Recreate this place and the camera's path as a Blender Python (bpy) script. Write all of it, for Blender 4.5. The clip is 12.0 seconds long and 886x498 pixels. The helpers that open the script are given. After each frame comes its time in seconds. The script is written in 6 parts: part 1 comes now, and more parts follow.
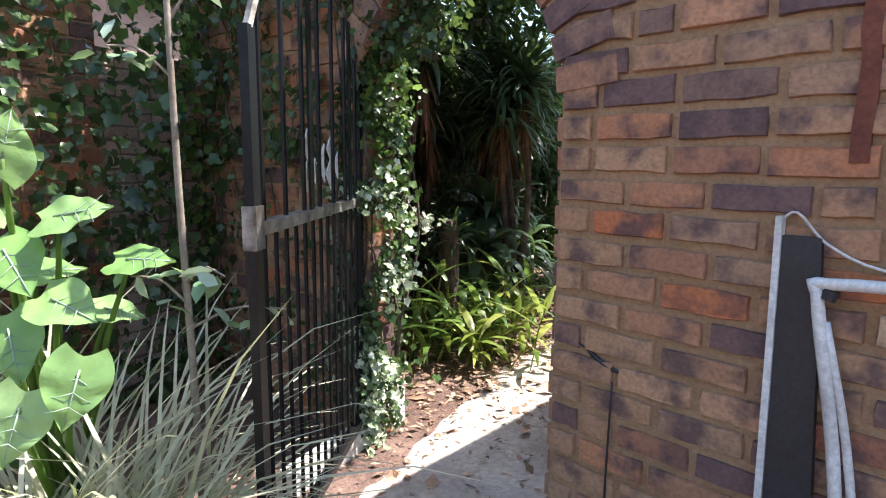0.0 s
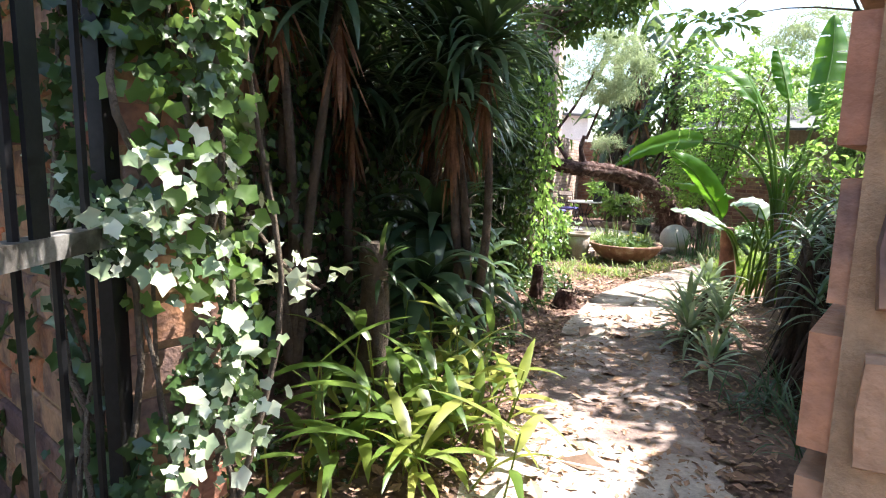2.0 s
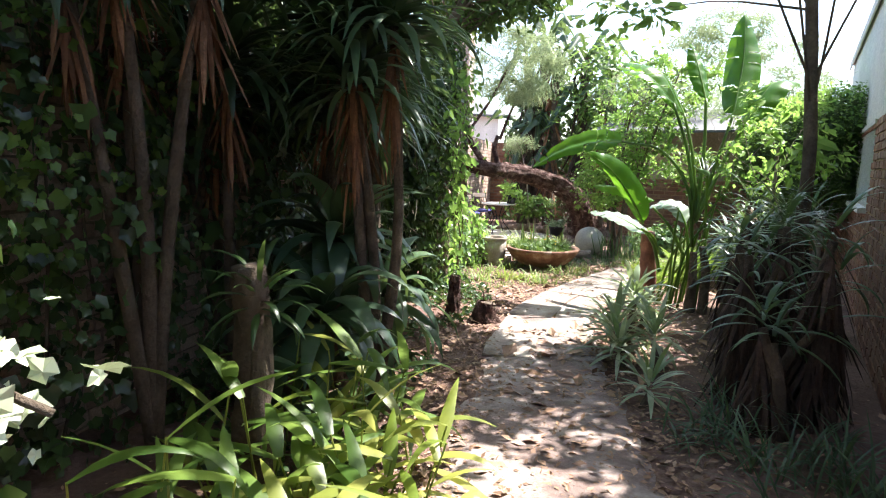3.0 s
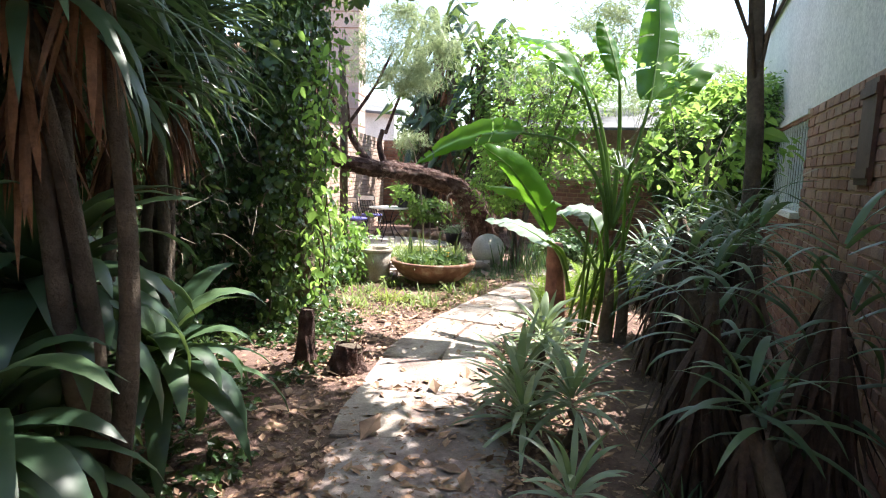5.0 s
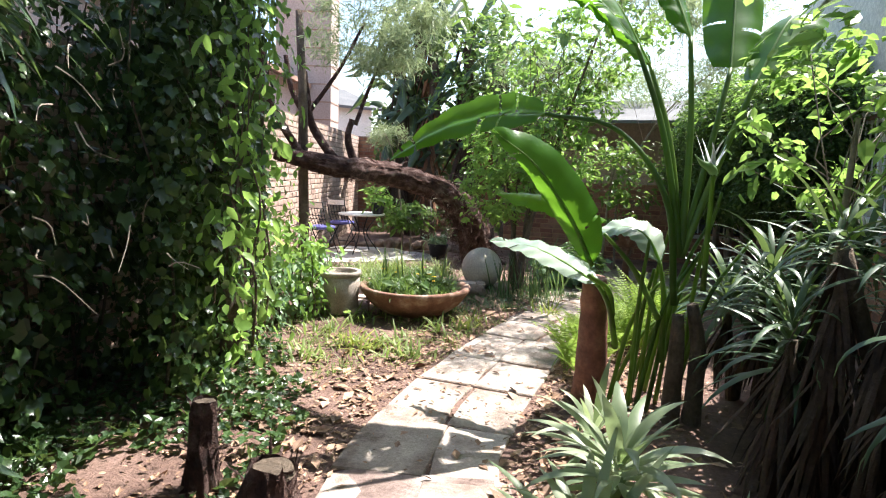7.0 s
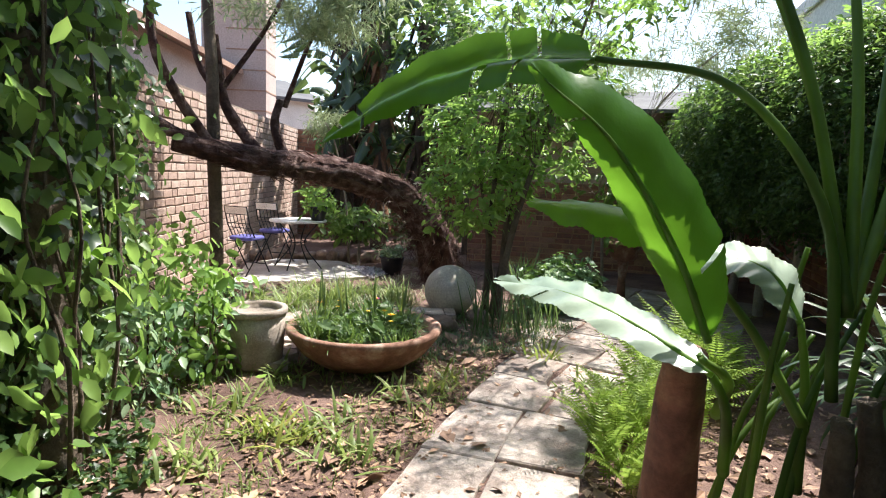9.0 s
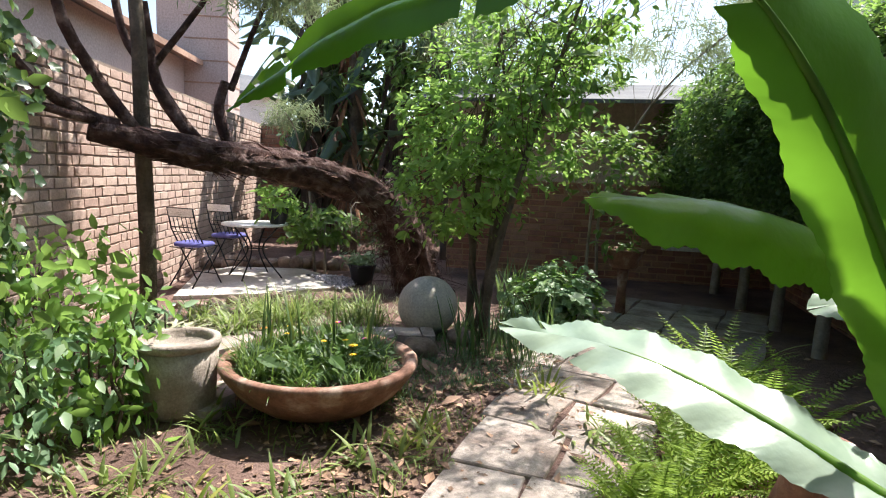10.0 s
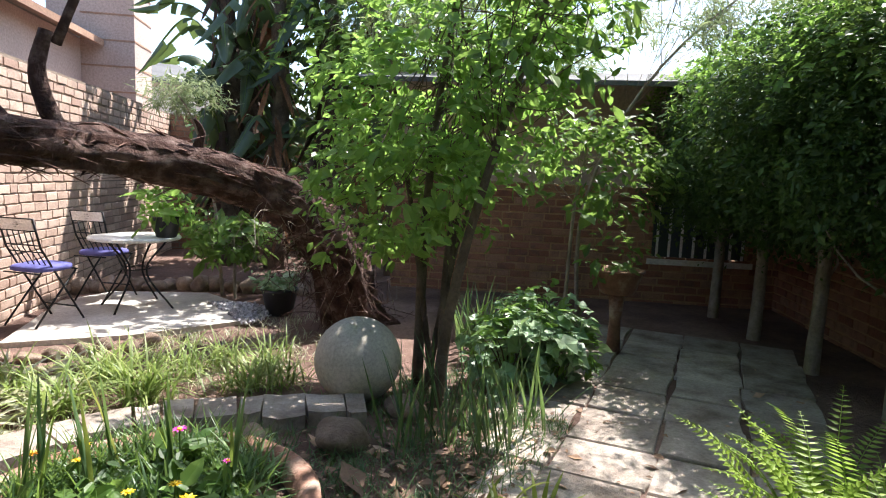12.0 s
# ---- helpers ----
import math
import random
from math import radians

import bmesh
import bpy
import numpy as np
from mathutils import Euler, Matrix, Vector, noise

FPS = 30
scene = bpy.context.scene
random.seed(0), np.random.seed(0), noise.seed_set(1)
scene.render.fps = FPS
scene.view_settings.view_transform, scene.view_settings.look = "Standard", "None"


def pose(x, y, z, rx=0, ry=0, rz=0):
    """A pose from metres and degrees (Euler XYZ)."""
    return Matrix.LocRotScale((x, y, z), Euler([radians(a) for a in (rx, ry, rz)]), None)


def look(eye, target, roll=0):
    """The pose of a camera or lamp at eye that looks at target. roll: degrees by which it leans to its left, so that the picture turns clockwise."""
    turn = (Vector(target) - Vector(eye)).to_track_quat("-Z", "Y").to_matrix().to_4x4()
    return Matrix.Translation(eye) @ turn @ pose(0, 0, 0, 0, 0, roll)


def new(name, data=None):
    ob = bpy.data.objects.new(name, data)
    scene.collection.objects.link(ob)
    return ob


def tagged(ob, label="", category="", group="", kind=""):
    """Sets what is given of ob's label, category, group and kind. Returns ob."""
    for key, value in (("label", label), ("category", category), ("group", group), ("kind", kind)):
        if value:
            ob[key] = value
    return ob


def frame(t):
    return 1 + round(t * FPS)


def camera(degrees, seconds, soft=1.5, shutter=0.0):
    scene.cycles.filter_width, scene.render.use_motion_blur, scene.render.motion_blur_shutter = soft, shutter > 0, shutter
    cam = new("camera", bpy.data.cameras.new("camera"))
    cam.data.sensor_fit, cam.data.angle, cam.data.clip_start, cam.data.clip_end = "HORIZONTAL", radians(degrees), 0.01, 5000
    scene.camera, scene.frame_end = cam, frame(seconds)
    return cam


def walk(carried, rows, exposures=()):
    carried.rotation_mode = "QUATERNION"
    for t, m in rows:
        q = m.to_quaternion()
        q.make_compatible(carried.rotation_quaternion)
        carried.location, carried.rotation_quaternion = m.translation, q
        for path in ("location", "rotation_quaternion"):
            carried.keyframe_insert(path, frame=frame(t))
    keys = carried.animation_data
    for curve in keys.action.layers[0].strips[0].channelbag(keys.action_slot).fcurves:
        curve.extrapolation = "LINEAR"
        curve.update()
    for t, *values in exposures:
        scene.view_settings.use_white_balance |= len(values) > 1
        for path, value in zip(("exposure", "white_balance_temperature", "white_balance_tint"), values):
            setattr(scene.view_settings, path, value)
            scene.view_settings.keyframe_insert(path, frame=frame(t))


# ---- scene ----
cam = camera(73.9, 12.0, 1.1)
METRES, EYE, TILT, LEAN, TURN = 10.1, 1.5, 0.0, 0.0, 0.0
ROWS = [
    (0.0, 0.0, 0.0, 0.0, 0.08, -8.66, -0.53),
    (0.5, 0.0022, 0.0454, -0.0022, -0.11, -8.67, -0.63),
    (1.0, 0.0034, 0.0926, -0.0017, -0.58, -8.64, -0.96),
    (1.5, 0.0054, 0.1316, -0.0029, -2.58, -8.58, -1.21),
    (2.0, 0.0114, 0.1737, -0.0052, -5.44, -8.49, -1.39),
    (2.5, 0.0166, 0.2092, -0.0065, -9.21, -8.36, -1.51),
    (3.0, 0.024, 0.2408, -0.006, -13.99, -8.17, -1.61),
    (5.0, 0.1041, 0.3763, -0.0105, -23.18, -7.71, -1.85),
    (5.5, 0.1253, 0.4156, -0.0115, -23.39, -7.71, -1.82),
    (6.0, 0.1449, 0.4604, -0.0121, -23.63, -7.66, -1.79),
    (6.5, 0.1572, 0.5017, -0.0114, -23.84, -7.63, -1.86),
    (7.0, 0.1718, 0.5435, -0.0125, -25.06, -7.58, -1.98),
    (9.0, 0.2378, 0.7025, -0.017, -29.97, -7.36, -2.15),
    (9.5, 0.2583, 0.7393, -0.0199, -31.29, -7.24, -2.18),
    (10.0, 0.2828, 0.7793, -0.022, -32.24, -7.16, -2.17),
    (10.5, 0.3038, 0.8152, -0.021, -32.93, -7.12, -2.21),
    (11.0, 0.3289, 0.8491, -0.023, -33.65, -7.08, -2.22),
    (11.5, 0.3493, 0.8793, -0.0237, -34.58, -6.97, -2.26),
    (12.0, 0.3745, 0.9065, -0.0245, -37.0, -6.82, -2.28),
]
EXPOSURES = [(0.0, 1.6), (1.0, 1.85), (2.0, 2.05), (3.0, 1.95), (6.0, 1.8), (9.0, 1.22), (11.0, 1.2), (11.5, 1.26), (12.0, 1.42)]
walk(cam, [(t, pose(0, 0, EYE, TILT, LEAN, TURN) @ pose(METRES * x, METRES * y, METRES * z, 90 + pitch, roll, yaw)) for t, x, y, z, yaw, pitch, roll in ROWS], EXPOSURES)


# ---- world, sun, exposure ----
SUN = Vector((0.512, 0.137, 0.848)).normalized()
world = bpy.data.worlds.new("sky_world")
scene.world = world
world.use_nodes = True
wn = world.node_tree.nodes
sky = wn.new("ShaderNodeTexSky")
sky.sky_type = "NISHITA"
sky.sun_disc = False
sky.sun_elevation = math.asin(SUN.z)
sky.sun_rotation = math.atan2(SUN.x, SUN.y)
sky.air_density, sky.dust_density, sky.ozone_density = 1.0, 1.5, 1.0
wn["Background"].inputs["Strength"].default_value = 0.14
world.node_tree.links.new(sky.outputs["Color"], wn["Background"].inputs["Color"])
sun_data = bpy.data.lights.new("sun", "SUN")
sun_data.energy, sun_data.angle, sun_data.color = 5.0, radians(0.55), (1.0, 0.955, 0.9)
sun = new("sun", sun_data)
sun.matrix_world = look(SUN * 40, (0, 0, 0))
rng = np.random.default_rng(11)


# ---- materials ----
def shader(name):
    m = bpy.data.materials.new(name)
    m.use_nodes = True
    nt = m.node_tree
    return m, nt, nt.nodes["Principled BSDF"], nt.nodes["Material Output"]


def ramp_node(nt, stops):
    r = nt.nodes.new("ShaderNodeValToRGB")
    while len(r.color_ramp.elements) < len(stops):
        r.color_ramp.elements.new(0.5)
    for e, (p, c) in zip(r.color_ramp.elements, stops):
        e.position, e.color = p, (*c, 1)
    return r


def noise_node(nt, scale, detail=4.0, rough=0.55):
    tc = nt.nodes.new("ShaderNodeTexCoord")
    n = nt.nodes.new("ShaderNodeTexNoise")
    n.inputs["Scale"].default_value, n.inputs["Detail"].default_value, n.inputs["Roughness"].default_value = scale, detail, rough
    nt.links.new(tc.outputs["Object"], n.inputs["Vector"])
    return n


def random_node(nt):
    """A random value for each object and each loose piece of it."""
    g, o, a, f = (nt.nodes.new("ShaderNodeNewGeometry"), nt.nodes.new("ShaderNodeObjectInfo"), nt.nodes.new("ShaderNodeMath"), nt.nodes.new("ShaderNodeMath"))
    a.operation, f.operation = "ADD", "FRACT"
    nt.links.new(g.outputs["Random Per Island"], a.inputs[0])
    nt.links.new(o.outputs["Random"], a.inputs[1])
    nt.links.new(a.outputs[0], f.inputs[0])
    return f


def mixed(nt, a, b, fac, mode="MIX"):
    m = nt.nodes.new("ShaderNodeMix")
    m.data_type, m.blend_type = "RGBA", mode
    for socket, v in ((m.inputs[0], fac), (m.inputs[6], a), (m.inputs[7], b)):
        if isinstance(v, (int, float)):
            socket.default_value = v
        elif isinstance(v, tuple):
            socket.default_value = (*v, 1)
        else:
            nt.links.new(v, socket)
    return m.outputs[2]


def bumped(nt, b, height, strength, distance=0.02):
    n = nt.nodes.new("ShaderNodeBump")
    n.inputs["Strength"].default_value, n.inputs["Distance"].default_value = strength, distance
    nt.links.new(height, n.inputs["Height"])
    nt.links.new(n.outputs[0], b.inputs["Normal"])


def leaf_mat(name, dark, light, rough=0.45, glow=0.4, through_col=None, vein=0.0):
    """A leaf: glossy skin over a body that lets some light pass."""
    m, nt, b, out = shader(name)
    r = ramp_node(nt, [(0.0, dark), (0.65, tuple(0.5 * (p + q) for p, q in zip(dark, light))), (1.0, light)])
    nt.links.new(random_node(nt).outputs[0], r.inputs[0])
    n = noise_node(nt, 9.0)
    s = ramp_node(nt, [(0.3, (0.72, 0.75, 0.7)), (0.7, (1.15, 1.12, 1.0))])
    nt.links.new(n.outputs[0], s.inputs[0])
    col = mixed(nt, r.outputs[0], s.outputs[0], 1.0, "MULTIPLY")
    nt.links.new(col, b.inputs["Base Color"])
    b.inputs["Roughness"].default_value = rough
    if vein:
        fine = noise_node(nt, 60.0, 2.0)
        bumped(nt, b, fine.outputs[0], vein, 0.004)
    t = nt.nodes.new("ShaderNodeBsdfTranslucent")
    tint = mixed(nt, col, through_col or (0.5, 0.72, 0.16), 0.35)
    nt.links.new(tint, t.inputs[0])
    ms = nt.nodes.new("ShaderNodeMixShader")
    ms.inputs[0].default_value = glow
    nt.links.new(b.outputs[0], ms.inputs[1])
    nt.links.new(t.outputs[0], ms.inputs[2])
    nt.links.new(ms.outputs[0], out.inputs[0])
    return m


def rough_mat(name, stops, scale, fine=40.0, rough=0.85, bump=0.5, depth=0.02, per_piece=None, metal=0.0):
    """A mineral, bark or plaster surface with stains and grain."""
    m, nt, b, out = shader(name)
    n1, n2 = noise_node(nt, scale, 5.0), noise_node(nt, fine, 6.0, 0.7)
    r = ramp_node(nt, stops)
    nt.links.new(n1.outputs[0], r.inputs[0])
    g = ramp_node(nt, [(0.3, (0.7, 0.7, 0.7)), (0.7, (1.2, 1.2, 1.2))])
    nt.links.new(n2.outputs[0], g.inputs[0])
    col = mixed(nt, r.outputs[0], g.outputs[0], 1.0, "MULTIPLY")
    if per_piece:
        p = ramp_node(nt, per_piece)
        nt.links.new(random_node(nt).outputs[0], p.inputs[0])
        col = mixed(nt, col, p.outputs[0], 1.0, "MULTIPLY")
    nt.links.new(col, b.inputs["Base Color"])
    b.inputs["Roughness"].default_value, b.inputs["Metallic"].default_value = rough, metal
    bumped(nt, b, n2.outputs[0], bump, depth)
    return m


def brick_mat(name, pieces, blotch, amount=0.5):
    """Fired bricks: a colour for each, burnt blotches and pores."""
    m, nt, b, out = shader(name)
    p = ramp_node(nt, pieces)
    p.color_ramp.interpolation = "LINEAR"
    nt.links.new(random_node(nt).outputs[0], p.inputs[0])
    geo = nt.nodes.new("ShaderNodeNewGeometry")
    n1, n2 = nt.nodes.new("ShaderNodeTexNoise"), nt.nodes.new("ShaderNodeTexNoise")
    for n, s in ((n1, 9.0), (n2, 70.0)):
        n.inputs["Scale"].default_value, n.inputs["Detail"].default_value = s, 6.0
        nt.links.new(geo.outputs["Position"], n.inputs["Vector"])
    k = ramp_node(nt, [(0.47, (0, 0, 0)), (0.64, (amount, amount, amount))])
    nt.links.new(n1.outputs[0], k.inputs[0])
    col = mixed(nt, p.outputs[0], blotch, k.outputs[0])
    g = ramp_node(nt, [(0.3, (0.78, 0.78, 0.78)), (0.65, (1.1, 1.1, 1.1))])
    nt.links.new(n2.outputs[0], g.inputs[0])
    col = mixed(nt, col, g.outputs[0], 1.0, "MULTIPLY")
    nt.links.new(col, b.inputs["Base Color"])
    b.inputs["Roughness"].default_value = 0.85
    bumped(nt, b, n2.outputs[0], 0.6, 0.008)
    return m


def plain_mat(name, col, rough=0.5, metal=0.0, wear=0.12):
    return rough_mat(name, [(0.3, tuple(c * (1 - wear) for c in col)), (0.7, tuple(min(1, c * (1 + wear)) for c in col))], 6.0, 60.0, rough, 0.15, 0.003, None, metal)


M_SOIL = rough_mat("soil", [(0.3, (0.11, 0.062, 0.05)), (0.5, (0.2, 0.12, 0.095)), (0.72, (0.31, 0.2, 0.165))], 1.6, 26.0, 0.95, 0.9, 0.04)
M_PATH = rough_mat("pale_concrete", [(0.3, (0.36, 0.29, 0.26)), (0.5, (0.5, 0.43, 0.39)), (0.72, (0.62, 0.56, 0.51))], 2.2, 32.0, 0.92, 0.6, 0.02)
M_GRIT = rough_mat("brown_grit", [(0.3, (0.17, 0.115, 0.1)), (0.48, (0.3, 0.225, 0.2)), (0.62, (0.42, 0.345, 0.315)), (0.75, (0.54, 0.47, 0.43))], 3.4, 32.0, 0.92, 0.6, 0.02)
M_LITTER = rough_mat("dry_leaf", [(0.3, (0.3, 0.19, 0.12)), (0.7, (0.48, 0.34, 0.25))], 3.0, 30.0, 0.8, 0.3, 0.01, [(0, (0.45, 0.4, 0.38)), (0.6, (1, 0.9, 0.85)), (1, (1.4, 1.3, 1.25))])
M_SLAB = rough_mat("paving_stone", [(0.32, (0.23, 0.175, 0.15)), (0.5, (0.44, 0.375, 0.335)), (0.74, (0.6, 0.54, 0.49))], 3.6, 45.0, 0.92, 0.6, 0.015, [(0, (0.72, 0.69, 0.66)), (1, (1.12, 1.1, 1.07))])
M_PATIO = rough_mat("pale_cement", [(0.3, (0.42, 0.38, 0.34)), (0.55, (0.56, 0.52, 0.48)), (0.75, (0.66, 0.63, 0.59))], 2.5, 45.0, 0.9, 0.5, 0.01)
M_MORTAR = rough_mat("mortar", [(0.3, (0.34, 0.205, 0.115)), (0.7, (0.47, 0.3, 0.18))], 4.0, 60.0, 0.95, 0.6, 0.01)
M_MORTAR_PALE = rough_mat("mortar_pale", [(0.3, (0.2, 0.15, 0.12)), (0.7, (0.32, 0.25, 0.2))], 4.0, 60.0, 0.95, 0.6, 0.01)
M_BRICK = brick_mat("brick_brown", [(0, (0.5, 0.29, 0.165)), (0.2, (0.42, 0.225, 0.13)), (0.36, (0.37, 0.15, 0.09)), (0.5, (0.49, 0.29, 0.17)), (0.62, (0.21, 0.115, 0.1)), (0.72, (0.18, 0.105, 0.1)), (0.8, (0.43, 0.255, 0.155)), (0.94, (0.54, 0.18, 0.075)), (1, (0.55, 0.38, 0.24))], (0.115, 0.07, 0.07), 0.85)
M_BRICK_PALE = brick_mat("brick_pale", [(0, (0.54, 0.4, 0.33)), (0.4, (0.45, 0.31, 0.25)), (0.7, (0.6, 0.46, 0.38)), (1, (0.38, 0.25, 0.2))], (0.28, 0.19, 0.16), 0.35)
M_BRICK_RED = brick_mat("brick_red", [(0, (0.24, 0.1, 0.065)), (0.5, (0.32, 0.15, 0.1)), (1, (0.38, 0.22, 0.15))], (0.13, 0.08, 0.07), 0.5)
M_PLASTER = rough_mat("white_plaster", [(0.3, (0.62, 0.6, 0.55)), (0.7, (0.8, 0.78, 0.73))], 1.2, 30.0, 0.9, 0.2, 0.01)
M_PLASTER_PINK = rough_mat("beige_plaster", [(0.3, (0.42, 0.33, 0.29)), (0.7, (0.54, 0.43, 0.38))], 0.8, 25.0, 0.9, 0.2, 0.01)
M_ROOF = rough_mat("roof_tile", [(0.3, (0.26, 0.15, 0.1)), (0.7, (0.42, 0.27, 0.19))], 1.5, 30.0, 0.85, 0.4, 0.02)
M_SLATE = rough_mat("grey_roof", [(0.3, (0.08, 0.08, 0.085)), (0.7, (0.14, 0.14, 0.14))], 1.5, 30.0, 0.85, 0.3, 0.01)
M_IRON = plain_mat("black_iron", (0.018, 0.018, 0.02), 0.45, 0.6, 0.4)
M_STEEL = rough_mat("worn_steel", [(0.35, (0.1, 0.085, 0.075)), (0.65, (0.4, 0.38, 0.36))], 14.0, 90.0, 0.45, 0.3, 0.004, None, 0.5)
M_WHITE = plain_mat("white_paint", (0.8, 0.8, 0.8), 0.4, 0.0, 0.05)
M_PIPE = rough_mat("white_pipe", [(0.3, (0.55, 0.53, 0.5)), (0.6, (0.78, 0.77, 0.75))], 7.0, 60.0, 0.45, 0.1, 0.003)
M_RUST = rough_mat("rust_stain", [(0.3, (0.13, 0.04, 0.028)), (0.7, (0.25, 0.085, 0.05))], 8.0, 60.0, 0.9, 0.4, 0.005)
M_WOOD = rough_mat("dark_wood", [(0.3, (0.07, 0.03, 0.02)), (0.7, (0.15, 0.07, 0.045))], 5.0, 50.0, 0.7, 0.4, 0.005)
M_BLACK = plain_mat("black_plastic", (0.03, 0.03, 0.035), 0.5)
M_TERRA = rough_mat("terracotta", [(0.3, (0.17, 0.08, 0.052)), (0.52, (0.27, 0.14, 0.095)), (0.68, (0.46, 0.33, 0.26))], 7.0, 50.0, 0.9, 0.5, 0.01)
M_CONCRETE = rough_mat("cast_stone", [(0.3, (0.24, 0.19, 0.15)), (0.55, (0.39, 0.33, 0.28)), (0.75, (0.54, 0.48, 0.42))], 6.0, 60.0, 0.92, 0.7, 0.012)
M_BALL = rough_mat("grey_stone", [(0.3, (0.43, 0.39, 0.34)), (0.7, (0.6, 0.55, 0.49))], 3.0, 50.0, 0.8, 0.25, 0.006)
M_ROCK = rough_mat("rock", [(0.3, (0.2, 0.14, 0.11)), (0.7, (0.42, 0.34, 0.28))], 5.0, 30.0, 0.9, 0.7, 0.03, [(0, (0.7, 0.65, 0.62)), (1, (1.25, 1.2, 1.15))])
M_PEBBLE = rough_mat("pebble", [(0.3, (0.4, 0.38, 0.38)), (0.7, (0.6, 0.58, 0.6))], 20.0, 60.0, 0.8, 0.3, 0.01, [(0, (0.35, 0.35, 0.4)), (1, (1.3, 1.3, 1.35))])
M_LOG = rough_mat("shaggy_bark", [(0.3, (0.035, 0.015, 0.013)), (0.5, (0.1, 0.046, 0.036)), (0.72, (0.3, 0.2, 0.175))], 9.0, 42.0, 0.95, 1.0, 0.06)
M_LOG_STRIP = rough_mat("peeling_bark", [(0.3, (0.07, 0.032, 0.026)), (0.7, (0.26, 0.16, 0.13))], 9.0, 42.0, 0.95, 0.8, 0.03, [(0, (0.5, 0.45, 0.42)), (0.7, (1.0, 0.95, 0.95)), (1, (1.6, 1.55, 1.5))])
M_BARK = rough_mat("bark", [(0.3, (0.07, 0.05, 0.035)), (0.7, (0.2, 0.15, 0.11))], 6.0, 40.0, 0.95, 0.9, 0.03)
M_SMOOTH_BARK = rough_mat("grey_bark", [(0.3, (0.2, 0.16, 0.12)), (0.7, (0.36, 0.31, 0.26))], 6.0, 40.0, 0.85, 0.5, 0.01)
M_THATCH = rough_mat("dead_fronds", [(0.3, (0.16, 0.075, 0.04)), (0.7, (0.34, 0.18, 0.1))], 5.0, 40.0, 0.9, 0.5, 0.02, [(0, (0.6, 0.55, 0.5)), (1, (1.2, 1.15, 1.1))])
# Dark copy of the dead fronds, with deep shade put into the colour.
M_DEAD = rough_mat("shaded_dead_fronds", [(0.3, (0.045, 0.03, 0.024)), (0.7, (0.12, 0.08, 0.062))], 5.0, 40.0, 0.95, 0.5, 0.02, [(0, (0.6, 0.55, 0.5)), (1, (1.2, 1.15, 1.1))])
M_PSEUDO = rough_mat("banana_trunk", [(0.3, (0.12, 0.045, 0.03)), (0.55, (0.26, 0.11, 0.07)), (0.75, (0.36, 0.2, 0.12))], 5.0, 30.0, 0.7, 0.6, 0.02)
M_CUSHION = rough_mat("blue_cloth", [(0.3, (0.09, 0.09, 0.3)), (0.7, (0.15, 0.15, 0.42))], 8.0, 200.0, 0.95, 0.3, 0.003)
M_TABLE = plain_mat("pale_tabletop", (0.72, 0.72, 0.7), 0.35, 0.0, 0.08)
M_FROND = leaf_mat("fern_leaf", (0.16, 0.26, 0.03), (0.34, 0.46, 0.08), 0.5, 0.45)
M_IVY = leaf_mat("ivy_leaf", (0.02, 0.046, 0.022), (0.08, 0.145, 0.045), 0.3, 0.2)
# Variegated ivy; its near-white end has full sunlight painted into the colour.
M_IVY_PALE = leaf_mat("sunlit_variegated_leaf", (0.18, 0.27, 0.12), (0.8, 0.83, 0.72), 0.36, 0.2)
# Ivy whitened so that the colour itself shows strong sun.
M_IVY_WHITE = leaf_mat("sunlit_white_leaf", (0.45, 0.52, 0.38), (0.82, 0.85, 0.76), 0.34, 0.15)
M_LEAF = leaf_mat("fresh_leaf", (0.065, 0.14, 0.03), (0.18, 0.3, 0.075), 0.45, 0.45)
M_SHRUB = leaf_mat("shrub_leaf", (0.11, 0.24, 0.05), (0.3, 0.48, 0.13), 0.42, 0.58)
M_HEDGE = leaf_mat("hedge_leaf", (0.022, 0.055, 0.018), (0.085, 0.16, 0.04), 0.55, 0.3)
M_FEATHER = leaf_mat("feathery_leaf", (0.2, 0.26, 0.15), (0.4, 0.46, 0.29), 0.6, 0.4, (0.6, 0.7, 0.35))
M_STRAP = leaf_mat("strap_leaf", (0.05, 0.11, 0.02), (0.18, 0.28, 0.06), 0.4, 0.35)
M_STRAP_YEL = leaf_mat("yellowing_leaf", (0.14, 0.2, 0.03), (0.42, 0.42, 0.12), 0.4, 0.4)
M_DRAC = leaf_mat("dracaena_leaf", (0.035, 0.072, 0.045), (0.095, 0.16, 0.085), 0.4, 0.2)
M_DRAC_STRIPE = leaf_mat("striped_leaf", (0.15, 0.21, 0.12), (0.5, 0.55, 0.42), 0.36, 0.3)
M_BANANA = leaf_mat("banana_leaf", (0.05, 0.17, 0.02), (0.09, 0.24, 0.03), 0.3, 0.5, (0.32, 0.62, 0.03), 0.25)
# Grey-green banana leaf, darkened in its colour for backlit shade.
M_WILD = leaf_mat("shaded_grey_banana_leaf", (0.035, 0.065, 0.04), (0.1, 0.15, 0.09), 0.4, 0.25)
# Pale green with sky and sun sheen put into the colour; also taro veins.
M_PALE_LEAF = leaf_mat("pale_sheen_leaf", (0.28, 0.38, 0.31), (0.44, 0.54, 0.47), 0.25, 0.2, (0.5, 0.7, 0.3), 0.15)
M_TARO = leaf_mat("taro_leaf", (0.2, 0.36, 0.12), (0.4, 0.58, 0.28), 0.22, 0.3, (0.42, 0.68, 0.1), 0.3)
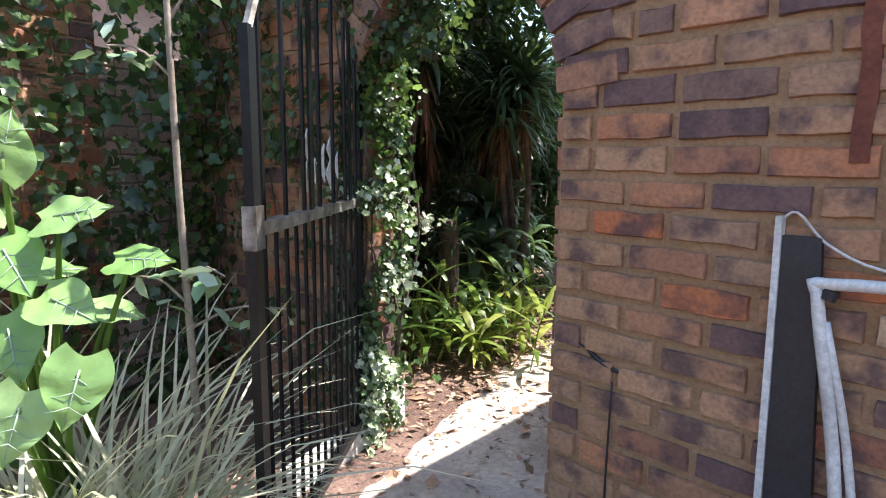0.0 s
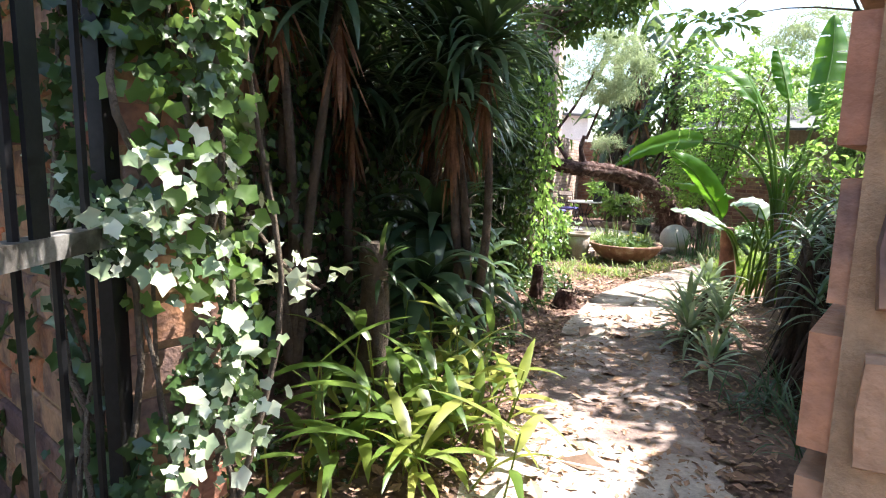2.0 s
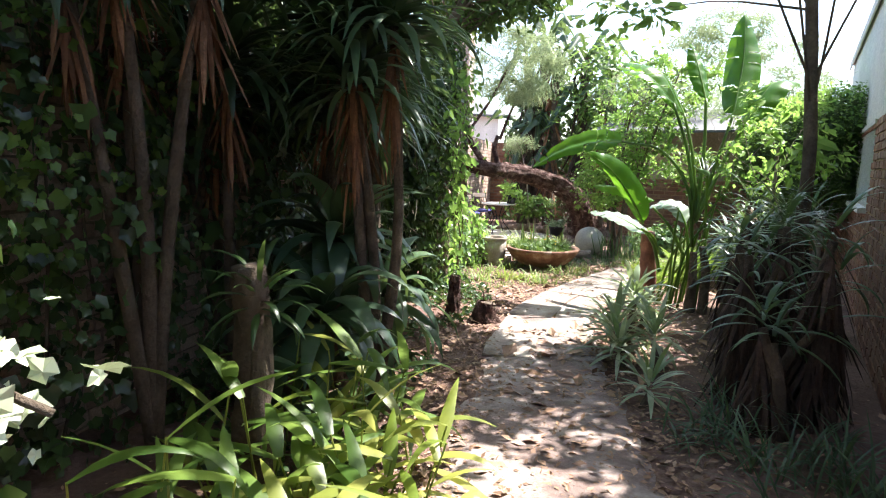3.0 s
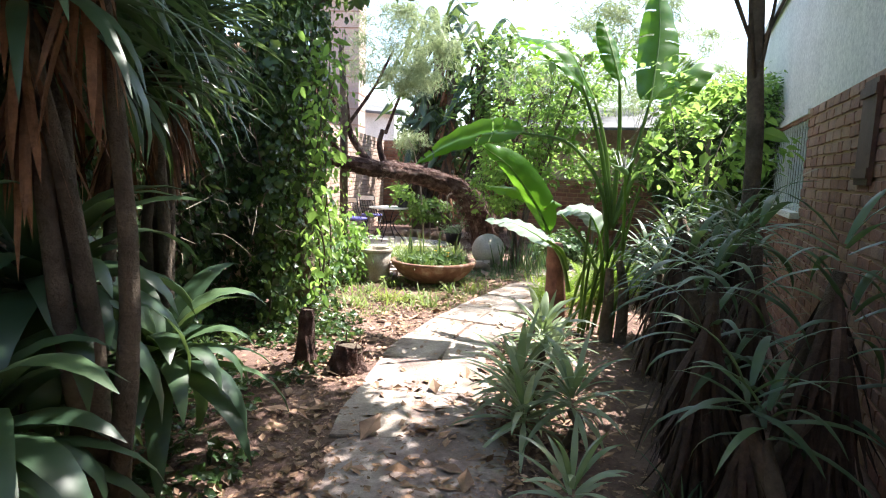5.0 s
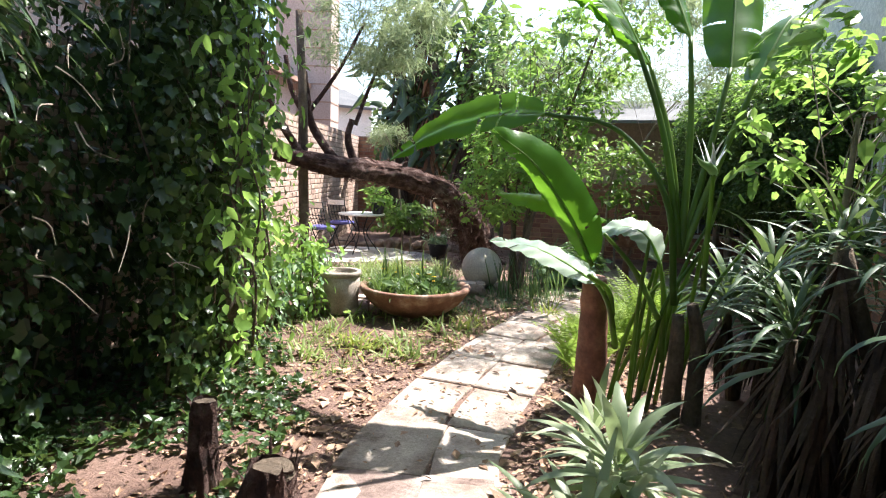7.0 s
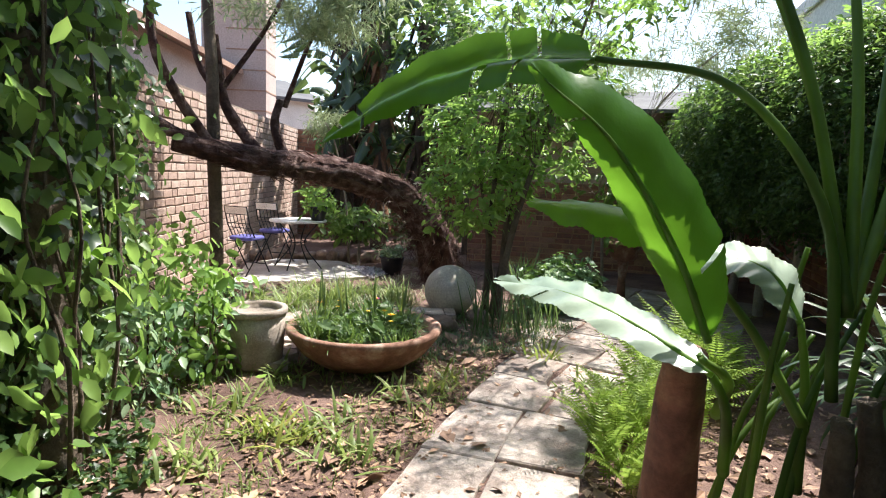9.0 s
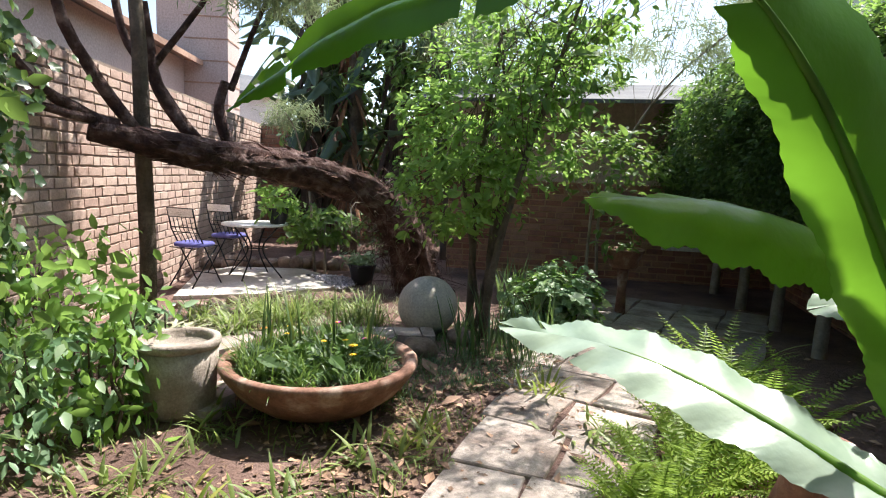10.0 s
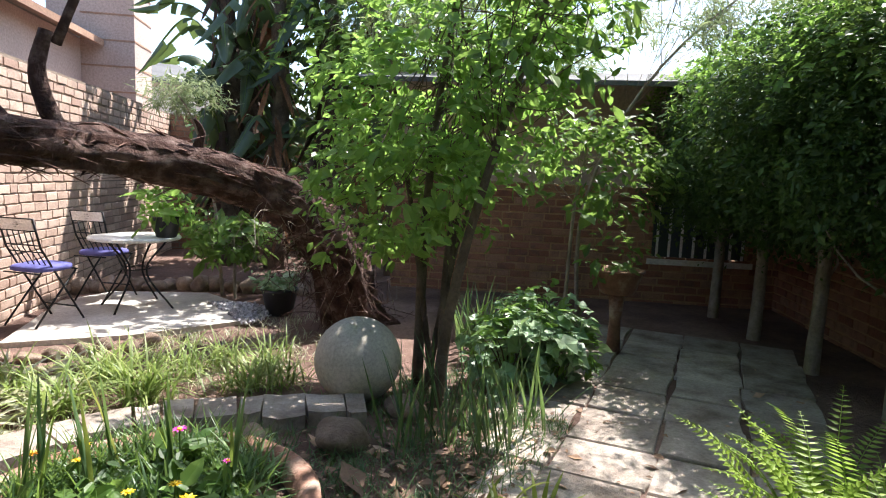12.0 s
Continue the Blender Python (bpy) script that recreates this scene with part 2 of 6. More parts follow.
M_GRASS = leaf_mat("grass_blade", (0.13, 0.2, 0.05), (0.36, 0.42, 0.16), 0.5, 0.35)
M_GRASS_DRY = leaf_mat("dry_grass", (0.4, 0.38, 0.28), (0.74, 0.72, 0.6), 0.5, 0.3)
M_IRIS = leaf_mat("blue_green_blade", (0.05, 0.11, 0.05), (0.16, 0.25, 0.13), 0.4, 0.3)
M_GLAUC = leaf_mat("blue_green_leaf", (0.15, 0.27, 0.16), (0.38, 0.5, 0.34), 0.38, 0.3)
M_YELLOW = plain_mat("yellow_petal", (0.8, 0.55, 0.02), 0.6)
M_PINK = plain_mat("magenta_petal", (0.6, 0.04, 0.4), 0.6)
M_ORANGE = plain_mat("orange_petal", (0.8, 0.3, 0.03), 0.6)
gm, gnt, gb, _ = shader("window_glass")
gb.inputs["Base Color"].default_value, gb.inputs["Roughness"].default_value = (0.08, 0.1, 0.11, 1), 0.06
M_GLASS = gm


# ---- geometry tools ----
class Geo:
    """Collects vertices and faces, for one mesh."""

    def __init__(self):
        self.v, self.f, self.n = [], [], 0

    def add(self, v, f):
        v = np.asarray(v, float).reshape(-1, 3)
        self.v.append(v)
        self.f.extend([tuple(i + self.n for i in q) for q in f])
        self.n += len(v)
        return self

    def many(self, tv, tf, mats, at):
        """Copies of a template: mats (n,3,3) with columns as axes, at (n,3)."""
        tv = np.asarray(tv, float)
        v = np.einsum("nij,kj->nki", mats, tv) + at[:, None, :]
        off = self.n + np.arange(len(at)) * len(tv)
        for q in tf:
            self.f.extend(map(tuple, (off[:, None] + np.array(q)[None, :]).tolist()))
        self.v.append(v.reshape(-1, 3))
        self.n += len(at) * len(tv)
        return self

    def mesh(self, name, smooth=False):
        me = bpy.data.meshes.new(name)
        v = np.concatenate(self.v) if self.v else np.zeros((0, 3))
        me.from_pydata(v.tolist(), [], self.f)
        if smooth:
            me.polygons.foreach_set("use_smooth", [True] * len(me.polygons))
        me.update()
        return me


def part(name, geo, material, parent=None, label="", smooth=False):
    me = geo.mesh(name, smooth) if isinstance(geo, Geo) else geo
    if material and not me.materials:
        me.materials.append(material)
    ob = new(name, me)
    if parent:
        ob.parent = parent
    return tagged(ob, label)


def thing(name, at=(0, 0, 0), turn=0.0, **tags):
    ob = new(name)
    ob.matrix_basis = pose(*at, 0, 0, turn)
    return tagged(ob, **tags)


def box(geo, x0, x1, y0, y1, z0, z1):
    v = [(x, y, z) for z in (z0, z1) for y in (y0, y1) for x in (x0, x1)]
    return geo.add(v, [(0, 2, 3, 1), (4, 5, 7, 6), (0, 1, 5, 4), (2, 6, 7, 3), (0, 4, 6, 2), (1, 3, 7, 5)])


def tube(geo, pts, radii, sides=8, wobble=0.0, cap=True):
    pts = np.asarray(pts, float)
    radii = np.broadcast_to(np.asarray(radii, float), (len(pts),))
    d = np.gradient(pts, axis=0)
    d /= np.linalg.norm(d, axis=1)[:, None] + 1e-9
    up = np.array((0, 0, 1.0)) if abs(d[0][2]) < 0.9 else np.array((1.0, 0, 0))
    rings, a = [], np.arange(sides) * 2 * math.pi / sides
    for p, w, r in zip(pts, d, radii):
        s = np.cross(w, up)
        s /= np.linalg.norm(s)
        up = np.cross(s, w)
        rr = r * (1 + wobble * rng.uniform(-1, 1, sides))
        rings.append(p + (np.cos(a) * rr)[:, None] * s + (np.sin(a) * rr)[:, None] * up)
    v = np.concatenate(rings)
    f = [(i * sides + j, i * sides + (j + 1) % sides, (i + 1) * sides + (j + 1) % sides, (i + 1) * sides + j) for i in range(len(pts) - 1) for j in range(sides)]
    if cap:
        f += [tuple(range(sides))[::-1], tuple((len(pts) - 1) * sides + j for j in range(sides))]
    return geo.add(v, f)


def curve_pts(pts, n=16):
    """A smooth line through the points."""
    p = np.asarray(pts, float)
    p = np.concatenate([2 * p[:1] - p[1:2], p, 2 * p[-1:] - p[-2:-1]])
    out, k = [], len(p) - 3
    for s in np.linspace(0, k - 1e-6, n):
        i, t = int(s), s - int(s)
        a, b, c, d = p[i:i + 4]
        out.append(0.5 * (2 * b + (c - a) * t + (2 * a - 5 * b + 4 * c - d) * t * t + (3 * b - a - 3 * c + d) * t ** 3))
    return np.array(out)


def lathe(geo, profile, sides=32, at=(0, 0, 0), sx=1.0, sy=1.0, jit=0.0):
    a = np.arange(sides) * 2 * math.pi / sides
    v = [(at[0] + r * math.cos(t) * sx * (1 + jit * rng.uniform(-1, 1)), at[1] + r * math.sin(t) * sy * (1 + jit * rng.uniform(-1, 1)), at[2] + z) for r, z in profile for t in a]
    f = [(i * sides + j, i * sides + (j + 1) % sides, (i + 1) * sides + (j + 1) % sides, (i + 1) * sides + j) for i in range(len(profile) - 1) for j in range(sides)]
    f += [tuple(range(sides))[::-1], tuple((len(profile) - 1) * sides + j for j in range(sides))]
    return geo.add(v, f)


def unit(a):
    return a / (np.linalg.norm(a, axis=-1, keepdims=True) + 1e-9)


OVAL = ([(0, 0, 0), (0, 0.35, -0.03), (0, 0.7, -0.04), (0, 1, -0.1), (-0.24, 0.3, 0.04), (-0.2, 0.68, 0.02), (0.24, 0.3, 0.04), (0.2, 0.68, 0.02)],
        [(0, 1, 4), (1, 2, 5, 4), (2, 3, 5), (0, 6, 1), (1, 6, 7, 2), (2, 7, 3)])
DIAMOND = ([(0, 0, 0), (-0.27, 0.45, 0.05), (0, 1, -0.06), (0.27, 0.45, 0.05)], [(0, 2, 1), (0, 3, 2)])
NEEDLE = ([(0, 0, 0), (-0.06, 0.4, 0), (0, 1, -0.15), (0.06, 0.4, 0)], [(0, 3, 2, 1)])
IVY = ([(0, 0.25, -0.11), (0, 0.02, -0.05), (-0.28, -0.12, 0.02), (-0.4, 0.14, 0.02), (-0.5, 0.42, 0.0), (-0.28, 0.56, 0.03), (0, 0.95, -0.16), (0.28, 0.56, 0.03), (0.5, 0.42, -0.05), (0.4, 0.14, 0.03), (0.28, -0.12, 0.0)],
       [(0, 2, 1), (0, 3, 2), (0, 4, 3), (0, 5, 4), (0, 6, 5), (0, 7, 6), (0, 8, 7), (0, 9, 8), (0, 10, 9), (0, 1, 10)])


def leaves(geo, at, size, tmpl=OVAL, up=0.8, out=None, out_w=0.6, spread=0.35, droop=0.3):
    """Leaves at the points, their faces turned upwards (up) and outwards (out)."""
    n = len(at)
    nor = rng.normal(size=(n, 3)) * 0.55 + np.array((0, 0, up))
    if out is not None:
        nor = nor + unit(out) * out_w
    nor = unit(nor)
    d = rng.normal(size=(n, 3)) + (unit(out) * 0.8 if out is not None else 0) - np.array((0, 0, droop))
    d = unit(d - nor * (d * nor).sum(1, keepdims=True))
    s = np.cross(d, nor)
    sc = size * np.exp(rng.normal(size=n) * spread)
    mats = np.stack([s, d, nor], axis=2) * sc[:, None, None]
    return geo.many(tmpl[0], tmpl[1], mats, at)


def straps(geo, base, az, elev, length, width, droop, n=6, fold=0.25, tip=0.35, twist=0.0):
    """Strap leaves that rise from their bases and bend over by droop radians."""
    base = np.asarray(base, float).reshape(-1, 3)
    N = len(base)
    az, elev, length, width, droop = (np.broadcast_to(np.asarray(q, float), (N,)) for q in (az, elev, length, width, droop))
    s = np.linspace(0, 1, n + 1)
    prof = np.minimum(1, 0.45 + 2.2 * s) * np.clip((1 - s) / tip, 0, 1) ** 0.7
    prof[-1] = 0.02
    e = elev[:, None] - droop[:, None] * s[None, :] ** 1.3
    ca, sa = np.cos(az)[:, None], np.sin(az)[:, None]
    d = np.stack([np.cos(e) * ca, np.cos(e) * sa, np.sin(e)], axis=2)
    step = (length / n)[:, None, None] * 0.5 * (d[:, 1:] + d[:, :-1])
    mid = np.concatenate([np.zeros((N, 1, 3)), np.cumsum(step, axis=1)], axis=1) + base[:, None, :]
    side = np.stack([-sa, ca, np.zeros_like(ca)], axis=2)
    nor = np.cross(d, np.broadcast_to(side, d.shape))
    tw = twist * rng.uniform(-1, 1, N)[:, None, None] * s[None, :, None]
    side = side * np.cos(tw) + nor * np.sin(tw)
    w = (width[:, None] * prof[None, :] * 0.5)[:, :, None]
    L = mid - side * w + nor * w * fold * -1
    R = mid + side * w + nor * w * fold * -1
    v = np.stack([L, mid, R], axis=2).reshape(N, -1, 3)
    q = []
    for i in range(n):
        a = i * 3
        q += [(a, a + 1, a + 4, a + 3), (a + 1, a + 2, a + 5, a + 4)]
    off = geo.n + np.arange(N) * 3 * (n + 1)
    for p in q:
        geo.f.extend(map(tuple, (off[:, None] + np.array(p)[None, :]).tolist()))
    geo.v.append(v.reshape(-1, 3))
    geo.n += N * 3 * (n + 1)
    return geo


def clumped(center, radii, n, clumps, tight=0.28, hollow=0.35):
    """Points in clumps within an ellipsoid, and their outward ways."""
    c, r = np.array(center, float), np.array(radii, float)
    k = unit(rng.normal(size=(clumps, 3))) * rng.uniform(hollow, 1.0, (clumps, 1)) ** 0.6
    i = rng.integers(0, clumps, n)
    p = k[i] + rng.normal(size=(n, 3)) * tight * rng.uniform(0.5, 1.2, (clumps, 1))[i]
    return c + p * r, p * r, c + k * r


def ground_z(x, y):
    t = min(1.0, max(0.0, (y - 3.0) / 3.5))
    return -0.13 * t * t * (3 - 2 * t)


def gz(p):
    return np.array([ground_z(q[0], q[1]) for q in p])


U, V = np.array((0.7133, 0.7009)), np.array((0.7009, -0.7133))
CORNER = np.array((0.413, 2.1))


def uv(a, b):
    return CORNER + a * U + b * V


def smooth_patch(name, material, corners, z, thick, **tags):
    """A flat plate with the given outline."""
    g = Geo()
    n = len(corners)
    v = [(x, y, z) for x, y in corners] + [(x, y, z - thick) for x, y in corners]
    g.add(v, [tuple(range(n)), tuple(range(n, 2 * n))[::-1]] + [(i, n + i, n + (i + 1) % n, (i + 1) % n) for i in range(n)])
    return tagged(part(name, g, material), **tags)


# ---- ground ----
def ground_sheet():
    g = Geo()
    xs = np.concatenate([np.linspace(-300, -8, 12), np.linspace(-7, 14, 85), np.linspace(15, 300, 12)])
    ys = np.concatenate([np.linspace(-300, -5, 12), np.linspace(-4, 20, 97), np.linspace(21, 300, 12)])
    v = [(x, y, ground_z(x, y) - 0.012 + (0.016 * noise.noise((x * 2.1, y * 2.1, 0)) + 0.008 * noise.noise((x * 9, y * 9, 3)) if abs(x) < 20 and abs(y) < 25 else 0)) for y in ys for x in xs]
    k = len(xs)
    g.add(v, [(j * k + i, j * k + i + 1, (j + 1) * k + i + 1, (j + 1) * k + i) for j in range(len(ys) - 1) for i in range(k - 1)])
    return tagged(part("ground", g, M_SOIL, None, "", True), label="reddish brown bare garden soil with leaf litter", category="ground", kind="structure")


ground = ground_sheet()


# ---- walls of brick ----
def brick_mesh(seed, depth=0.012):
    """A brick one unit long and high, its face at -depth, with worn edges."""
    r = np.random.default_rng(seed)
    g = Geo()
    rings = []
    outline = np.array([(-0.5, -0.5), (-0.2, -0.5), (0.15, -0.5), (0.5, -0.5), (0.5, 0.0), (0.5, 0.5), (0.2, 0.5), (-0.15, 0.5), (-0.5, 0.5), (-0.5, 0.0)])
    n = len(outline)
    outline = outline + np.stack([r.uniform(-0.012, 0.012, n), r.uniform(-0.06, 0.06, n)], axis=1)
    for inset, y in ((0.0, 0.01), (0.0, -depth * 0.5), (0.03, -depth)):
        q = np.stack([outline[:, 0] * (1 - inset * 0.7), np.full(n, y), outline[:, 1] * (1 - inset * 3.2)], axis=1)
        q[:, 1] += r.uniform(-0.002, 0.002, n)
        rings.append(q)
    f = [(a * n + i, a * n + (i + 1) % n, a * n + n + (i + 1) % n, a * n + n + i) for a in range(2) for i in range(n)] + [tuple(range(2 * n, 3 * n))]
    return g.add(np.concatenate(rings), f), f


def brick_wall(name, p0, p1, z0, z1, thick, brick, mortar, course=0.1, blen=0.25, single=(0, 0, 0, 0), holes=(), faces=(0, 1e9), joint=0.016, depth=0.012, **tags):
    """A wall from p0 to p1, its bricks on the side to the right of that way. single: the stretch (x0, x1, z0, z1) of bricks as pieces of their own."""
    p0, p1 = np.array(p0, float), np.array(p1, float)
    d = p1 - p0
    length = float(np.hypot(*d))
    wall = thing(name, (p0[0], p0[1], 0), math.degrees(math.atan2(d[1], d[0])), kind="structure", **tags)
    core = Geo()
    cuts = sorted({0.0, length, *[h[0] for h in holes], *[h[1] for h in holes]})
    for a, b in zip(cuts, cuts[1:]):
        spans = [(z0, z1)]
        for h in holes:
            if h[0] <= a + 1e-6 and h[1] >= b - 1e-6:
                spans = [s for lo, hi in spans for s in ((lo, min(hi, h[2])), (max(lo, h[3]), hi)) if s[1] - s[0] > 1e-3]
        for lo, hi in spans:
            box(core, a, b, 0, thick, lo, hi)
    part("wall_core", core, mortar, wall)
    meshes = []
    for s in range(6):
        g, _ = brick_mesh(s * 7 + 3, depth)
        me = g.mesh("brick")
        me.materials.append(brick)
        meshes.append((me, np.concatenate(g.v), g.f))
    rest, r, count = Geo(), np.random.default_rng(len(name) + int(length * 100)), 0
    for row in range(int((z1 - z0) / course)):
        z = z0 + (row + 0.5) * course
        x = -blen * (0.5 if row % 2 else 0.0) + r.uniform(-0.02, 0.02)
        while x < length:
            w = blen * (0.5 if r.random() < 0.12 else 1.0) * r.uniform(0.95, 1.05)
            a, b = max(x, 0.0) + joint / 2, min(x + w, length) - joint / 2
            x += w
            if b - a < 0.05 or b < faces[0] or a > faces[1]:
                continue
            for h in holes:
                if h[2] < z < h[3] and a < h[1] and b > h[0]:
                    if a < h[0]:
                        b = min(b, h[0])
                    elif b > h[1]:
                        a = max(a, h[1])
                    else:
                        b = a
            if b - a < 0.04:
                continue
            k = int(r.integers(0, 6))
            me, v, f = meshes[k]
            loc = ((a + b) / 2, r.uniform(-0.003, 0.002), z + r.uniform(-0.003, 0.003))
            sc = (b - a, 1.0, (course - joint) * r.uniform(0.95, 1.04))
            if single[0] <= loc[0] <= single[1] and single[2] <= z <= single[3] and count < 300:
                o = part("brick", me, None, wall)
                o.location, o.scale, o.rotation_euler = loc, sc, (0, r.uniform(-0.008, 0.008), 0)
                count += 1
            else:
                rest.add(v * np.array(sc) + np.array(loc), f)
    if rest.n:
        tagged(part("brickwork", rest, brick, wall), kind="stuff")
    return wall


# garden wall along the walk
WALL_A, WALL_D = np.array((3.76, 15.3)), np.array((0.4522, 0.8919))


def along(s):
    return WALL_A + s * WALL_D


def arch_gateway():
    """The wall above and beside the arched opening."""
    w = thing("wall_arch", (CORNER[0], CORNER[1], 0), math.degrees(math.atan2(V[1], V[0])), label="brown brick garden wall with an arched gateway", category="wall", kind="structure")
    g = Geo()
    r, cx, spring, top = 0.61, -0.61, 1.72, 3.0
    n = 16
    arc = [(cx + r * math.cos(t), spring + r * math.sin(t)) for t in np.linspace(0, math.pi, n + 1)]
    for y, flip in ((0.0, 0), (0.23, 1)):
        k = g.n
        v = [(x, y, z) for x, z in arc] + [(x, y, top) for x, z in arc]
        f = [(i + 1, i, n + 1 + i, n + 2 + i) for i in range(n)]
        g.add(v, [q[::-1] for q in f] if flip else f)
    v = [(x, y, z) for y in (0.0, 0.23) for x, z in arc]
    g.add(v, [(i, i + 1, n + 2 + i, n + 1 + i) for i in range(n)])
    box(g, -1.3, 0.0, 0.0, 0.23, top, top + 0.12)
    part("arch_core", g, M_MORTAR, w)
    for i, t in enumerate(np.linspace(0.09, math.pi - 0.09, 18)):
        v = Geo()
        box(v, -0.115, 0.115, -0.022, 0.245, -0.043, 0.043)
        o = part("arch_brick", v, M_BRICK, w)
        o.location, o.rotation_euler = (cx + (r + 0.1) * math.cos(t), 0, spring + (r + 0.1) * math.sin(t)), (0, -t, 0)
    for i in range(17):
        v = Geo()
        box(v, -0.014 + rng.uniform(-0.006, 0.006), 0.02, 0.004, 0.236, -0.092, -0.01)
        o = part("jamb_brick", v, M_BRICK, w)
        o.location = (-0.002, 0.0, (i + 1) * 0.1035 - 0.1)
        v = Geo()
        box(v, -0.01, 0.012 + rng.uniform(-0.006, 0.006), 0.004, 0.236, -0.092, -0.01)
        o = part("jamb_brick", v, M_BRICK, w)
        o.location = (-1.218, 0.0, (i + 1) * 0.1035 - 0.1)
    return w


arch_gateway()
brick_wall("wall_house_end", uv(0, 0.0), uv(0, 5.0), -0.1, 3.05, 0.24, M_BRICK, M_MORTAR, 0.1035, 0.27, (0.0, 1.7, 0.2, 2.6), (), (0, 3.2), 0.026, 0.016, label="brown and purple stock brick wall with sandy mortar", category="wall")
brick_wall("wall_gate", uv(0.0, -3.25), uv(0.0, -1.22), -0.1, 3.0, 0.23, M_BRICK, M_MORTAR, 0.1035, 0.27, (0, 3, 0.0, 2.4), (), label="shaded brown brick wall beside the gate", category="wall")


def mirror_wall(s0, s1, single, name):
    # seen from the garden, the wall's bricks lie to the right of the way from its near end to its far end
    return brick_wall(name, along(s0), along(s1), -0.2, 2.16, 0.23, M_BRICK_PALE, M_MORTAR_PALE, 0.09, 0.24, single, (), (0, 99), 0.014, 0.011, label="pale brick garden wall, sunlit with patches of shade", category="wall")


mirror_wall(-13.0, 5.3, (10.6, 15.6, 0.3, 2.2), "wall_garden")
brick_wall("wall_near", along(-18.0), along(-13.0), -0.2, 2.5, 0.23, M_BRICK, M_MORTAR, 0.1035, 0.27, label="shaded brown brick boundary wall beyond the gate", category="wall")
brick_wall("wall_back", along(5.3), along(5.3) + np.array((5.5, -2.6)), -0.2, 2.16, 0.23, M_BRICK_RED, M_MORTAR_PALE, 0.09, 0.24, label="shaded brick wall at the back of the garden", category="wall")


# ---- the house on the sunny side ----
def house():
    hb = 0.24
    p0, p1 = uv(15.0, hb), uv(0.24, hb)
    L = 14.76
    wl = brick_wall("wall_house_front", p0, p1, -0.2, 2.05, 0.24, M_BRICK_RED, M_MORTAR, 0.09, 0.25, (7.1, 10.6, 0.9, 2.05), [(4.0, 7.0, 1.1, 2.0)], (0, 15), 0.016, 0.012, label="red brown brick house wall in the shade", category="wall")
    ang = math.degrees(math.atan2(*(p1 - p0)[::-1]))
    up = thing("wall_house_upper", (p0[0], p0[1], 0), ang, label="white plastered upper house wall", category="wall", kind="structure")
    g = Geo()
    rake = [(0, 2.054), (L, 2.054), (L, 2.8), (9.4, 3.72), (0, 3.72)]
    g.add([(x, y, z) for y in (0.012, 0.24) for x, z in rake], [(0, 1, 2, 3, 4), (9, 8, 7, 6, 5)] + [(i, 5 + i, 5 + (i + 1) % 5, (i + 1) % 5) for i in range(5)])
    part("plaster", g, M_PLASTER, up)
    win = thing("window_1", (p0[0], p0[1], 0), ang, label="white framed window with thin bars in the brick wall", category="window", kind="structure")
    x0, x1 = 4.0, 7.0
    for name, b in (("window_sill", (x0 - 0.05, x1 + 0.05, -0.09, 0.05, 1.04, 1.099)), ("lintel", (x0 - 0.02, x1 + 0.02, -0.03, 0.2, 2.003, 2.05)), ("frame_side", (x0, x0 + 0.06, 0.02, 0.1, 1.1, 2.0)), ("frame_side", (x1 - 0.06, x1, 0.02, 0.1, 1.1, 2.0)), ("mullion", (x0 + 1.47, x0 + 1.53, 0.02, 0.1, 1.16, 1.94)), ("frame_rail", (x0 + 0.06, x1 - 0.06, 0.02, 0.1, 1.94, 2.0)), ("frame_rail", (x0 + 0.06, x1 - 0.06, 0.02, 0.1, 1.1, 1.16))):
        g = Geo()
        box(g, *b)
        part(name, g, M_PLASTER, win)
    for i in range(19):
        g = Geo()
        x = x0 + 0.06 + (i + 0.5) * (x1 - x0 - 0.12) / 19
        box(g, x - 0.008, x + 0.008, 0.0, 0.012, 1.1, 2.0)
        part("window_bar", g, M_WHITE, win)
    g = Geo()
    box(g, x0 + 0.06, x1 - 0.06, 0.06, 0.066, 1.16, 1.94)
    part("pane", g, M_GLASS, win)
    room = thing("wall_room_back", (p0[0], p0[1], 0), ang, label="plain inner wall behind the window", category="wall", kind="structure")
    g = Geo()
    box(g, x0 - 0.3, x1 + 0.3, 1.6, 1.7, 0.0, 2.7)
    part("plaster", g, M_PLASTER, room)
    roof = thing("roof", (p0[0], p0[1], 0), ang, label="tiled roof with a raked white verge board", category="roof", kind="structure")
    line = [(-0.4, 3.72), (9.4, 3.72), (L + 0.3, 2.78)]
    g = Geo()
    g.add([(x, y, z + dz) for dz in (0.09, 0.0) for y in (-0.02, 4.0) for x, z in line], [(0, 1, 4, 3), (1, 2, 5, 4), (6, 9, 10, 7), (7, 10, 11, 8), (0, 6, 7, 1), (1, 7, 8, 2), (3, 4, 10, 9), (4, 5, 11, 10), (0, 3, 9, 6), (2, 8, 11, 5)])
    part("tiles", g, M_ROOF, roof)
    g = Geo()
    g.add([(x, y, z + dz) for dz in (0.06, -0.1) for y in (-0.045, -0.023) for x, z in line], [(0, 1, 4, 3), (1, 2, 5, 4), (6, 9, 10, 7), (7, 10, 11, 8), (0, 6, 7, 1), (1, 7, 8, 2), (3, 4, 10, 9), (4, 5, 11, 10), (0, 3, 9, 6), (2, 8, 11, 5)])
    part("fascia", g, M_PLASTER, roof)
    sh = thing("wall_shutter", (p0[0], p0[1], 0), ang, label="dark brown wooden shutter fixed to the brick wall", category="shutter")
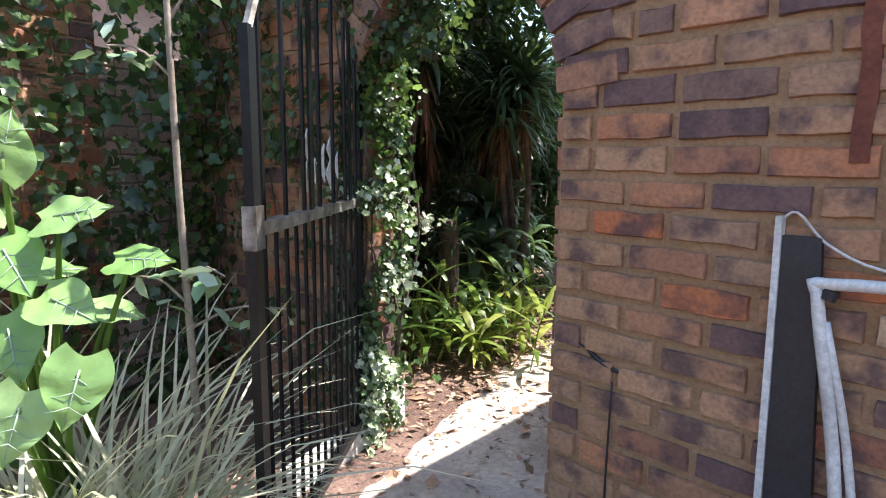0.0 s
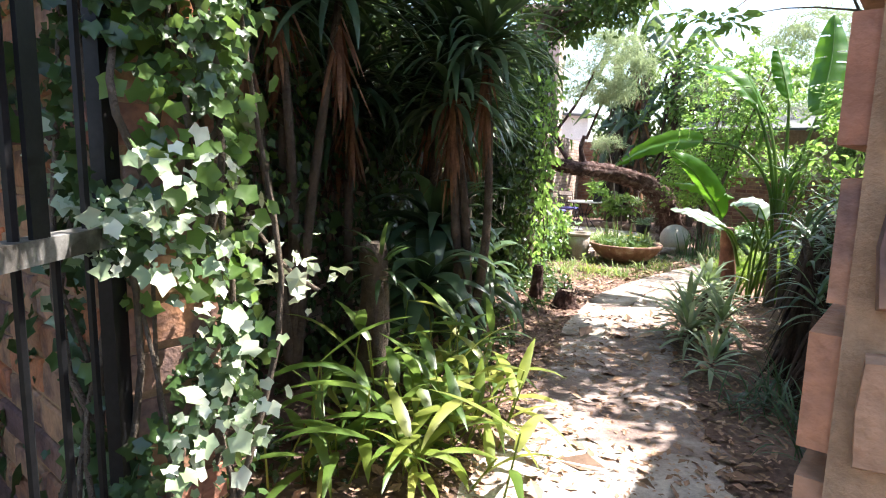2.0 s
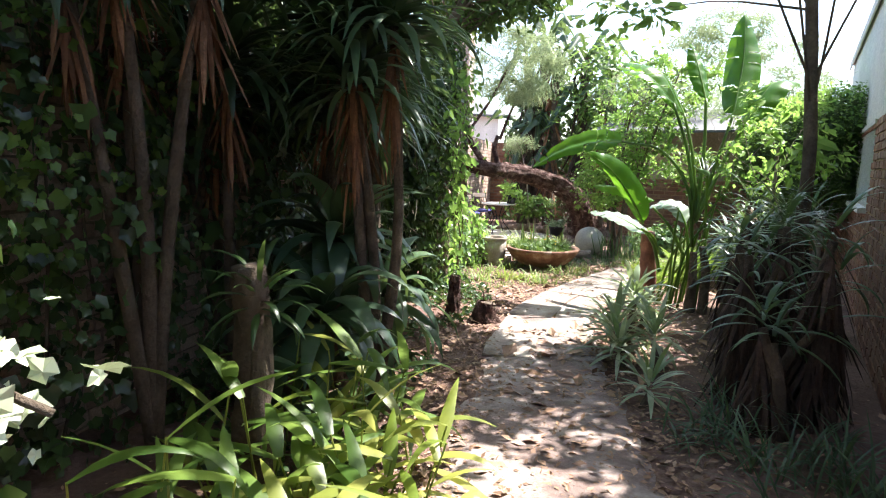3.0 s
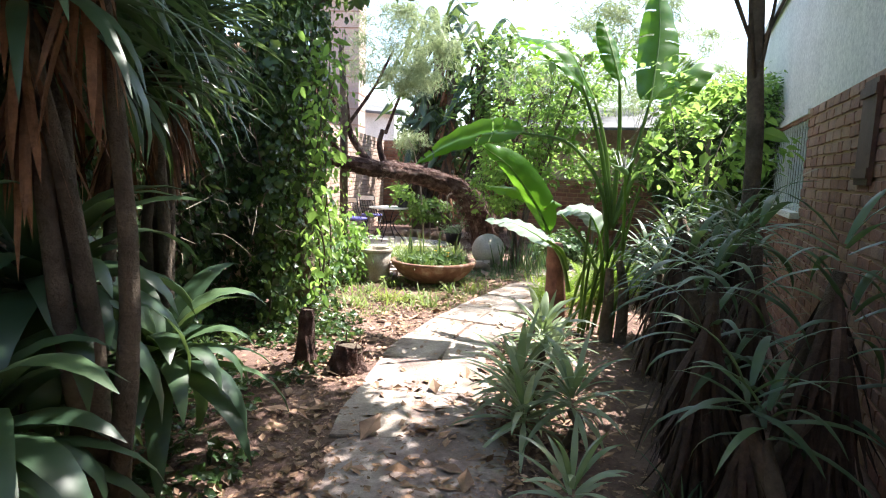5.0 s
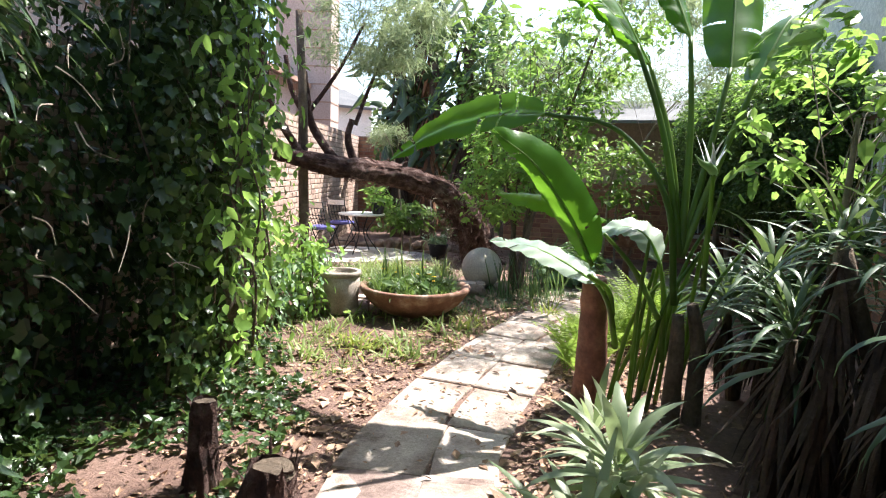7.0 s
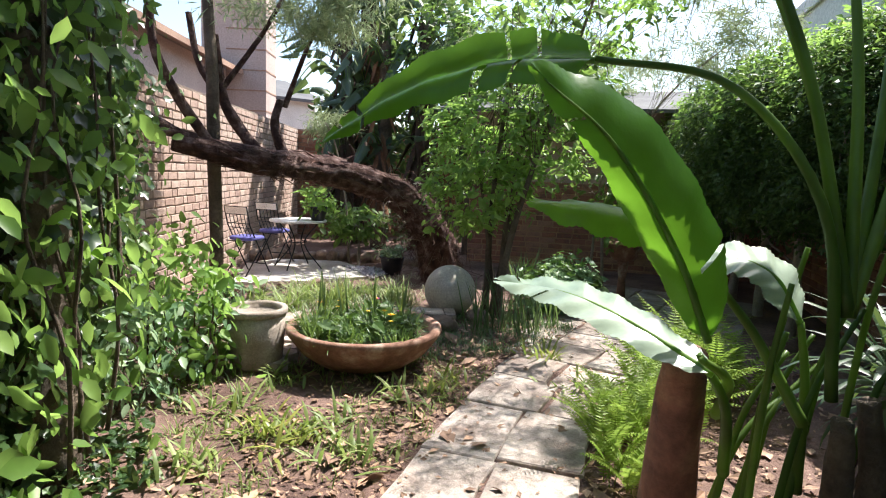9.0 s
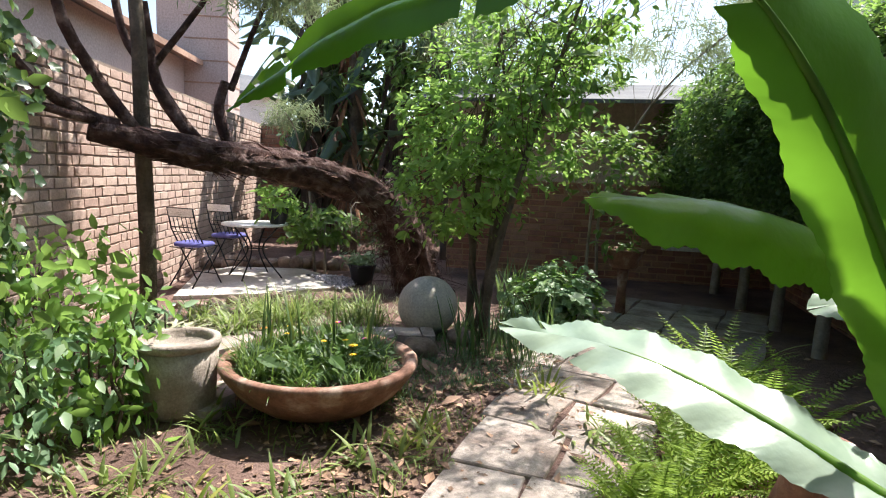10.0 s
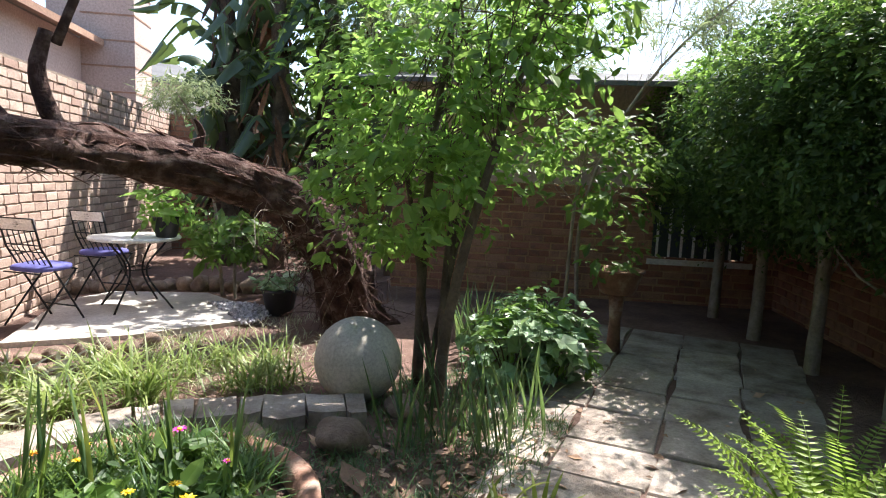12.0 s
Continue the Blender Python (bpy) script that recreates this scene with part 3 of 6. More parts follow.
    for name, b in (("panel", (8.95, 9.25, -0.04, -0.014, 1.38, 2.0)), ("batten", (8.93, 9.27, -0.055, -0.041, 1.42, 1.48)), ("batten", (8.93, 9.27, -0.055, -0.041, 1.9, 1.96))):
        g = Geo()
        box(g, *b)
        part(name, g, M_WOOD, sh)


house()


def back_wing():
    """The wing that closes the garden behind the clipped trees."""
    p0 = np.array((9.85, 13.47)) + np.array((-0.7133, 0.7009)) * 2.9
    p1 = np.array((9.85, 13.47)) - np.array((-0.7133, 0.7009)) * 1.9
    d = p1 - p0
    L = float(np.hypot(*d))
    brick_wall("wall_wing", p0, p1, -0.2, 1.24, 0.24, M_BRICK_RED, M_MORTAR, 0.09, 0.25, (0, 0, 0, 0), [(3.2, 4.3, 0.4, 1.12)], label="dark red brick wall of the far wing", category="wall")
    ang = math.degrees(math.atan2(d[1], d[0]))
    up = thing("wall_wing_upper", (p0[0], p0[1], 0), ang, label="beige plastered band under the roof", category="wall", kind="structure")
    g = Geo()
    box(g, 0, L, 0.01, 0.24, 1.244, 2.45)
    part("plaster", g, M_PLASTER_PINK, up)
    roof = thing("roof", (p0[0], p0[1], 0), ang, label="grey sheet roof of the far wing", category="roof", kind="structure")
    g = Geo()
    g.add([(-0.3, -1.1, 2.3), (L, -1.1, 2.3), (L, 3, 3.1), (-0.3, 3, 3.1), (-0.3, -1.1, 2.25), (L, -1.1, 2.25), (L, 3, 3.05), (-0.3, 3, 3.05)], [(0, 1, 2, 3), (7, 6, 5, 4), (0, 4, 5, 1), (1, 5, 6, 2), (2, 6, 7, 3), (3, 7, 4, 0)])
    part("roof_sheet", g, M_SLATE, roof)
    win = thing("window_2", (p0[0], p0[1], 0), ang, label="barred window with white bars in dark brick", category="window", kind="structure")
    for i in range(8):
        g = Geo()
        box(g, 3.25 + i * 0.14, 3.275 + i * 0.14, 0.0, 0.02, 0.41, 1.11)
        part("window_bar", g, M_WHITE, win)
    g = Geo()
    box(g, 3.15, 4.35, -0.05, 0.06, 0.33, 0.395)
    part("window_sill", g, M_PLASTER, win)
    g = Geo()
    box(g, 3.2, 4.3, 0.1, 0.106, 0.41, 1.11)
    part("pane", g, M_GLASS, win)


back_wing()


def neighbours():
    h = thing("neighbour_house", (5.22, 23.1, 0), 62.0, label="beige plastered house behind the garden wall", category="house")
    for name, b, m in (("wall", (-12, -0.01, 0, 5, 0, 3.7), M_PLASTER_PINK), ("chimney", (0.0, 1.0, -1.0, 0.6, 0, 7.0), M_PLASTER_PINK)):
        g = Geo()
        box(g, *b)
        part(name, g, m, h)
    for z in np.arange(2.2, 6.8, 0.5):
        g = Geo()
        box(g, -0.012, 1.012, -1.012, -0.008, z, z + 0.03)
        part("groove_band", g, M_ROOF, h)
    g = Geo()
    g.add([(-12.3, -0.45, 3.7), (-0.05, -0.45, 3.7), (-0.05, 5, 5.6), (-12.3, 5, 5.6), (-12.3, -0.45, 3.58), (-0.05, -0.45, 3.58), (-0.05, 5, 5.45), (-12.3, 5, 5.45)], [(0, 1, 2, 3), (7, 6, 5, 4), (0, 4, 5, 1), (1, 5, 6, 2), (2, 6, 7, 3), (3, 7, 4, 0)])
    part("roof", g, M_ROOF, h, "terracotta tile roof")
    h = thing("far_house", (7.3, 27.0, 0), 10.0, label="small white house with a dark window far off", category="house")
    g = Geo()
    box(g, -1.2, 1.6, 0, 3, 0, 3.6)
    part("wall", g, M_PLASTER, h)
    g = Geo()
    box(g, -0.6, -0.1, -0.02, 0.02, 2.5, 3.3)
    part("window", g, M_GLASS, h)
    g = Geo()
    g.add([(-1.5, -0.3, 3.6), (1.9, -0.3, 3.6), (1.9, 3, 4.6), (-1.5, 3, 4.6), (-1.5, -0.3, 3.5), (1.9, -0.3, 3.5), (1.9, 3, 4.5), (-1.5, 3, 4.5)], [(0, 1, 2, 3), (7, 6, 5, 4), (0, 4, 5, 1), (1, 5, 6, 2), (2, 6, 7, 3), (3, 7, 4, 0)])
    part("roof", g, M_SLATE, h)
    h = thing("side_house", (-2.6, 11.6, 0), 63.0, label="orange brick house with a tiled roof beyond the wall", category="house")
    g = Geo()
    box(g, -4, 4, 0, 4, 0, 3.9)
    part("wall", g, M_BRICK_PALE, h)
    g = Geo()
    g.add([(-4.4, -0.4, 3.9), (4.4, -0.4, 3.9), (4.4, 4, 5.6), (-4.4, 4, 5.6), (-4.4, -0.4, 3.78), (4.4, -0.4, 3.78), (4.4, 4, 5.5), (-4.4, 4, 5.5)], [(0, 1, 2, 3), (7, 6, 5, 4), (0, 4, 5, 1), (1, 5, 6, 2), (2, 6, 7, 3), (3, 7, 4, 0)])
    part("roof", g, M_ROOF, h, "tiled roof")


neighbours()


# ---- the path ----
PATH = curve_pts([(0.5, 3.2), (1.25, 4.9), (2.1, 6.7), (2.95, 8.2), (3.95, 9.25), (5.1, 10.15), (6.3, 10.75), (7.7, 11.5), (9.6, 12.5)], 60)


def paving():
    path = thing("pavement", (0, 0, 0), label="worn pale stone slabs set in the soil", category="path", kind="structure")
    seg = np.concatenate([[0], np.cumsum(np.hypot(*np.diff(PATH, axis=0).T))])
    s, r = 3.9, np.random.default_rng(4)

    def spot(q, o):
        p = np.array((np.interp(q, seg, PATH[:, 0]), np.interp(q, seg, PATH[:, 1])))
        e = np.array((np.interp(q + 0.05, seg, PATH[:, 0]), np.interp(q + 0.05, seg, PATH[:, 1]))) - p
        e /= np.hypot(*e)
        return p + o * np.array((e[1], -e[0]))

    while s < seg[-1] - 0.9:
        step = r.uniform(0.55, 0.75) if s < 8 else r.uniform(0.42, 0.55)
        half = 0.43 if s < 8.2 else min(0.95, 0.4 + (s - 8.2) * 0.3)
        cut = r.uniform(-0.08, 0.08)
        rows = ((-half, cut), (cut, half)) if half < 0.6 else ((-half, -0.42), (-0.42, 0.05), (0.05, 0.5), (0.5, half))
        for o0, o1 in rows:
            j = 0.009
            if s < 5.2 and r.random() < 0.3:
                continue
            c = [spot(s + j, o0 + j), spot(s + step * 0.5, o0 + j + r.uniform(-0.02, 0.02)), spot(s + step - j, o0 + j), spot(s + step - j, o1 - j), spot(s + step * 0.5, o1 - j + r.uniform(-0.02, 0.02)), spot(s + j, o1 - j)]
            c = [p + r.uniform(-0.015, 0.015, 2) for p in c][::-1]
            g = Geo()
            h = ground_z(*c[0]) + r.uniform(0.0, 0.014)
            m = np.mean(c, axis=0)
            inner = [(m + (p - m) * 0.975) for p in c]
            v = [(*p, h) for p in inner] + [(*p, h - 0.008) for p in c] + [(*p, h - 0.06) for p in c]
            g.add(v, [tuple(range(6))] + [(k * 6 + i, k * 6 + 6 + i, k * 6 + 6 + (i + 1) % 6, k * 6 + (i + 1) % 6) for k in range(2) for i in range(6)])
            part("slab", g, M_SLAB, path)
        s += step


paving()


def concrete_strip():
    """The pale worn path between the gate and the first slabs."""
    line = curve_pts([(-0.1, 1.6), (0.25, 2.5), (0.6, 3.3), (0.95, 4.1), (1.3, 4.8), (1.65, 5.6), (2.05, 6.5), (2.45, 7.3), (2.85, 8.0)], 100)
    d = unit(np.gradient(line, axis=0))
    v = []
    for i, (p, e) in enumerate(zip(line, d)):
        s = np.array((e[1], -e[0]))
        wl = 0.62 + 0.12 * noise.noise((i * 0.35, 0, 0)) + 0.05 * noise.noise((i * 1.3, 4, 0))
        wr = 0.8 + 0.1 * noise.noise((i * 0.35, 9, 0))
        k = max(0.0, (i - 40) / 60)
        wl, wr = wl * (1 - 0.25 * k), wr * (1 - 0.35 * k)
        for k in range(7):
            q = p + s * (-wl + (wl + wr) * k / 6)
            v.append((q[0], q[1], ground_z(*q) + (0.008 if 0 < k < 6 else -0.03) + 0.004 * noise.noise((q[0] * 5, q[1] * 5, 1))))
    for name, material, i0, i1, label in (("path_strip", M_PATH, 0, 48, "pale worn concrete path from the gate"), ("grit_path", M_GRIT, 48, 99, "trodden brown grit path under leaf litter")):
        g = Geo()
        g.add(v[i0 * 7:(i1 + 1) * 7], [(i * 7 + k, i * 7 + k + 1, i * 7 + k + 8, i * 7 + k + 7) for i in range(i1 - i0) for k in range(6)])
        tagged(part(name, g, material, None, "", True), label=label, category="path", kind="structure")


concrete_strip()


def rust():
    """Rust stain that has run down the end wall, built as a thin strip."""
    g = Geo()
    v = []
    for i in range(15):
        z = 1.5 + i * 0.08
        c = 0.88 + 0.012 * noise.noise((i * 0.6, 2, 0))
        w = 0.021 + 0.012 * noise.noise((i * 0.8, 7, 0))
        v += [(c - w, -0.021, z), (c + w, -0.021, z), (c - w, 0.0, z), (c + w, 0.0, z)]
    f = []
    for i in range(14):
        a = i * 4
        f += [(a, a + 1, a + 5, a + 4), (a + 1, a + 3, a + 7, a + 5), (a + 2, a, a + 4, a + 6)]
    g.add(v, f)
    o = part("rust_streak", g, M_RUST)
    o.matrix_basis = pose(CORNER[0], CORNER[1], 0, 0, 0, math.degrees(math.atan2(V[1], V[0])))
    tagged(o, label="rust red stain running down the bricks", category="strap")


rust()


# ---- plants: makers ----
def on_ground(x, y, dz=0.0):
    return (x, y, ground_z(x, y) + dz)


def tree(name, base, trunk_pts, r0, r1, crowns, leaf, material, bark, tmpl=OVAL, label="", category="tree", up=0.8, limbs=14, group="", out_w=0.6):
    """A trunk through trunk_pts, limbs to the clumps, and crowns: (centre, radii, leaf count, clumps, tightness)."""
    t = thing(name, label=label, category=category, group=group)
    pts = curve_pts(trunk_pts, 14)
    g = Geo()
    tube(g, pts, np.linspace(r0, r1, len(pts)), 10, 0.06)
    part("trunk", g, bark, t, "", True)
    lg = Geo()
    cg = Geo()
    for c, r, n, k, tight in crowns:
        at, out, heads = clumped(c, r, n, k, tight)
        leaves(cg, at, leaf, tmpl, up, out, out_w)
        if limbs:
            for h in heads[: min(limbs, k)]:
                s = pts[rng.integers(len(pts) // 2, len(pts))]
                m = (s + h) / 2 + rng.normal(size=3) * 0.08
                tube(lg, curve_pts([s, m, h], 6), np.linspace(min(0.013, r1 * 0.3), 0.003, 6), 5)
    if lg.n:
        tagged(part("branching", lg, bark, t, "", True), kind="stuff")
    tagged(part("crown", cg, material, t), kind="stuff")
    return t


def rosette(parent, at, n, length, width, material, seed=0, elev=(0.1, 1.35), droop=(0.7, 1.7), single=True, fold=0.22, name="leaf", nseg=7, up=0.25):
    """Leaves that spray out from a stem's head."""
    r = np.random.default_rng(seed)
    k = np.arange(n)
    az = k * 2.39996 + r.uniform(-0.2, 0.2, n)
    e = elev[0] + (elev[1] - elev[0]) * (k / n) ** 1.1 + r.uniform(-0.12, 0.12, n)
    L = length * r.uniform(0.7, 1.15, n)
    w = width * r.uniform(0.8, 1.15, n)
    dr = r.uniform(*droop, n)
    base = np.array(at) + np.stack([np.cos(az) * 0.02, np.sin(az) * 0.02, up * (k / n) * 0.6], axis=1)
    if single:
        for i in range(n):
            g = Geo()
            straps(g, base[i:i + 1], az[i:i + 1], e[i:i + 1], L[i:i + 1], w[i:i + 1], dr[i:i + 1], nseg, fold, 0.5, 0.3)
            part(name, g, material, parent, "", True)
    else:
        g = Geo()
        straps(g, base, az, e, L, w, dr, nseg, fold, 0.5, 0.3)
        tagged(part("foliage", g, material, parent, "", True), kind="stuff")


def dracaena(at, heads, height, n, length, width, material, label, seed, skirt=False, single=False, droop=(0.8, 1.8), dead=(26, 0.35, 0.6, M_THATCH)):
    """A cane plant: bare canes that carry tufts of sword leaves."""
    r = np.random.default_rng(seed)
    t = thing("dracaena", label=label, category="plant")
    for i in range(heads):
        a = r.uniform(0, 6.28)
        lean = r.uniform(0.1, 0.35) if heads > 1 else 0.05
        h = height * (r.uniform(0.65, 1.05) if heads > 1 else 1.0)
        top = np.array((at[0] + math.cos(a) * lean, at[1] + math.sin(a) * lean, at[2] + h))
        g = Geo()
        mid = np.array(at) * 0.5 + top * 0.5 + r.normal(size=3) * 0.05
        tube(g, curve_pts([np.array(at) - (0, 0, 0.05), mid, top], 10), np.linspace(0.042, 0.026, 10), 8, 0.12)
        part("cane", g, M_BARK, t, "", True)
        rosette(t, top, n, length, width, material, seed * 31 + i, (-0.1, 1.4), droop, single)
        if skirt:
            s = Geo()
            m = dead[0]
            az = r.uniform(0, 6.28, m)
            b = top[None, :] - np.stack([0 * az, 0 * az, r.uniform(0.0, h * 0.15 + (h * 0.5 if m > 40 else 0), m)], axis=1)
            straps(s, b, az, r.uniform(-1.5, -1.0, m), r.uniform(dead[1], dead[2], m), 0.03, r.uniform(-0.1, 0.5, m), 4, 0.2)
            tagged(part("dead_skirt", s, dead[3], t, "hanging dead brown leaves"), kind="stuff")
    return t


def tuft(name, at, n, length, width, material, label, category="plant", spread=0.08, elev=(0.7, 1.5), droop=(0.4, 1.4), group="", seed=None):
    """A clump of grassy blades, as one mesh."""
    r = np.random.default_rng(int(abs(at[0] * 997 + at[1] * 131 + n)) if seed is None else seed)
    b = np.array(at) + np.concatenate([r.normal(size=(n, 2)) * spread, np.zeros((n, 1))], axis=1)
    az, e, L, d = r.uniform(0, 6.28, n), r.uniform(*elev, n), length * r.uniform(0.55, 1.1, n), r.uniform(*droop, n)
    t = thing(name, label=label, category=category, group=group)
    if n <= 30:
        for i in range(n):
            g = Geo()
            straps(g, b[i:i + 1], az[i:i + 1], e[i:i + 1], L[i:i + 1], width, d[i:i + 1], 5, 0.2, 0.6, 0.4)
            part("blade", g, material, t, "", True)
    else:
        g = Geo()
        straps(g, b, az, e, L, width, d, 5, 0.2, 0.6, 0.4)
        tagged(part("foliage", g, material, t, "", True), kind="stuff")
    return t


# ---- in front of the gate ----
def gate():
    hinge, free = np.array((-0.42, 2.98)), np.array((-0.56, 1.7))
    d = free - hinge
    L = float(np.hypot(*d))
    t = thing("garden_gate", (hinge[0], hinge[1], 0.03), math.degrees(math.atan2(d[1], d[0])), label="black wrought iron gate with an arched top, standing ajar", category="gate")

    def top(x):
        q = (x - L / 2) / (L / 2)
        return 1.68 + 0.5 * math.sqrt(max(0.0, 1 - min(1, q * q)))

    for x in (0.025, L - 0.025):
        g = Geo()
        box(g, x - 0.025, x + 0.025, -0.014, 0.014, 0.0, top(x) + 0.02)
        part("stile", g, M_IRON, t)
    arc = [(x, 0, top(x)) for x in np.linspace(0.03, L - 0.03, 22)]
    g = Geo()
    tube(g, arc, 0.016, 6)
    part("top_rail", g, M_STEEL, t)
    for z in (0.1, 1.24):
        g = Geo()
        box(g, 0.03, L - 0.03, -0.022, 0.022, z, z + 0.04)
        part("rail", g, M_STEEL if z > 1 else M_IRON, t, "worn flat steel rail")
    for i in range(13):
        x = 0.05 + (i + 0.5) * (L - 0.1) / 13
        g = Geo()
        tube(g, [(x, 0, 0.12), (x, 0, 1.25)], 0.008, 6)
        part("bar", g, M_IRON, t)
        if i % 2 == 0:
            g = Geo()
            tube(g, [(x, 0, 1.27), (x, 0, top(x))], 0.009, 6)
            part("upper_bar", g, M_IRON, t)
    for x in (0.24, 0.78):
        g = Geo()
        box(g, x - 0.02, x + 0.02, 0.01, 0.018, 1.27, top(x))
        part("flat_bar", g, M_IRON, t)
    g = Geo()
    box(g, L - 0.052, L + 0.008, -0.022, 0.022, 1.2, 1.33)
    part("lock_case", g, M_STEEL, t, "scratched steel lock case")
    shapes = [(0.36, 1.44, 0.06, 0.12, -1), (0.46, 1.51, 0.06, 0.11, -1), (0.47, 1.405, 0.07, 0.13, -1), (0.57, 1.45, 0.1, 0.16, -1), (0.66, 1.42, 0.04, 0.1, -1), (0.75, 1.52, 0.05, 0.12, -1), (0.76, 1.4, 0.05, 0.12, -1)]
    for x, z, w, h, s in shapes:
        g = Geo()
        q = [(x - w / 2 * s, z), (x + w / 2 * s, z - h / 2), (x + w * 0.4 * s, z + h * 0.1), (x + w / 2 * s, z + h / 2)]
        v = [(a, -0.016, b) for a, b in q] + [(a, -0.02, b) for a, b in q]
        g.add(v, [(0, 1, 2, 3), (7, 6, 5, 4)] + [(i, 4 + i, 4 + (i + 1) % 4, (i + 1) % 4) for i in range(4)])
        part("ornament", g, M_WHITE, t, "white painted sheet metal ornament")
    return t


gate()


def plinth():
    """Whitewashed kerb that the gate post stands on."""
    t = thing("kerb", (-0.4, 3.02, 0.0), 62, label="whitewashed rough concrete kerb below the gate post", category="kerb")
    for x0, x1, h in ((-0.62, -0.02, 0.09), (0.0, 0.3, 0.2)):
        g = Geo()
        b = [(x0, -0.05), (x1, -0.05), (x1, 0.07), (x0, 0.07)]
        g.add([(x, y, z) for z in (-0.06, h - 0.015) for x, y in b] + [(x + (0.012 if x == x0 else -0.012), y * 0.8, h) for x, y in b], [(0, 1, 5, 4), (1, 2, 6, 5), (2, 3, 7, 6), (3, 0, 4, 7), (4, 5, 9, 8), (5, 6, 10, 9), (6, 7, 11, 10), (7, 4, 8, 11), (8, 9, 10, 11)])
        part("kerb_stone", g, M_PIPE, t)


plinth()


def wall_fittings():
    """The black strip, white pipes and wire on the end wall."""
    ang = math.degrees(math.atan2(V[1], V[0]))
    t = thing("downpipe", (*uv(0, -0.095), 0), ang, label="white plastic water pipes bent against the brick wall", category="pipe")
    g = Geo()
    tube(g, curve_pts([(1.06, -0.06, 0.2), (1.0, -0.06, 0.75), (0.93, -0.06, 1.15), (0.96, -0.06, 1.2), (1.4, -0.06, 1.22)], 20), 0.016, 10)
    part("pipe", g, M_PIPE, t, "", True)
    g = Geo()
    tube(g, curve_pts([(1.11, -0.05, 0.2), (1.03, -0.05, 0.75), (0.95, -0.055, 1.1)], 10), 0.011, 8)
    part("pipe", g, M_PIPE, t, "", True)
    g = Geo()
    tube(g, [(0.95, -0.06, 1.16), (0.958, -0.06, 1.185)], 0.019, 10)
    part("clamp", g, M_BLACK, t)
    s = thing("meter_board", (*uv(0, -0.105), 0), ang, label="black board with a white edge strip on the wall", category="board")
    g = Geo()
    g.add([(x, y, z) for y in (-0.045, -0.016) for x, z in ((0.86, 0.2), (0.99, 0.2), (0.93, 1.31), (0.84, 1.31))], [(0, 1, 2, 3), (7, 6, 5, 4), (0, 4, 5, 1), (1, 5, 6, 2), (2, 6, 7, 3), (3, 7, 4, 0)])
    part("board", g, M_BLACK, s)
    g = Geo()
    g.add([(x, y, z) for y in (-0.055, -0.02) for x, z in ((0.838, 0.2), (0.858, 0.2), (0.838, 1.36), (0.822, 1.36))], [(0, 1, 2, 3), (7, 6, 5, 4), (0, 4, 5, 1), (1, 5, 6, 2), (2, 6, 7, 3), (3, 7, 4, 0)])
    part("edge_strip", g, M_PIPE, s)
    w = Geo()
    tube(w, curve_pts([(0.83, -0.03, 1.35), (0.87, -0.035, 1.37), (0.95, -0.035, 1.29), (1.1, -0.03, 1.24), (1.4, -0.03, 1.27)], 18), 0.004, 6)
    o = part("cable", w, M_PIPE, None, "", True)
    o.matrix_basis = pose(*uv(0, -0.105), 0, 0, 0, ang)
    tagged(o, label="thin white cable drooping across the bricks", category="cable")


wall_fittings()


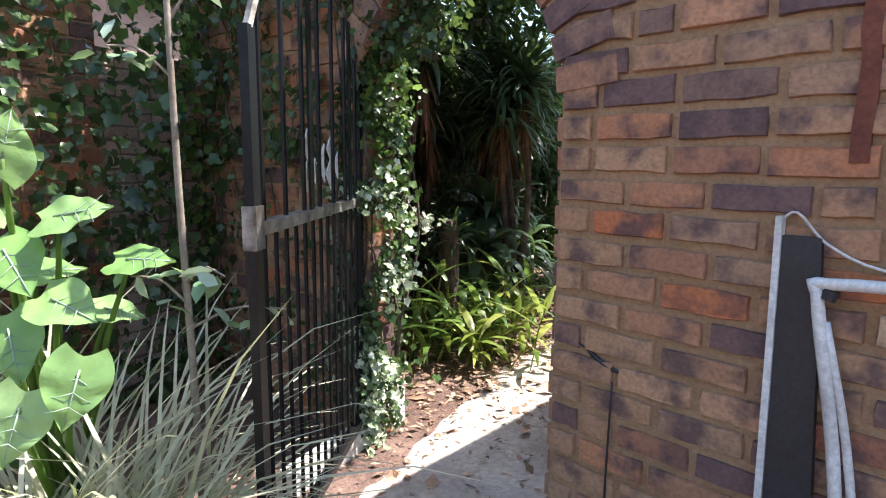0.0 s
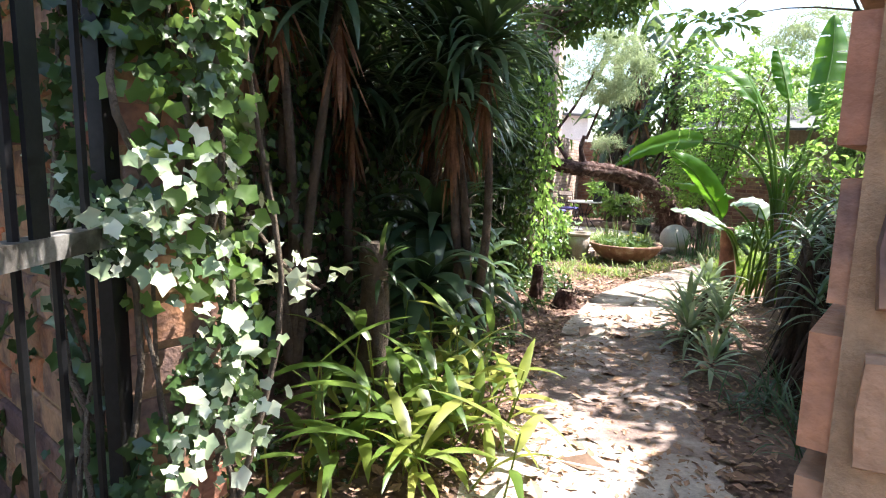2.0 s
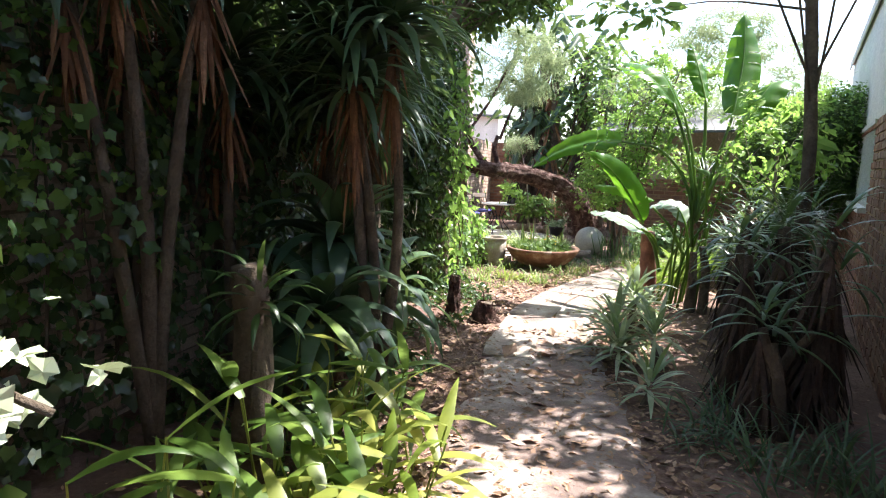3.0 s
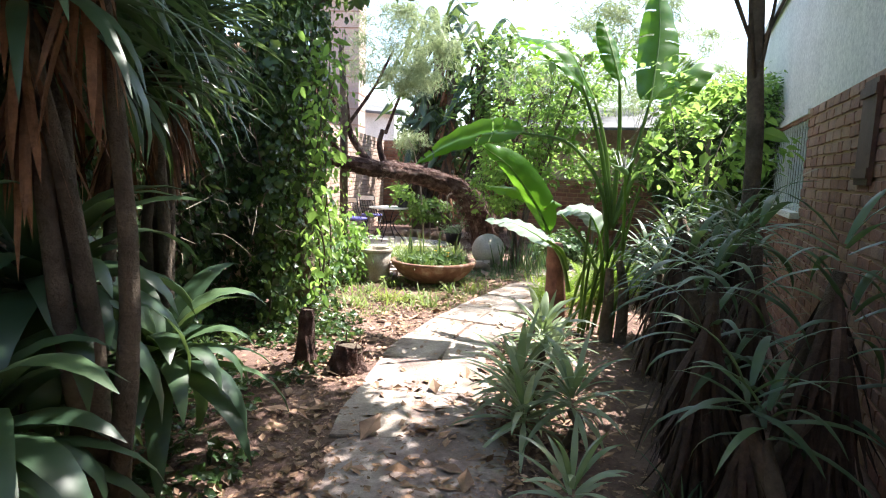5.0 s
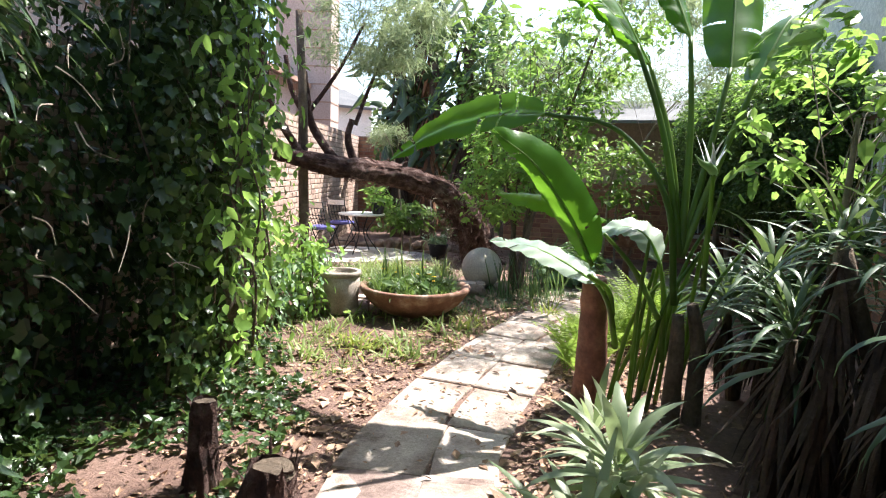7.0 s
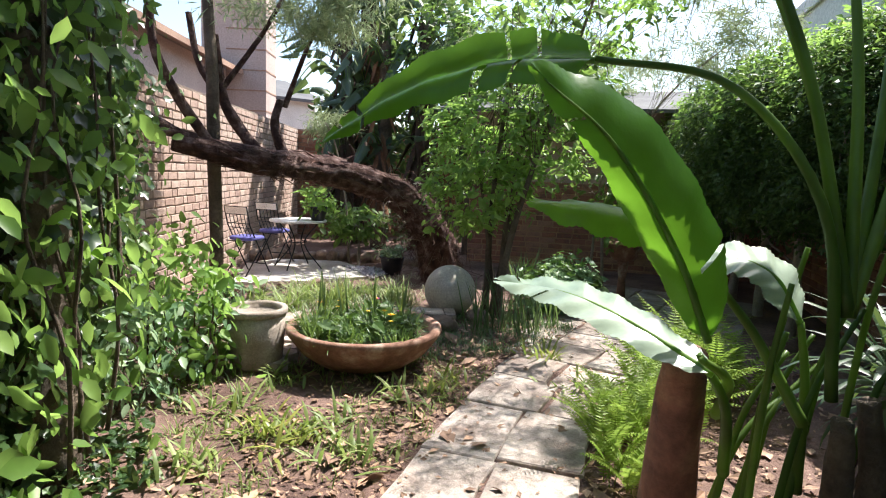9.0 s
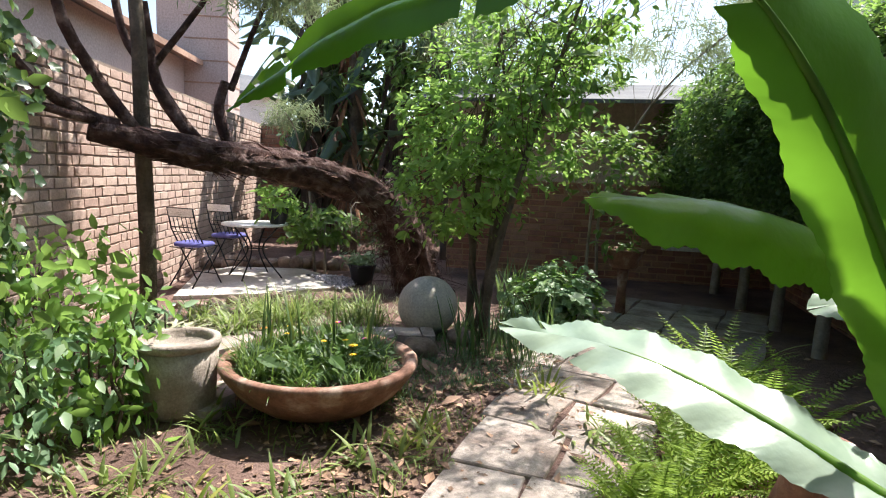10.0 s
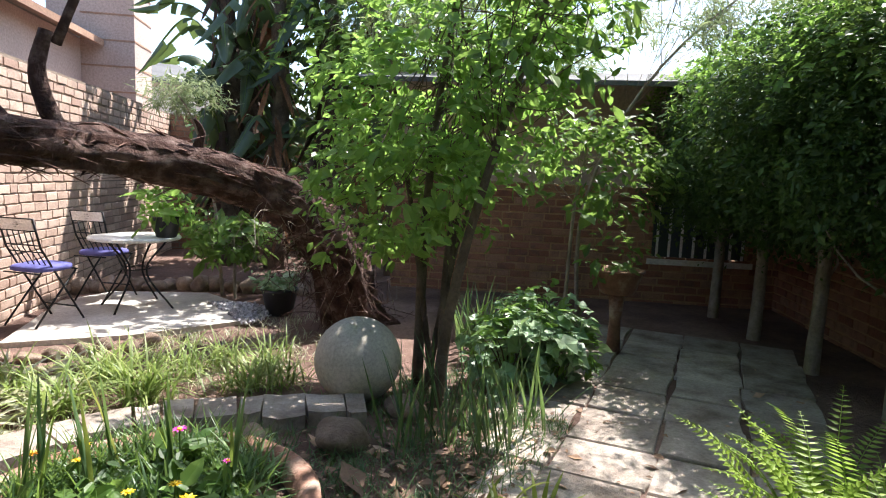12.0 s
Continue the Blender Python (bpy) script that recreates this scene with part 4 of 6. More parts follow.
def taro():
    """Large heart-shaped leaves on fleshy stalks."""
    t = thing("taro_plant", label="large light green heart-leaved taro plant beside the gate", category="plant")
    rows, cols = 14, 9
    spots = [((-1.19, 1.6, 1.49), 0.14, (0.25, 0.1, 0.95), (0.75, -0.6, 0.2)), ((-1.1, 1.68, 1.33), 0.15, (0.95, 0.1, 0.25), (-0.15, -0.6, 0.8)), ((-0.98, 1.82, 1.18), 0.14, (1, 0.0, 0.05), (0, -0.45, 0.88)), ((-1.08, 1.6, 1.1), 0.15, (0.9, -0.3, -0.25), (0.1, -0.6, 0.8)), ((-0.97, 1.5, 0.92), 0.15, (-0.15, -0.35, -0.9), (0.5, -0.75, 0.45)), ((-1.22, 1.62, 1.23), 0.16, (0.5, -0.3, -0.5), (0.2, -0.6, 0.75)), ((-1.18, 1.55, 1.02), 0.15, (0.3, -0.3, -0.8), (0.2, -0.8, 0.5)), ((-1.1, 1.45, 0.84), 0.15, (-0.2, -0.3, -0.9), (0.3, -0.8, 0.5)), ((-1.39, 1.7, 1.3), 0.17, (-0.6, 0.3, 0.2), (0.1, -0.5, 0.85)), ((-1.31, 1.85, 1.13), 0.15, (0.8, 0.3, 0.1), (0, -0.4, 0.9)), ((-1.11, 1.9, 1.0), 0.12, (0.9, 0.2, -0.2), (0.1, -0.4, 0.9))]
    root = np.array(on_ground(-1.3, 1.95))
    for i, (p, s, way, nor) in enumerate(spots):
        g = Geo()
        v, f = [], []
        for j in range(rows + 1):
            q = j / rows
            half = 0.62 * math.sin(math.pi * min(1, (q * 0.9 + 0.1)) ** 0.75) * (1 - 0.25 * q)
            for k in range(cols):
                e = (k - (cols - 1) / 2) / ((cols - 1) / 2)
                y = q * 1.35 - 0.35 - 0.2 * abs(e) ** 1.5 * max(0.0, 1 - 3 * q)
                crease = 0.05 * noise.noise((e * 2.3 + i * 5, q * 3.5, 0)) + 0.035 * math.sin(18 * q + 3 * abs(e)) * abs(e)
                v.append((e * half, y, -0.12 * y * y - 0.1 * abs(e) * half + crease + 0.12 * e * e * half))
        for j in range(rows):
            for k in range(cols - 1):
                a = j * cols + k
                f.append((a, a + 1, a + cols + 1, a + cols))
        g.add(np.array(v) * s, f)
        yv = Vector(way).normalized()
        zv = (Vector(nor) - yv * yv.dot(Vector(nor))).normalized()
        m = Matrix.Translation(p) @ Matrix((yv.cross(zv), yv, zv)).transposed().to_4x4()
        o = part("leaf", g, M_TARO, t, "", True)
        o.matrix_basis = m
        ve = Geo()
        tube(ve, [(0, -0.1 * s, 0.002), (0, 0.4 * s, -0.014 * s), (0, 0.95 * s, -0.1 * s)], [0.0035, 0.0028, 0.0015], 5)
        for q in (0.05, 0.3, 0.55):
            for e in (-1, 1):
                tube(ve, [(0, q * s, 0.001), (e * 0.2 * s, (q + 0.1) * s, -0.015 * s), (e * 0.42 * s, (q + 0.16) * s, -0.05 * s)], [0.0016, 0.0012, 0.0006], 4)
        part("vein", ve, M_PALE_LEAF, o, "pale leaf veins", True)
        st = Geo()
        tube(st, curve_pts([root + rng.normal(size=3) * 0.03 * np.array((1, 1, 0)), root * 0.4 + np.array(p) * 0.6 + np.array((-0.05, 0.03, 0.05)), p], 10), np.linspace(0.016, 0.007, 10), 7)
        part("stalk", st, M_LEAF, t, "", True)


taro()
tuft("grass_clump", on_ground(-1.1, 1.62), 300, 1.35, 0.016, M_GRASS_DRY, "grey-green dry grass clump arching over the bed", spread=0.14, elev=(0.9, 1.5), droop=(0.8, 2.0))
tuft("grass_clump", on_ground(-0.9, 1.62), 200, 0.95, 0.014, M_GRASS_DRY, "grey-green dry grass clump arching over the bed", spread=0.12, elev=(0.7, 1.4), droop=(0.8, 2.0))


def sapling():
    t = thing("sapling", label="thin grey sapling stem with a few glossy leaves", category="tree")
    g = Geo()
    tube(g, curve_pts([on_ground(-0.85, 1.95, -0.03), (-0.86, 1.95, 0.8), (-0.875, 1.95, 1.5), (-0.89, 1.97, 2.7)], 14), np.linspace(0.015, 0.01, 14), 8, 0.05)
    part("trunk", g, M_SMOOTH_BARK, t, "", True)
    for a, b in (((-0.885, 1.96, 1.92), (-0.7, 2.0, 2.12)), ((-0.875, 1.95, 1.75), (-1.05, 1.9, 1.84)), ((-0.865, 1.95, 1.08), (-0.63, 1.67, 1.16)), ((-0.86, 1.95, 0.92), (-0.49, 1.8, 1.03)), ((-0.86, 1.95, 1.0), (-1.0, 1.85, 1.12))):
        g = Geo()
        tube(g, curve_pts([a, (np.array(a) + np.array(b)) / 2 + (0, 0, 0.04), b], 6), np.linspace(0.006, 0.003, 6), 6)
        part("twig", g, M_SMOOTH_BARK, t)
        q = np.array(a) + np.linspace(0.4, 1.05, 7)[:, None] * (np.array(b) - np.array(a)) + rng.normal(size=(7, 3)) * 0.025
        for k in range(7):
            c = Geo()
            leaves(c, q[k:k + 1], 0.09, OVAL, 0.9, spread=0.15)
            part("leaf", c, M_PALE_LEAF if k % 2 else M_GLAUC, t, "dull blue-green leaf" if k % 2 == 0 else "leaf whitened to show sun sheen", True)
    return t


sapling()


def ivy_mass(name, center_line, width, height, n, size, material, label, z0=0.0, tmpl=IVY, up=0.4, facing=None, thick=0.25, patchy=-9.0):
    """Leaves hung over a wall or post, thick and uneven."""
    g = Geo()
    c = np.asarray(center_line, float)
    s = rng.uniform(0, len(c) - 1.001, n)
    i = s.astype(int)
    p = c[i] + (c[i + 1] - c[i]) * (s - i)[:, None]
    z = rng.uniform(0, 1, n) ** 0.9 * height + z0
    bulge = np.array([noise.noise((a * 1.3, b * 1.3, zz * 1.1)) for (a, b), zz in zip(p, z)])
    face = np.array(facing, float) if facing is not None else unit(rng.normal(size=(n, 2)))
    off = width * (0.45 + 0.55 * bulge)[:, None] + rng.normal(size=(n, 1)) * thick * 0.4
    at = np.concatenate([p + face * off, z[:, None]], axis=1)
    out = np.concatenate([np.broadcast_to(face, (n, 2)), np.zeros((n, 1))], axis=1)
    keep = np.array([noise.noise((a * 4.1, b * 4.1 + 7, c * 4.1)) > patchy for a, b, c in at])
    leaves(g, at[keep], size, tmpl, up, out[keep], 1.1, 0.3, 0.9)
    t = thing(name, label=label, category="plant")
    tagged(part("foliage", g, material, t, "", True), kind="stuff")
    st = Geo()
    for k in range(max(4, n // 500)):
        j = int(rng.integers(0, n))
        q = np.array((p[j][0], p[j][1], z0))
        f2 = face if face.ndim == 1 else face[j]
        o2 = np.array((f2[0], f2[1], 0)) * width * 0.3
        tube(st, curve_pts([q + o2 * 0.3] + [q + o2 * rng.uniform(0.2, 0.9) + (rng.normal() * 0.05, rng.normal() * 0.05, height * e) for e in (0.2, 0.4, 0.6, 0.85)], 14), np.linspace(0.011, 0.004, 14), 5)
    tagged(part("vine_wood", st, M_BARK, t, "", True), kind="stuff")
    return t


# ivy round the gate post
# Patches of paled leaves stand in for the sun patches on the post.
ivy_mass("ivy", [uv(-0.06, -1.3), uv(0.05, -1.22), uv(0.25, -1.22)], 0.13, 1.5, 3400, 0.03, M_IVY_PALE, "variegated ivy on the gate post, paled to show full sun", 0.0, facing=V, thick=0.2, up=0.9, patchy=0.1)
ivy_mass("ivy", [uv(-0.05, -1.32), uv(0.05, -1.22), uv(0.28, -1.22)], 0.07, 2.6, 5600, 0.032, M_IVY, "dark green ivy climbing the gate post and arch", 0.05, facing=V, thick=0.17, patchy=-0.12)
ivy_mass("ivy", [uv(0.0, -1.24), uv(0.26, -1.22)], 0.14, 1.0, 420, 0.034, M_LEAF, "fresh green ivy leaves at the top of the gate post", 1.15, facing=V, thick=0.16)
ivy_mass("ivy", [uv(0.02, -1.2), uv(0.12, -0.95), uv(0.2, -0.75)], 0.1, 0.75, 1500, 0.036, M_IVY, "dark ivy hanging from the underside of the arch", 1.95, thick=0.2)
ivy_mass("ivy", [uv(-0.04, -3.2), uv(-0.04, -1.3)], 0.18, 1.6, 2600, 0.05, M_IVY, "dark ivy hanging over the shaded gate wall", 1.5, facing=-U, patchy=0.0)
# Dark leaves added where the lower brickwork only lies in shade.
ivy_mass("ivy", [uv(-0.04, -3.4), uv(-0.04, -1.35)], 0.12, 1.7, 1800, 0.045, M_IVY, "dark leaves added over the lower gate wall to show its shade", 0.0, facing=-U, patchy=0.12)
ivy_mass("ivy", [uv(0.25, -3.0), uv(0.25, -1.35)], 0.1, 2.6, 3600, 0.05, M_IVY, "dark ivy covering the back of the gate wall", 0.5, facing=U)


# Leaf cover added to darken this wall as the shade does.
ivy_mass("ivy", [along(s) + np.array((0.1, -0.05)) for s in (-17.9, -16.5, -15)], 0.3, 2.6, 4200, 0.05, M_IVY, "dark leaves added over the wall beyond the gate to deepen its shade", -0.1, facing=(0.89, -0.45), patchy=0.02)
ivy_mass("ivy", [along(4.7) + np.array((0.4, -0.4)), along(4.7) + np.array((2.6, -1.5)), along(4.7) + np.array((5.2, -2.7))], 0.5, 2.9, 5200, 0.11, M_IVY, "dark leafy growth over the back wall", -0.1, tmpl=OVAL, facing=(-0.43, -0.9))
ivy_mass("vine", [(3.0, 11.15), (3.1, 11.5)], 0.14, 0.75, 240, 0.075, M_SHRUB, "light green leafy weed beside the stone pot", -0.1, tmpl=OVAL, thick=0.2)


def vine(pts, n, size, material, label, name="vine"):
    t = thing(name, label=label, category="plant")
    c = curve_pts(pts, 16)
    g = Geo()
    tube(g, c, 0.006, 6)
    part("stem", g, M_BARK, t, "", True)
    g = Geo()
    at = c[rng.integers(0, len(c), n)] + rng.normal(size=(n, 3)) * 0.035
    leaves(g, at, size, IVY, 0.5)
    part("foliage", g, material, t)


vine([(-0.36, 3.24, 1.6), (-0.28, 3.24, 1.4), (-0.18, 3.23, 1.24), (-0.11, 3.22, 1.16), (-0.05, 3.22, 1.12)], 60, 0.034, M_IVY_WHITE, "trailing variegated ivy shoot, whitened to show strong sun")


# ---- the shaded side of the garden ----
def ginger_clump(at, n, label, seed, material=M_STRAP, height=0.6):
    """Stems with broad pointed leaves, each leaf on its own."""
    r = np.random.default_rng(seed)
    t = thing("broad_leaf_plant", label=label, category="plant")
    for k in range(n):
        b = np.array(at) + np.array((*(r.normal(size=2) * 0.16), 0))
        a, h = r.uniform(0, 6.28), height * r.uniform(0.3, 1.0)
        q = b + np.array((math.cos(a) * 0.12, math.sin(a) * 0.12, h))
        g = Geo()
        tube(g, [b, (b + q) / 2, q], [0.006, 0.005, 0.004], 5)
        part("stem", g, M_STRAP_YEL, t)
        for j in range(3):
            g = Geo()
            straps(g, b + (q - b) * (0.5 + 0.25 * j), a + j * 2.3 + r.uniform(-0.5, 0.5), r.uniform(0.1, 1.0), r.uniform(0.3, 0.5), r.uniform(0.045, 0.075), r.uniform(0.5, 1.4), 6, 0.2, 0.7, 0.4)
            part("leaf", g, material if r.random() < 0.75 else M_STRAP_YEL, t, "", True)
    return t


for i, (x, y, n, m, h) in enumerate([(0.32, 4.55, 12, M_STRAP, 0.55), (0.6, 4.75, 11, M_STRAP_YEL, 0.45), (0.1, 4.95, 12, M_STRAP, 0.65), (0.7, 5.35, 12, M_STRAP, 0.6), (0.35, 5.6, 10, M_DRAC, 0.7), (-0.1, 4.4, 10, M_STRAP, 0.6), (0.45, 4.2, 8, M_STRAP_YEL, 0.35)]):
    ginger_clump(on_ground(x, y), n, "clump of broad strap leaves, some yellowing, beside the path", i + 3, m, h)
dracaena(on_ground(0.05, 5.1), 1, 0.85, 26, 0.3, 0.03, M_IVY, "ragged plant on a rough stump in the shade", 9)
g = Geo()
tube(g, curve_pts([on_ground(0.05, 5.1, -0.05), (0.06, 5.1, 0.5), (0.04, 5.08, 0.98)], 10), np.linspace(0.09, 0.07, 10), 10, 0.25)
tagged(part("tree_stump", g, M_BARK, None, "", True), label="rough dark stump wrapped in creeper", category="stump")
for i, (x, y, h, nh) in enumerate([(0.55, 6.9, 2.75, 4), (0.75, 6.15, 2.5, 4), (-0.2, 6.7, 2.7, 4), (0.15, 7.6, 2.9, 4), (-0.5, 5.7, 2.8, 4), (0.9, 7.6, 2.7, 4), (-0.9, 6.3, 3.0, 4), (0.5, 8.4, 3.1, 4)]):
    dracaena(on_ground(x, y), nh, h, 80, 0.7, 0.06, M_DRAC, "tall dark dracaena with hanging dead leaves", 20 + i, skirt=True)
for i, (x, y, h) in enumerate([(0.54, 6.5, 0.95), (0.35, 6.0, 0.55), (0.9, 7.0, 0.45)]):
    dracaena(on_ground(x, y), 1, h, 44, 0.72, 0.13, M_DRAC, "dark glossy dracaena with drooping broad leaves", 40 + i, single=True, droop=(1.4, 2.6))

# ivy on the garden wall, and a buried tree
ivy_mass("ivy", [along(s) + np.array((0.1, -0.05)) for s in (-16, -12, -9, -7, -5, -3.5)], 0.55, 3.2, 22000, 0.065, M_IVY, "thick dark ivy over the garden wall", -0.1, facing=(0.89, -0.45))
# Lighter green over the dark ivy stands in for stray sun on it.
ivy_mass("ivy", [along(s) + np.array((0.15, -0.08)) for s in (-13, -11.5, -10)], 0.5, 2.4, 2600, 0.055, M_LEAF, "ivy leaves in lighter green, painted stray sun on the wall", 0.7, facing=(0.89, -0.45), patchy=-0.05)
buried = ivy_mass("ivy", [(1.7, 9.3), (2.0, 10.0), (2.25, 10.5)], 0.3, 3.2, 7500, 0.06, M_IVY, "ivy-covered tree trunk at the wall", -0.1, thick=0.3)
# Brighter leaf colours here carry the sun on the trunk's edge.
ivy_mass("ivy", [(2.3, 10.3), (2.6, 10.7)], 0.22, 2.7, 520, 0.07, M_LEAF, "ivy leaves in brighter green, painted sun on them", 0.6, tmpl=OVAL, thick=0.35)
ivy_mass("vine", [(2.0, 9.1), (2.25, 9.7), (2.45, 10.25)], 0.25, 2.5, 520, 0.09, M_SHRUB, "loose climber with broad oval leaves", 0.1, tmpl=OVAL, thick=0.3)
ivy_mass("vine", [(2.9, 10.9), (2.6, 11.9), (3.1, 12.6)], 0.3, 0.95, 560, 0.08, M_SHRUB, "leafy light green climber by the wall", -0.1, tmpl=OVAL, thick=0.4)
g = Geo()
tube(g, curve_pts([on_ground(2.1, 10.2, -0.1), (2.12, 10.25, 1.2), (2.0, 10.3, 3.2)], 10), np.linspace(0.2, 0.13, 10), 12, 0.1)
part("trunk", g, M_BARK, buried, "dark trunk buried in ivy", True)
g = Geo()
for k in range(34):
    a = np.array((rng.uniform(0.7, 1.75), 0.0, rng.uniform(0.7, 1.9)))
    a[1] = 6.9 + a[0] * 1.25 + rng.normal() * 0.12
    b = a + np.array((rng.uniform(-0.05, 0.25), rng.uniform(-0.3, 0.1), rng.uniform(-0.22, 0.2))) * rng.uniform(0.5, 1.2)
    tube(g, curve_pts([a, (a + b) / 2 + rng.normal(size=3) * 0.03, b], 6), np.linspace(0.005, 0.0018, 6), 4)
twigs = thing("dry_twigs", label="dead grey twigs sticking out of the dark ivy", category="twigs")
tagged(part("twig_spray", g, M_SMOOTH_BARK, twigs), kind="stuff")
for x, y, h, r in ((1.86, 8.3, 0.42, 0.065), (2.12, 8.02, 0.19, 0.12)):
    t = thing("tree_stump", on_ground(x, y), label="ragged reddish brown tree stump in the leaf litter", category="stump")
    g = Geo()
    tube(g, [(0, 0, -0.04), (0, 0, h * 0.2), (0.005, 0, h * 0.5), (0.01, 0, h * 0.85), (0.015, 0, h)], [r * 1.5, r * 1.15, r * 0.95, r * 0.85, r * 0.8], 20, 0.16, False)
    part("bark", g, M_LOG, t)
    g = Geo()
    tube(g, [(0.015, 0, h - 0.05), (0.015, 0, h - 0.012)], [r * 0.8, r * 0.72], 20, 0.08)
    part("cut_wood", g, M_BARK, t)
    g = Geo()
    n = 40
    a = rng.uniform(0, 6.28, n)
    straps(g, np.stack([np.cos(a) * r, np.sin(a) * r, rng.uniform(0.02, h * 0.9, n)], axis=1), a, rng.uniform(0.6, 1.5, n), rng.uniform(0.04, 0.1, n), 0.015, 0.3, 3, 0.3)
    tagged(part("loose_bark", g, M_LOG, t), kind="stuff")

# ---- the house side ----
for i, (x, y, h, nh) in enumerate([(3.0, 5.1, 0.8, 3), (3.3, 5.4, 1.1, 3), (3.7, 5.9, 1.25, 4), (4.05, 6.3, 1.25, 4), (4.4, 6.75, 1.25, 4), (3.4, 5.8, 0.75, 3), (4.65, 7.2, 1.15, 3)]):
    dracaena(on_ground(x, y), nh, h, 11, 0.42, 0.034, M_DRAC, "spiky dracaena smothered in its own dead leaves beside the house", 60 + i, skirt=True, dead=(90, 0.35, 0.65, M_DEAD))
for i, (x, y, h, n, ln, wd) in enumerate([(3.17, 7.04, 0.4, 28, 0.36, 0.055), (2.97, 6.84, 0.14, 44, 0.44, 0.045), (3.42, 7.3, 0.16, 36, 0.36, 0.042), (2.8, 6.5, 0.08, 36, 0.42, 0.04), (3.0, 6.45, 0.2, 34, 0.4, 0.04), (2.5, 5.75, 0.05, 26, 0.34, 0.036), (3.7, 7.75, 0.1, 30, 0.32, 0.04)]):
    dracaena(on_ground(x, y), 1, h, n, ln, wd, M_DRAC_STRIPE, "striped grey-green rosette plant beside the path", 80 + i, single=True, droop=(0.4, 1.5))
for x, y, n, ln in ((2.55, 4.75, 44, 0.42), (2.95, 4.75, 50, 0.5), (2.45, 5.15, 40, 0.36), (2.75, 5.25, 50, 0.5), (2.3, 4.35, 36, 0.34), (2.7, 4.4, 46, 0.45)):
    tuft("grass_clump", on_ground(x, y), n, ln, 0.013, M_DRAC, "dark strap grass in the shade along the house", spread=0.09, elev=(0.4, 1.4), droop=(0.6, 1.8), group="shade grasses")
# Crowns from 3.9 m up are unseen, added to shade path and beds.
tree("tree", None, [on_ground(4.55, 6.75, -0.1), (4.6, 6.7, 1.3), (4.55, 6.75, 2.4), (4.2, 6.6, 3.8)], 0.06, 0.045, [((4.0, 6.7, 4.5), (1.2, 1.5, 0.5), 800, 40, 0.14), ((2.2, 6.8, 4.5), (1.1, 2.2, 0.5), 6500, 60, 0.25), ((5.0, 6.2, 3.9), (1.0, 0.9, 0.4), 2600, 30, 0.25), ((4.7, 6.9, 4.4), (1.0, 1.0, 0.3), 2800, 34, 0.2), ((4.0, 8.0, 4.5), (0.9, 0.9, 0.3), 1900, 30, 0.2), ((3.3, 7.7, 2.85), (0.5, 0.5, 0.12), 110, 14, 0.2)], 0.1, M_LEAF, M_BARK, limbs=2, label="tree with a rough trunk reaching over the path")
# Its crowns at 4 m and higher are unseen, added to shade bed and post.
tree("tree", None, [(-1.5, 4.3, -0.1), (-1.4, 4.3, 1.5), (-1.1, 4.0, 3.0)], 0.09, 0.05, [((-1.5, 4.1, 3.5), (1.4, 1.1, 0.5), 3600, 60, 0.22), ((0.7, 4.9, 4.0), (1.0, 1.2, 0.5), 1100, 40, 0.2), ((-0.1, 5.7, 3.0), (1.0, 0.7, 0.5), 3000, 40, 0.22), ((1.0, 3.5, 4.2), (0.8, 0.6, 0.3), 230, 16, 0.11)], 0.1, M_IVY, M_BARK, label="dark leafy tree hanging over the gate wall")
# Crown mostly above view, added to keep the sun off the ivy.
tree("tree", None, [(2.0, 10.3, 1.5), (2.1, 10.3, 2.8), (2.4, 10.2, 3.6)], 0.12, 0.06, [((2.7, 10.4, 3.9), (1.1, 1.2, 0.6), 3400, 50, 0.2), ((3.4, 10.3, 4.1), (0.8, 0.9, 0.4), 1700, 30, 0.2)], 0.1, M_HEDGE, M_BARK, label="unseen dark crown added above the ivy to shade it")
tree("shrub", None, [on_ground(4.9, 7.4, -0.1), (4.87, 7.35, 0.9), (4.82, 7.3, 1.7)], 0.03, 0.012, [((4.85, 7.3, 1.75), (0.6, 0.55, 0.6), 820, 60, 0.1)], 0.07, M_SHRUB, M_SMOOTH_BARK, label="light green leafy shrub in sun", category="shrub")


for i, (x, y, h, nh) in enumerate([(5.3, 8.2, 0.8, 3), (5.3, 7.75, 1.15, 3), (4.75, 7.5, 0.7, 2)]):
    dracaena(on_ground(x, y), nh, h, 46, 0.5, 0.04, M_DRAC, "dark spiky dracaena thicket between path and house", 160 + i, skirt=True, dead=(24, 0.3, 0.55, M_DEAD))


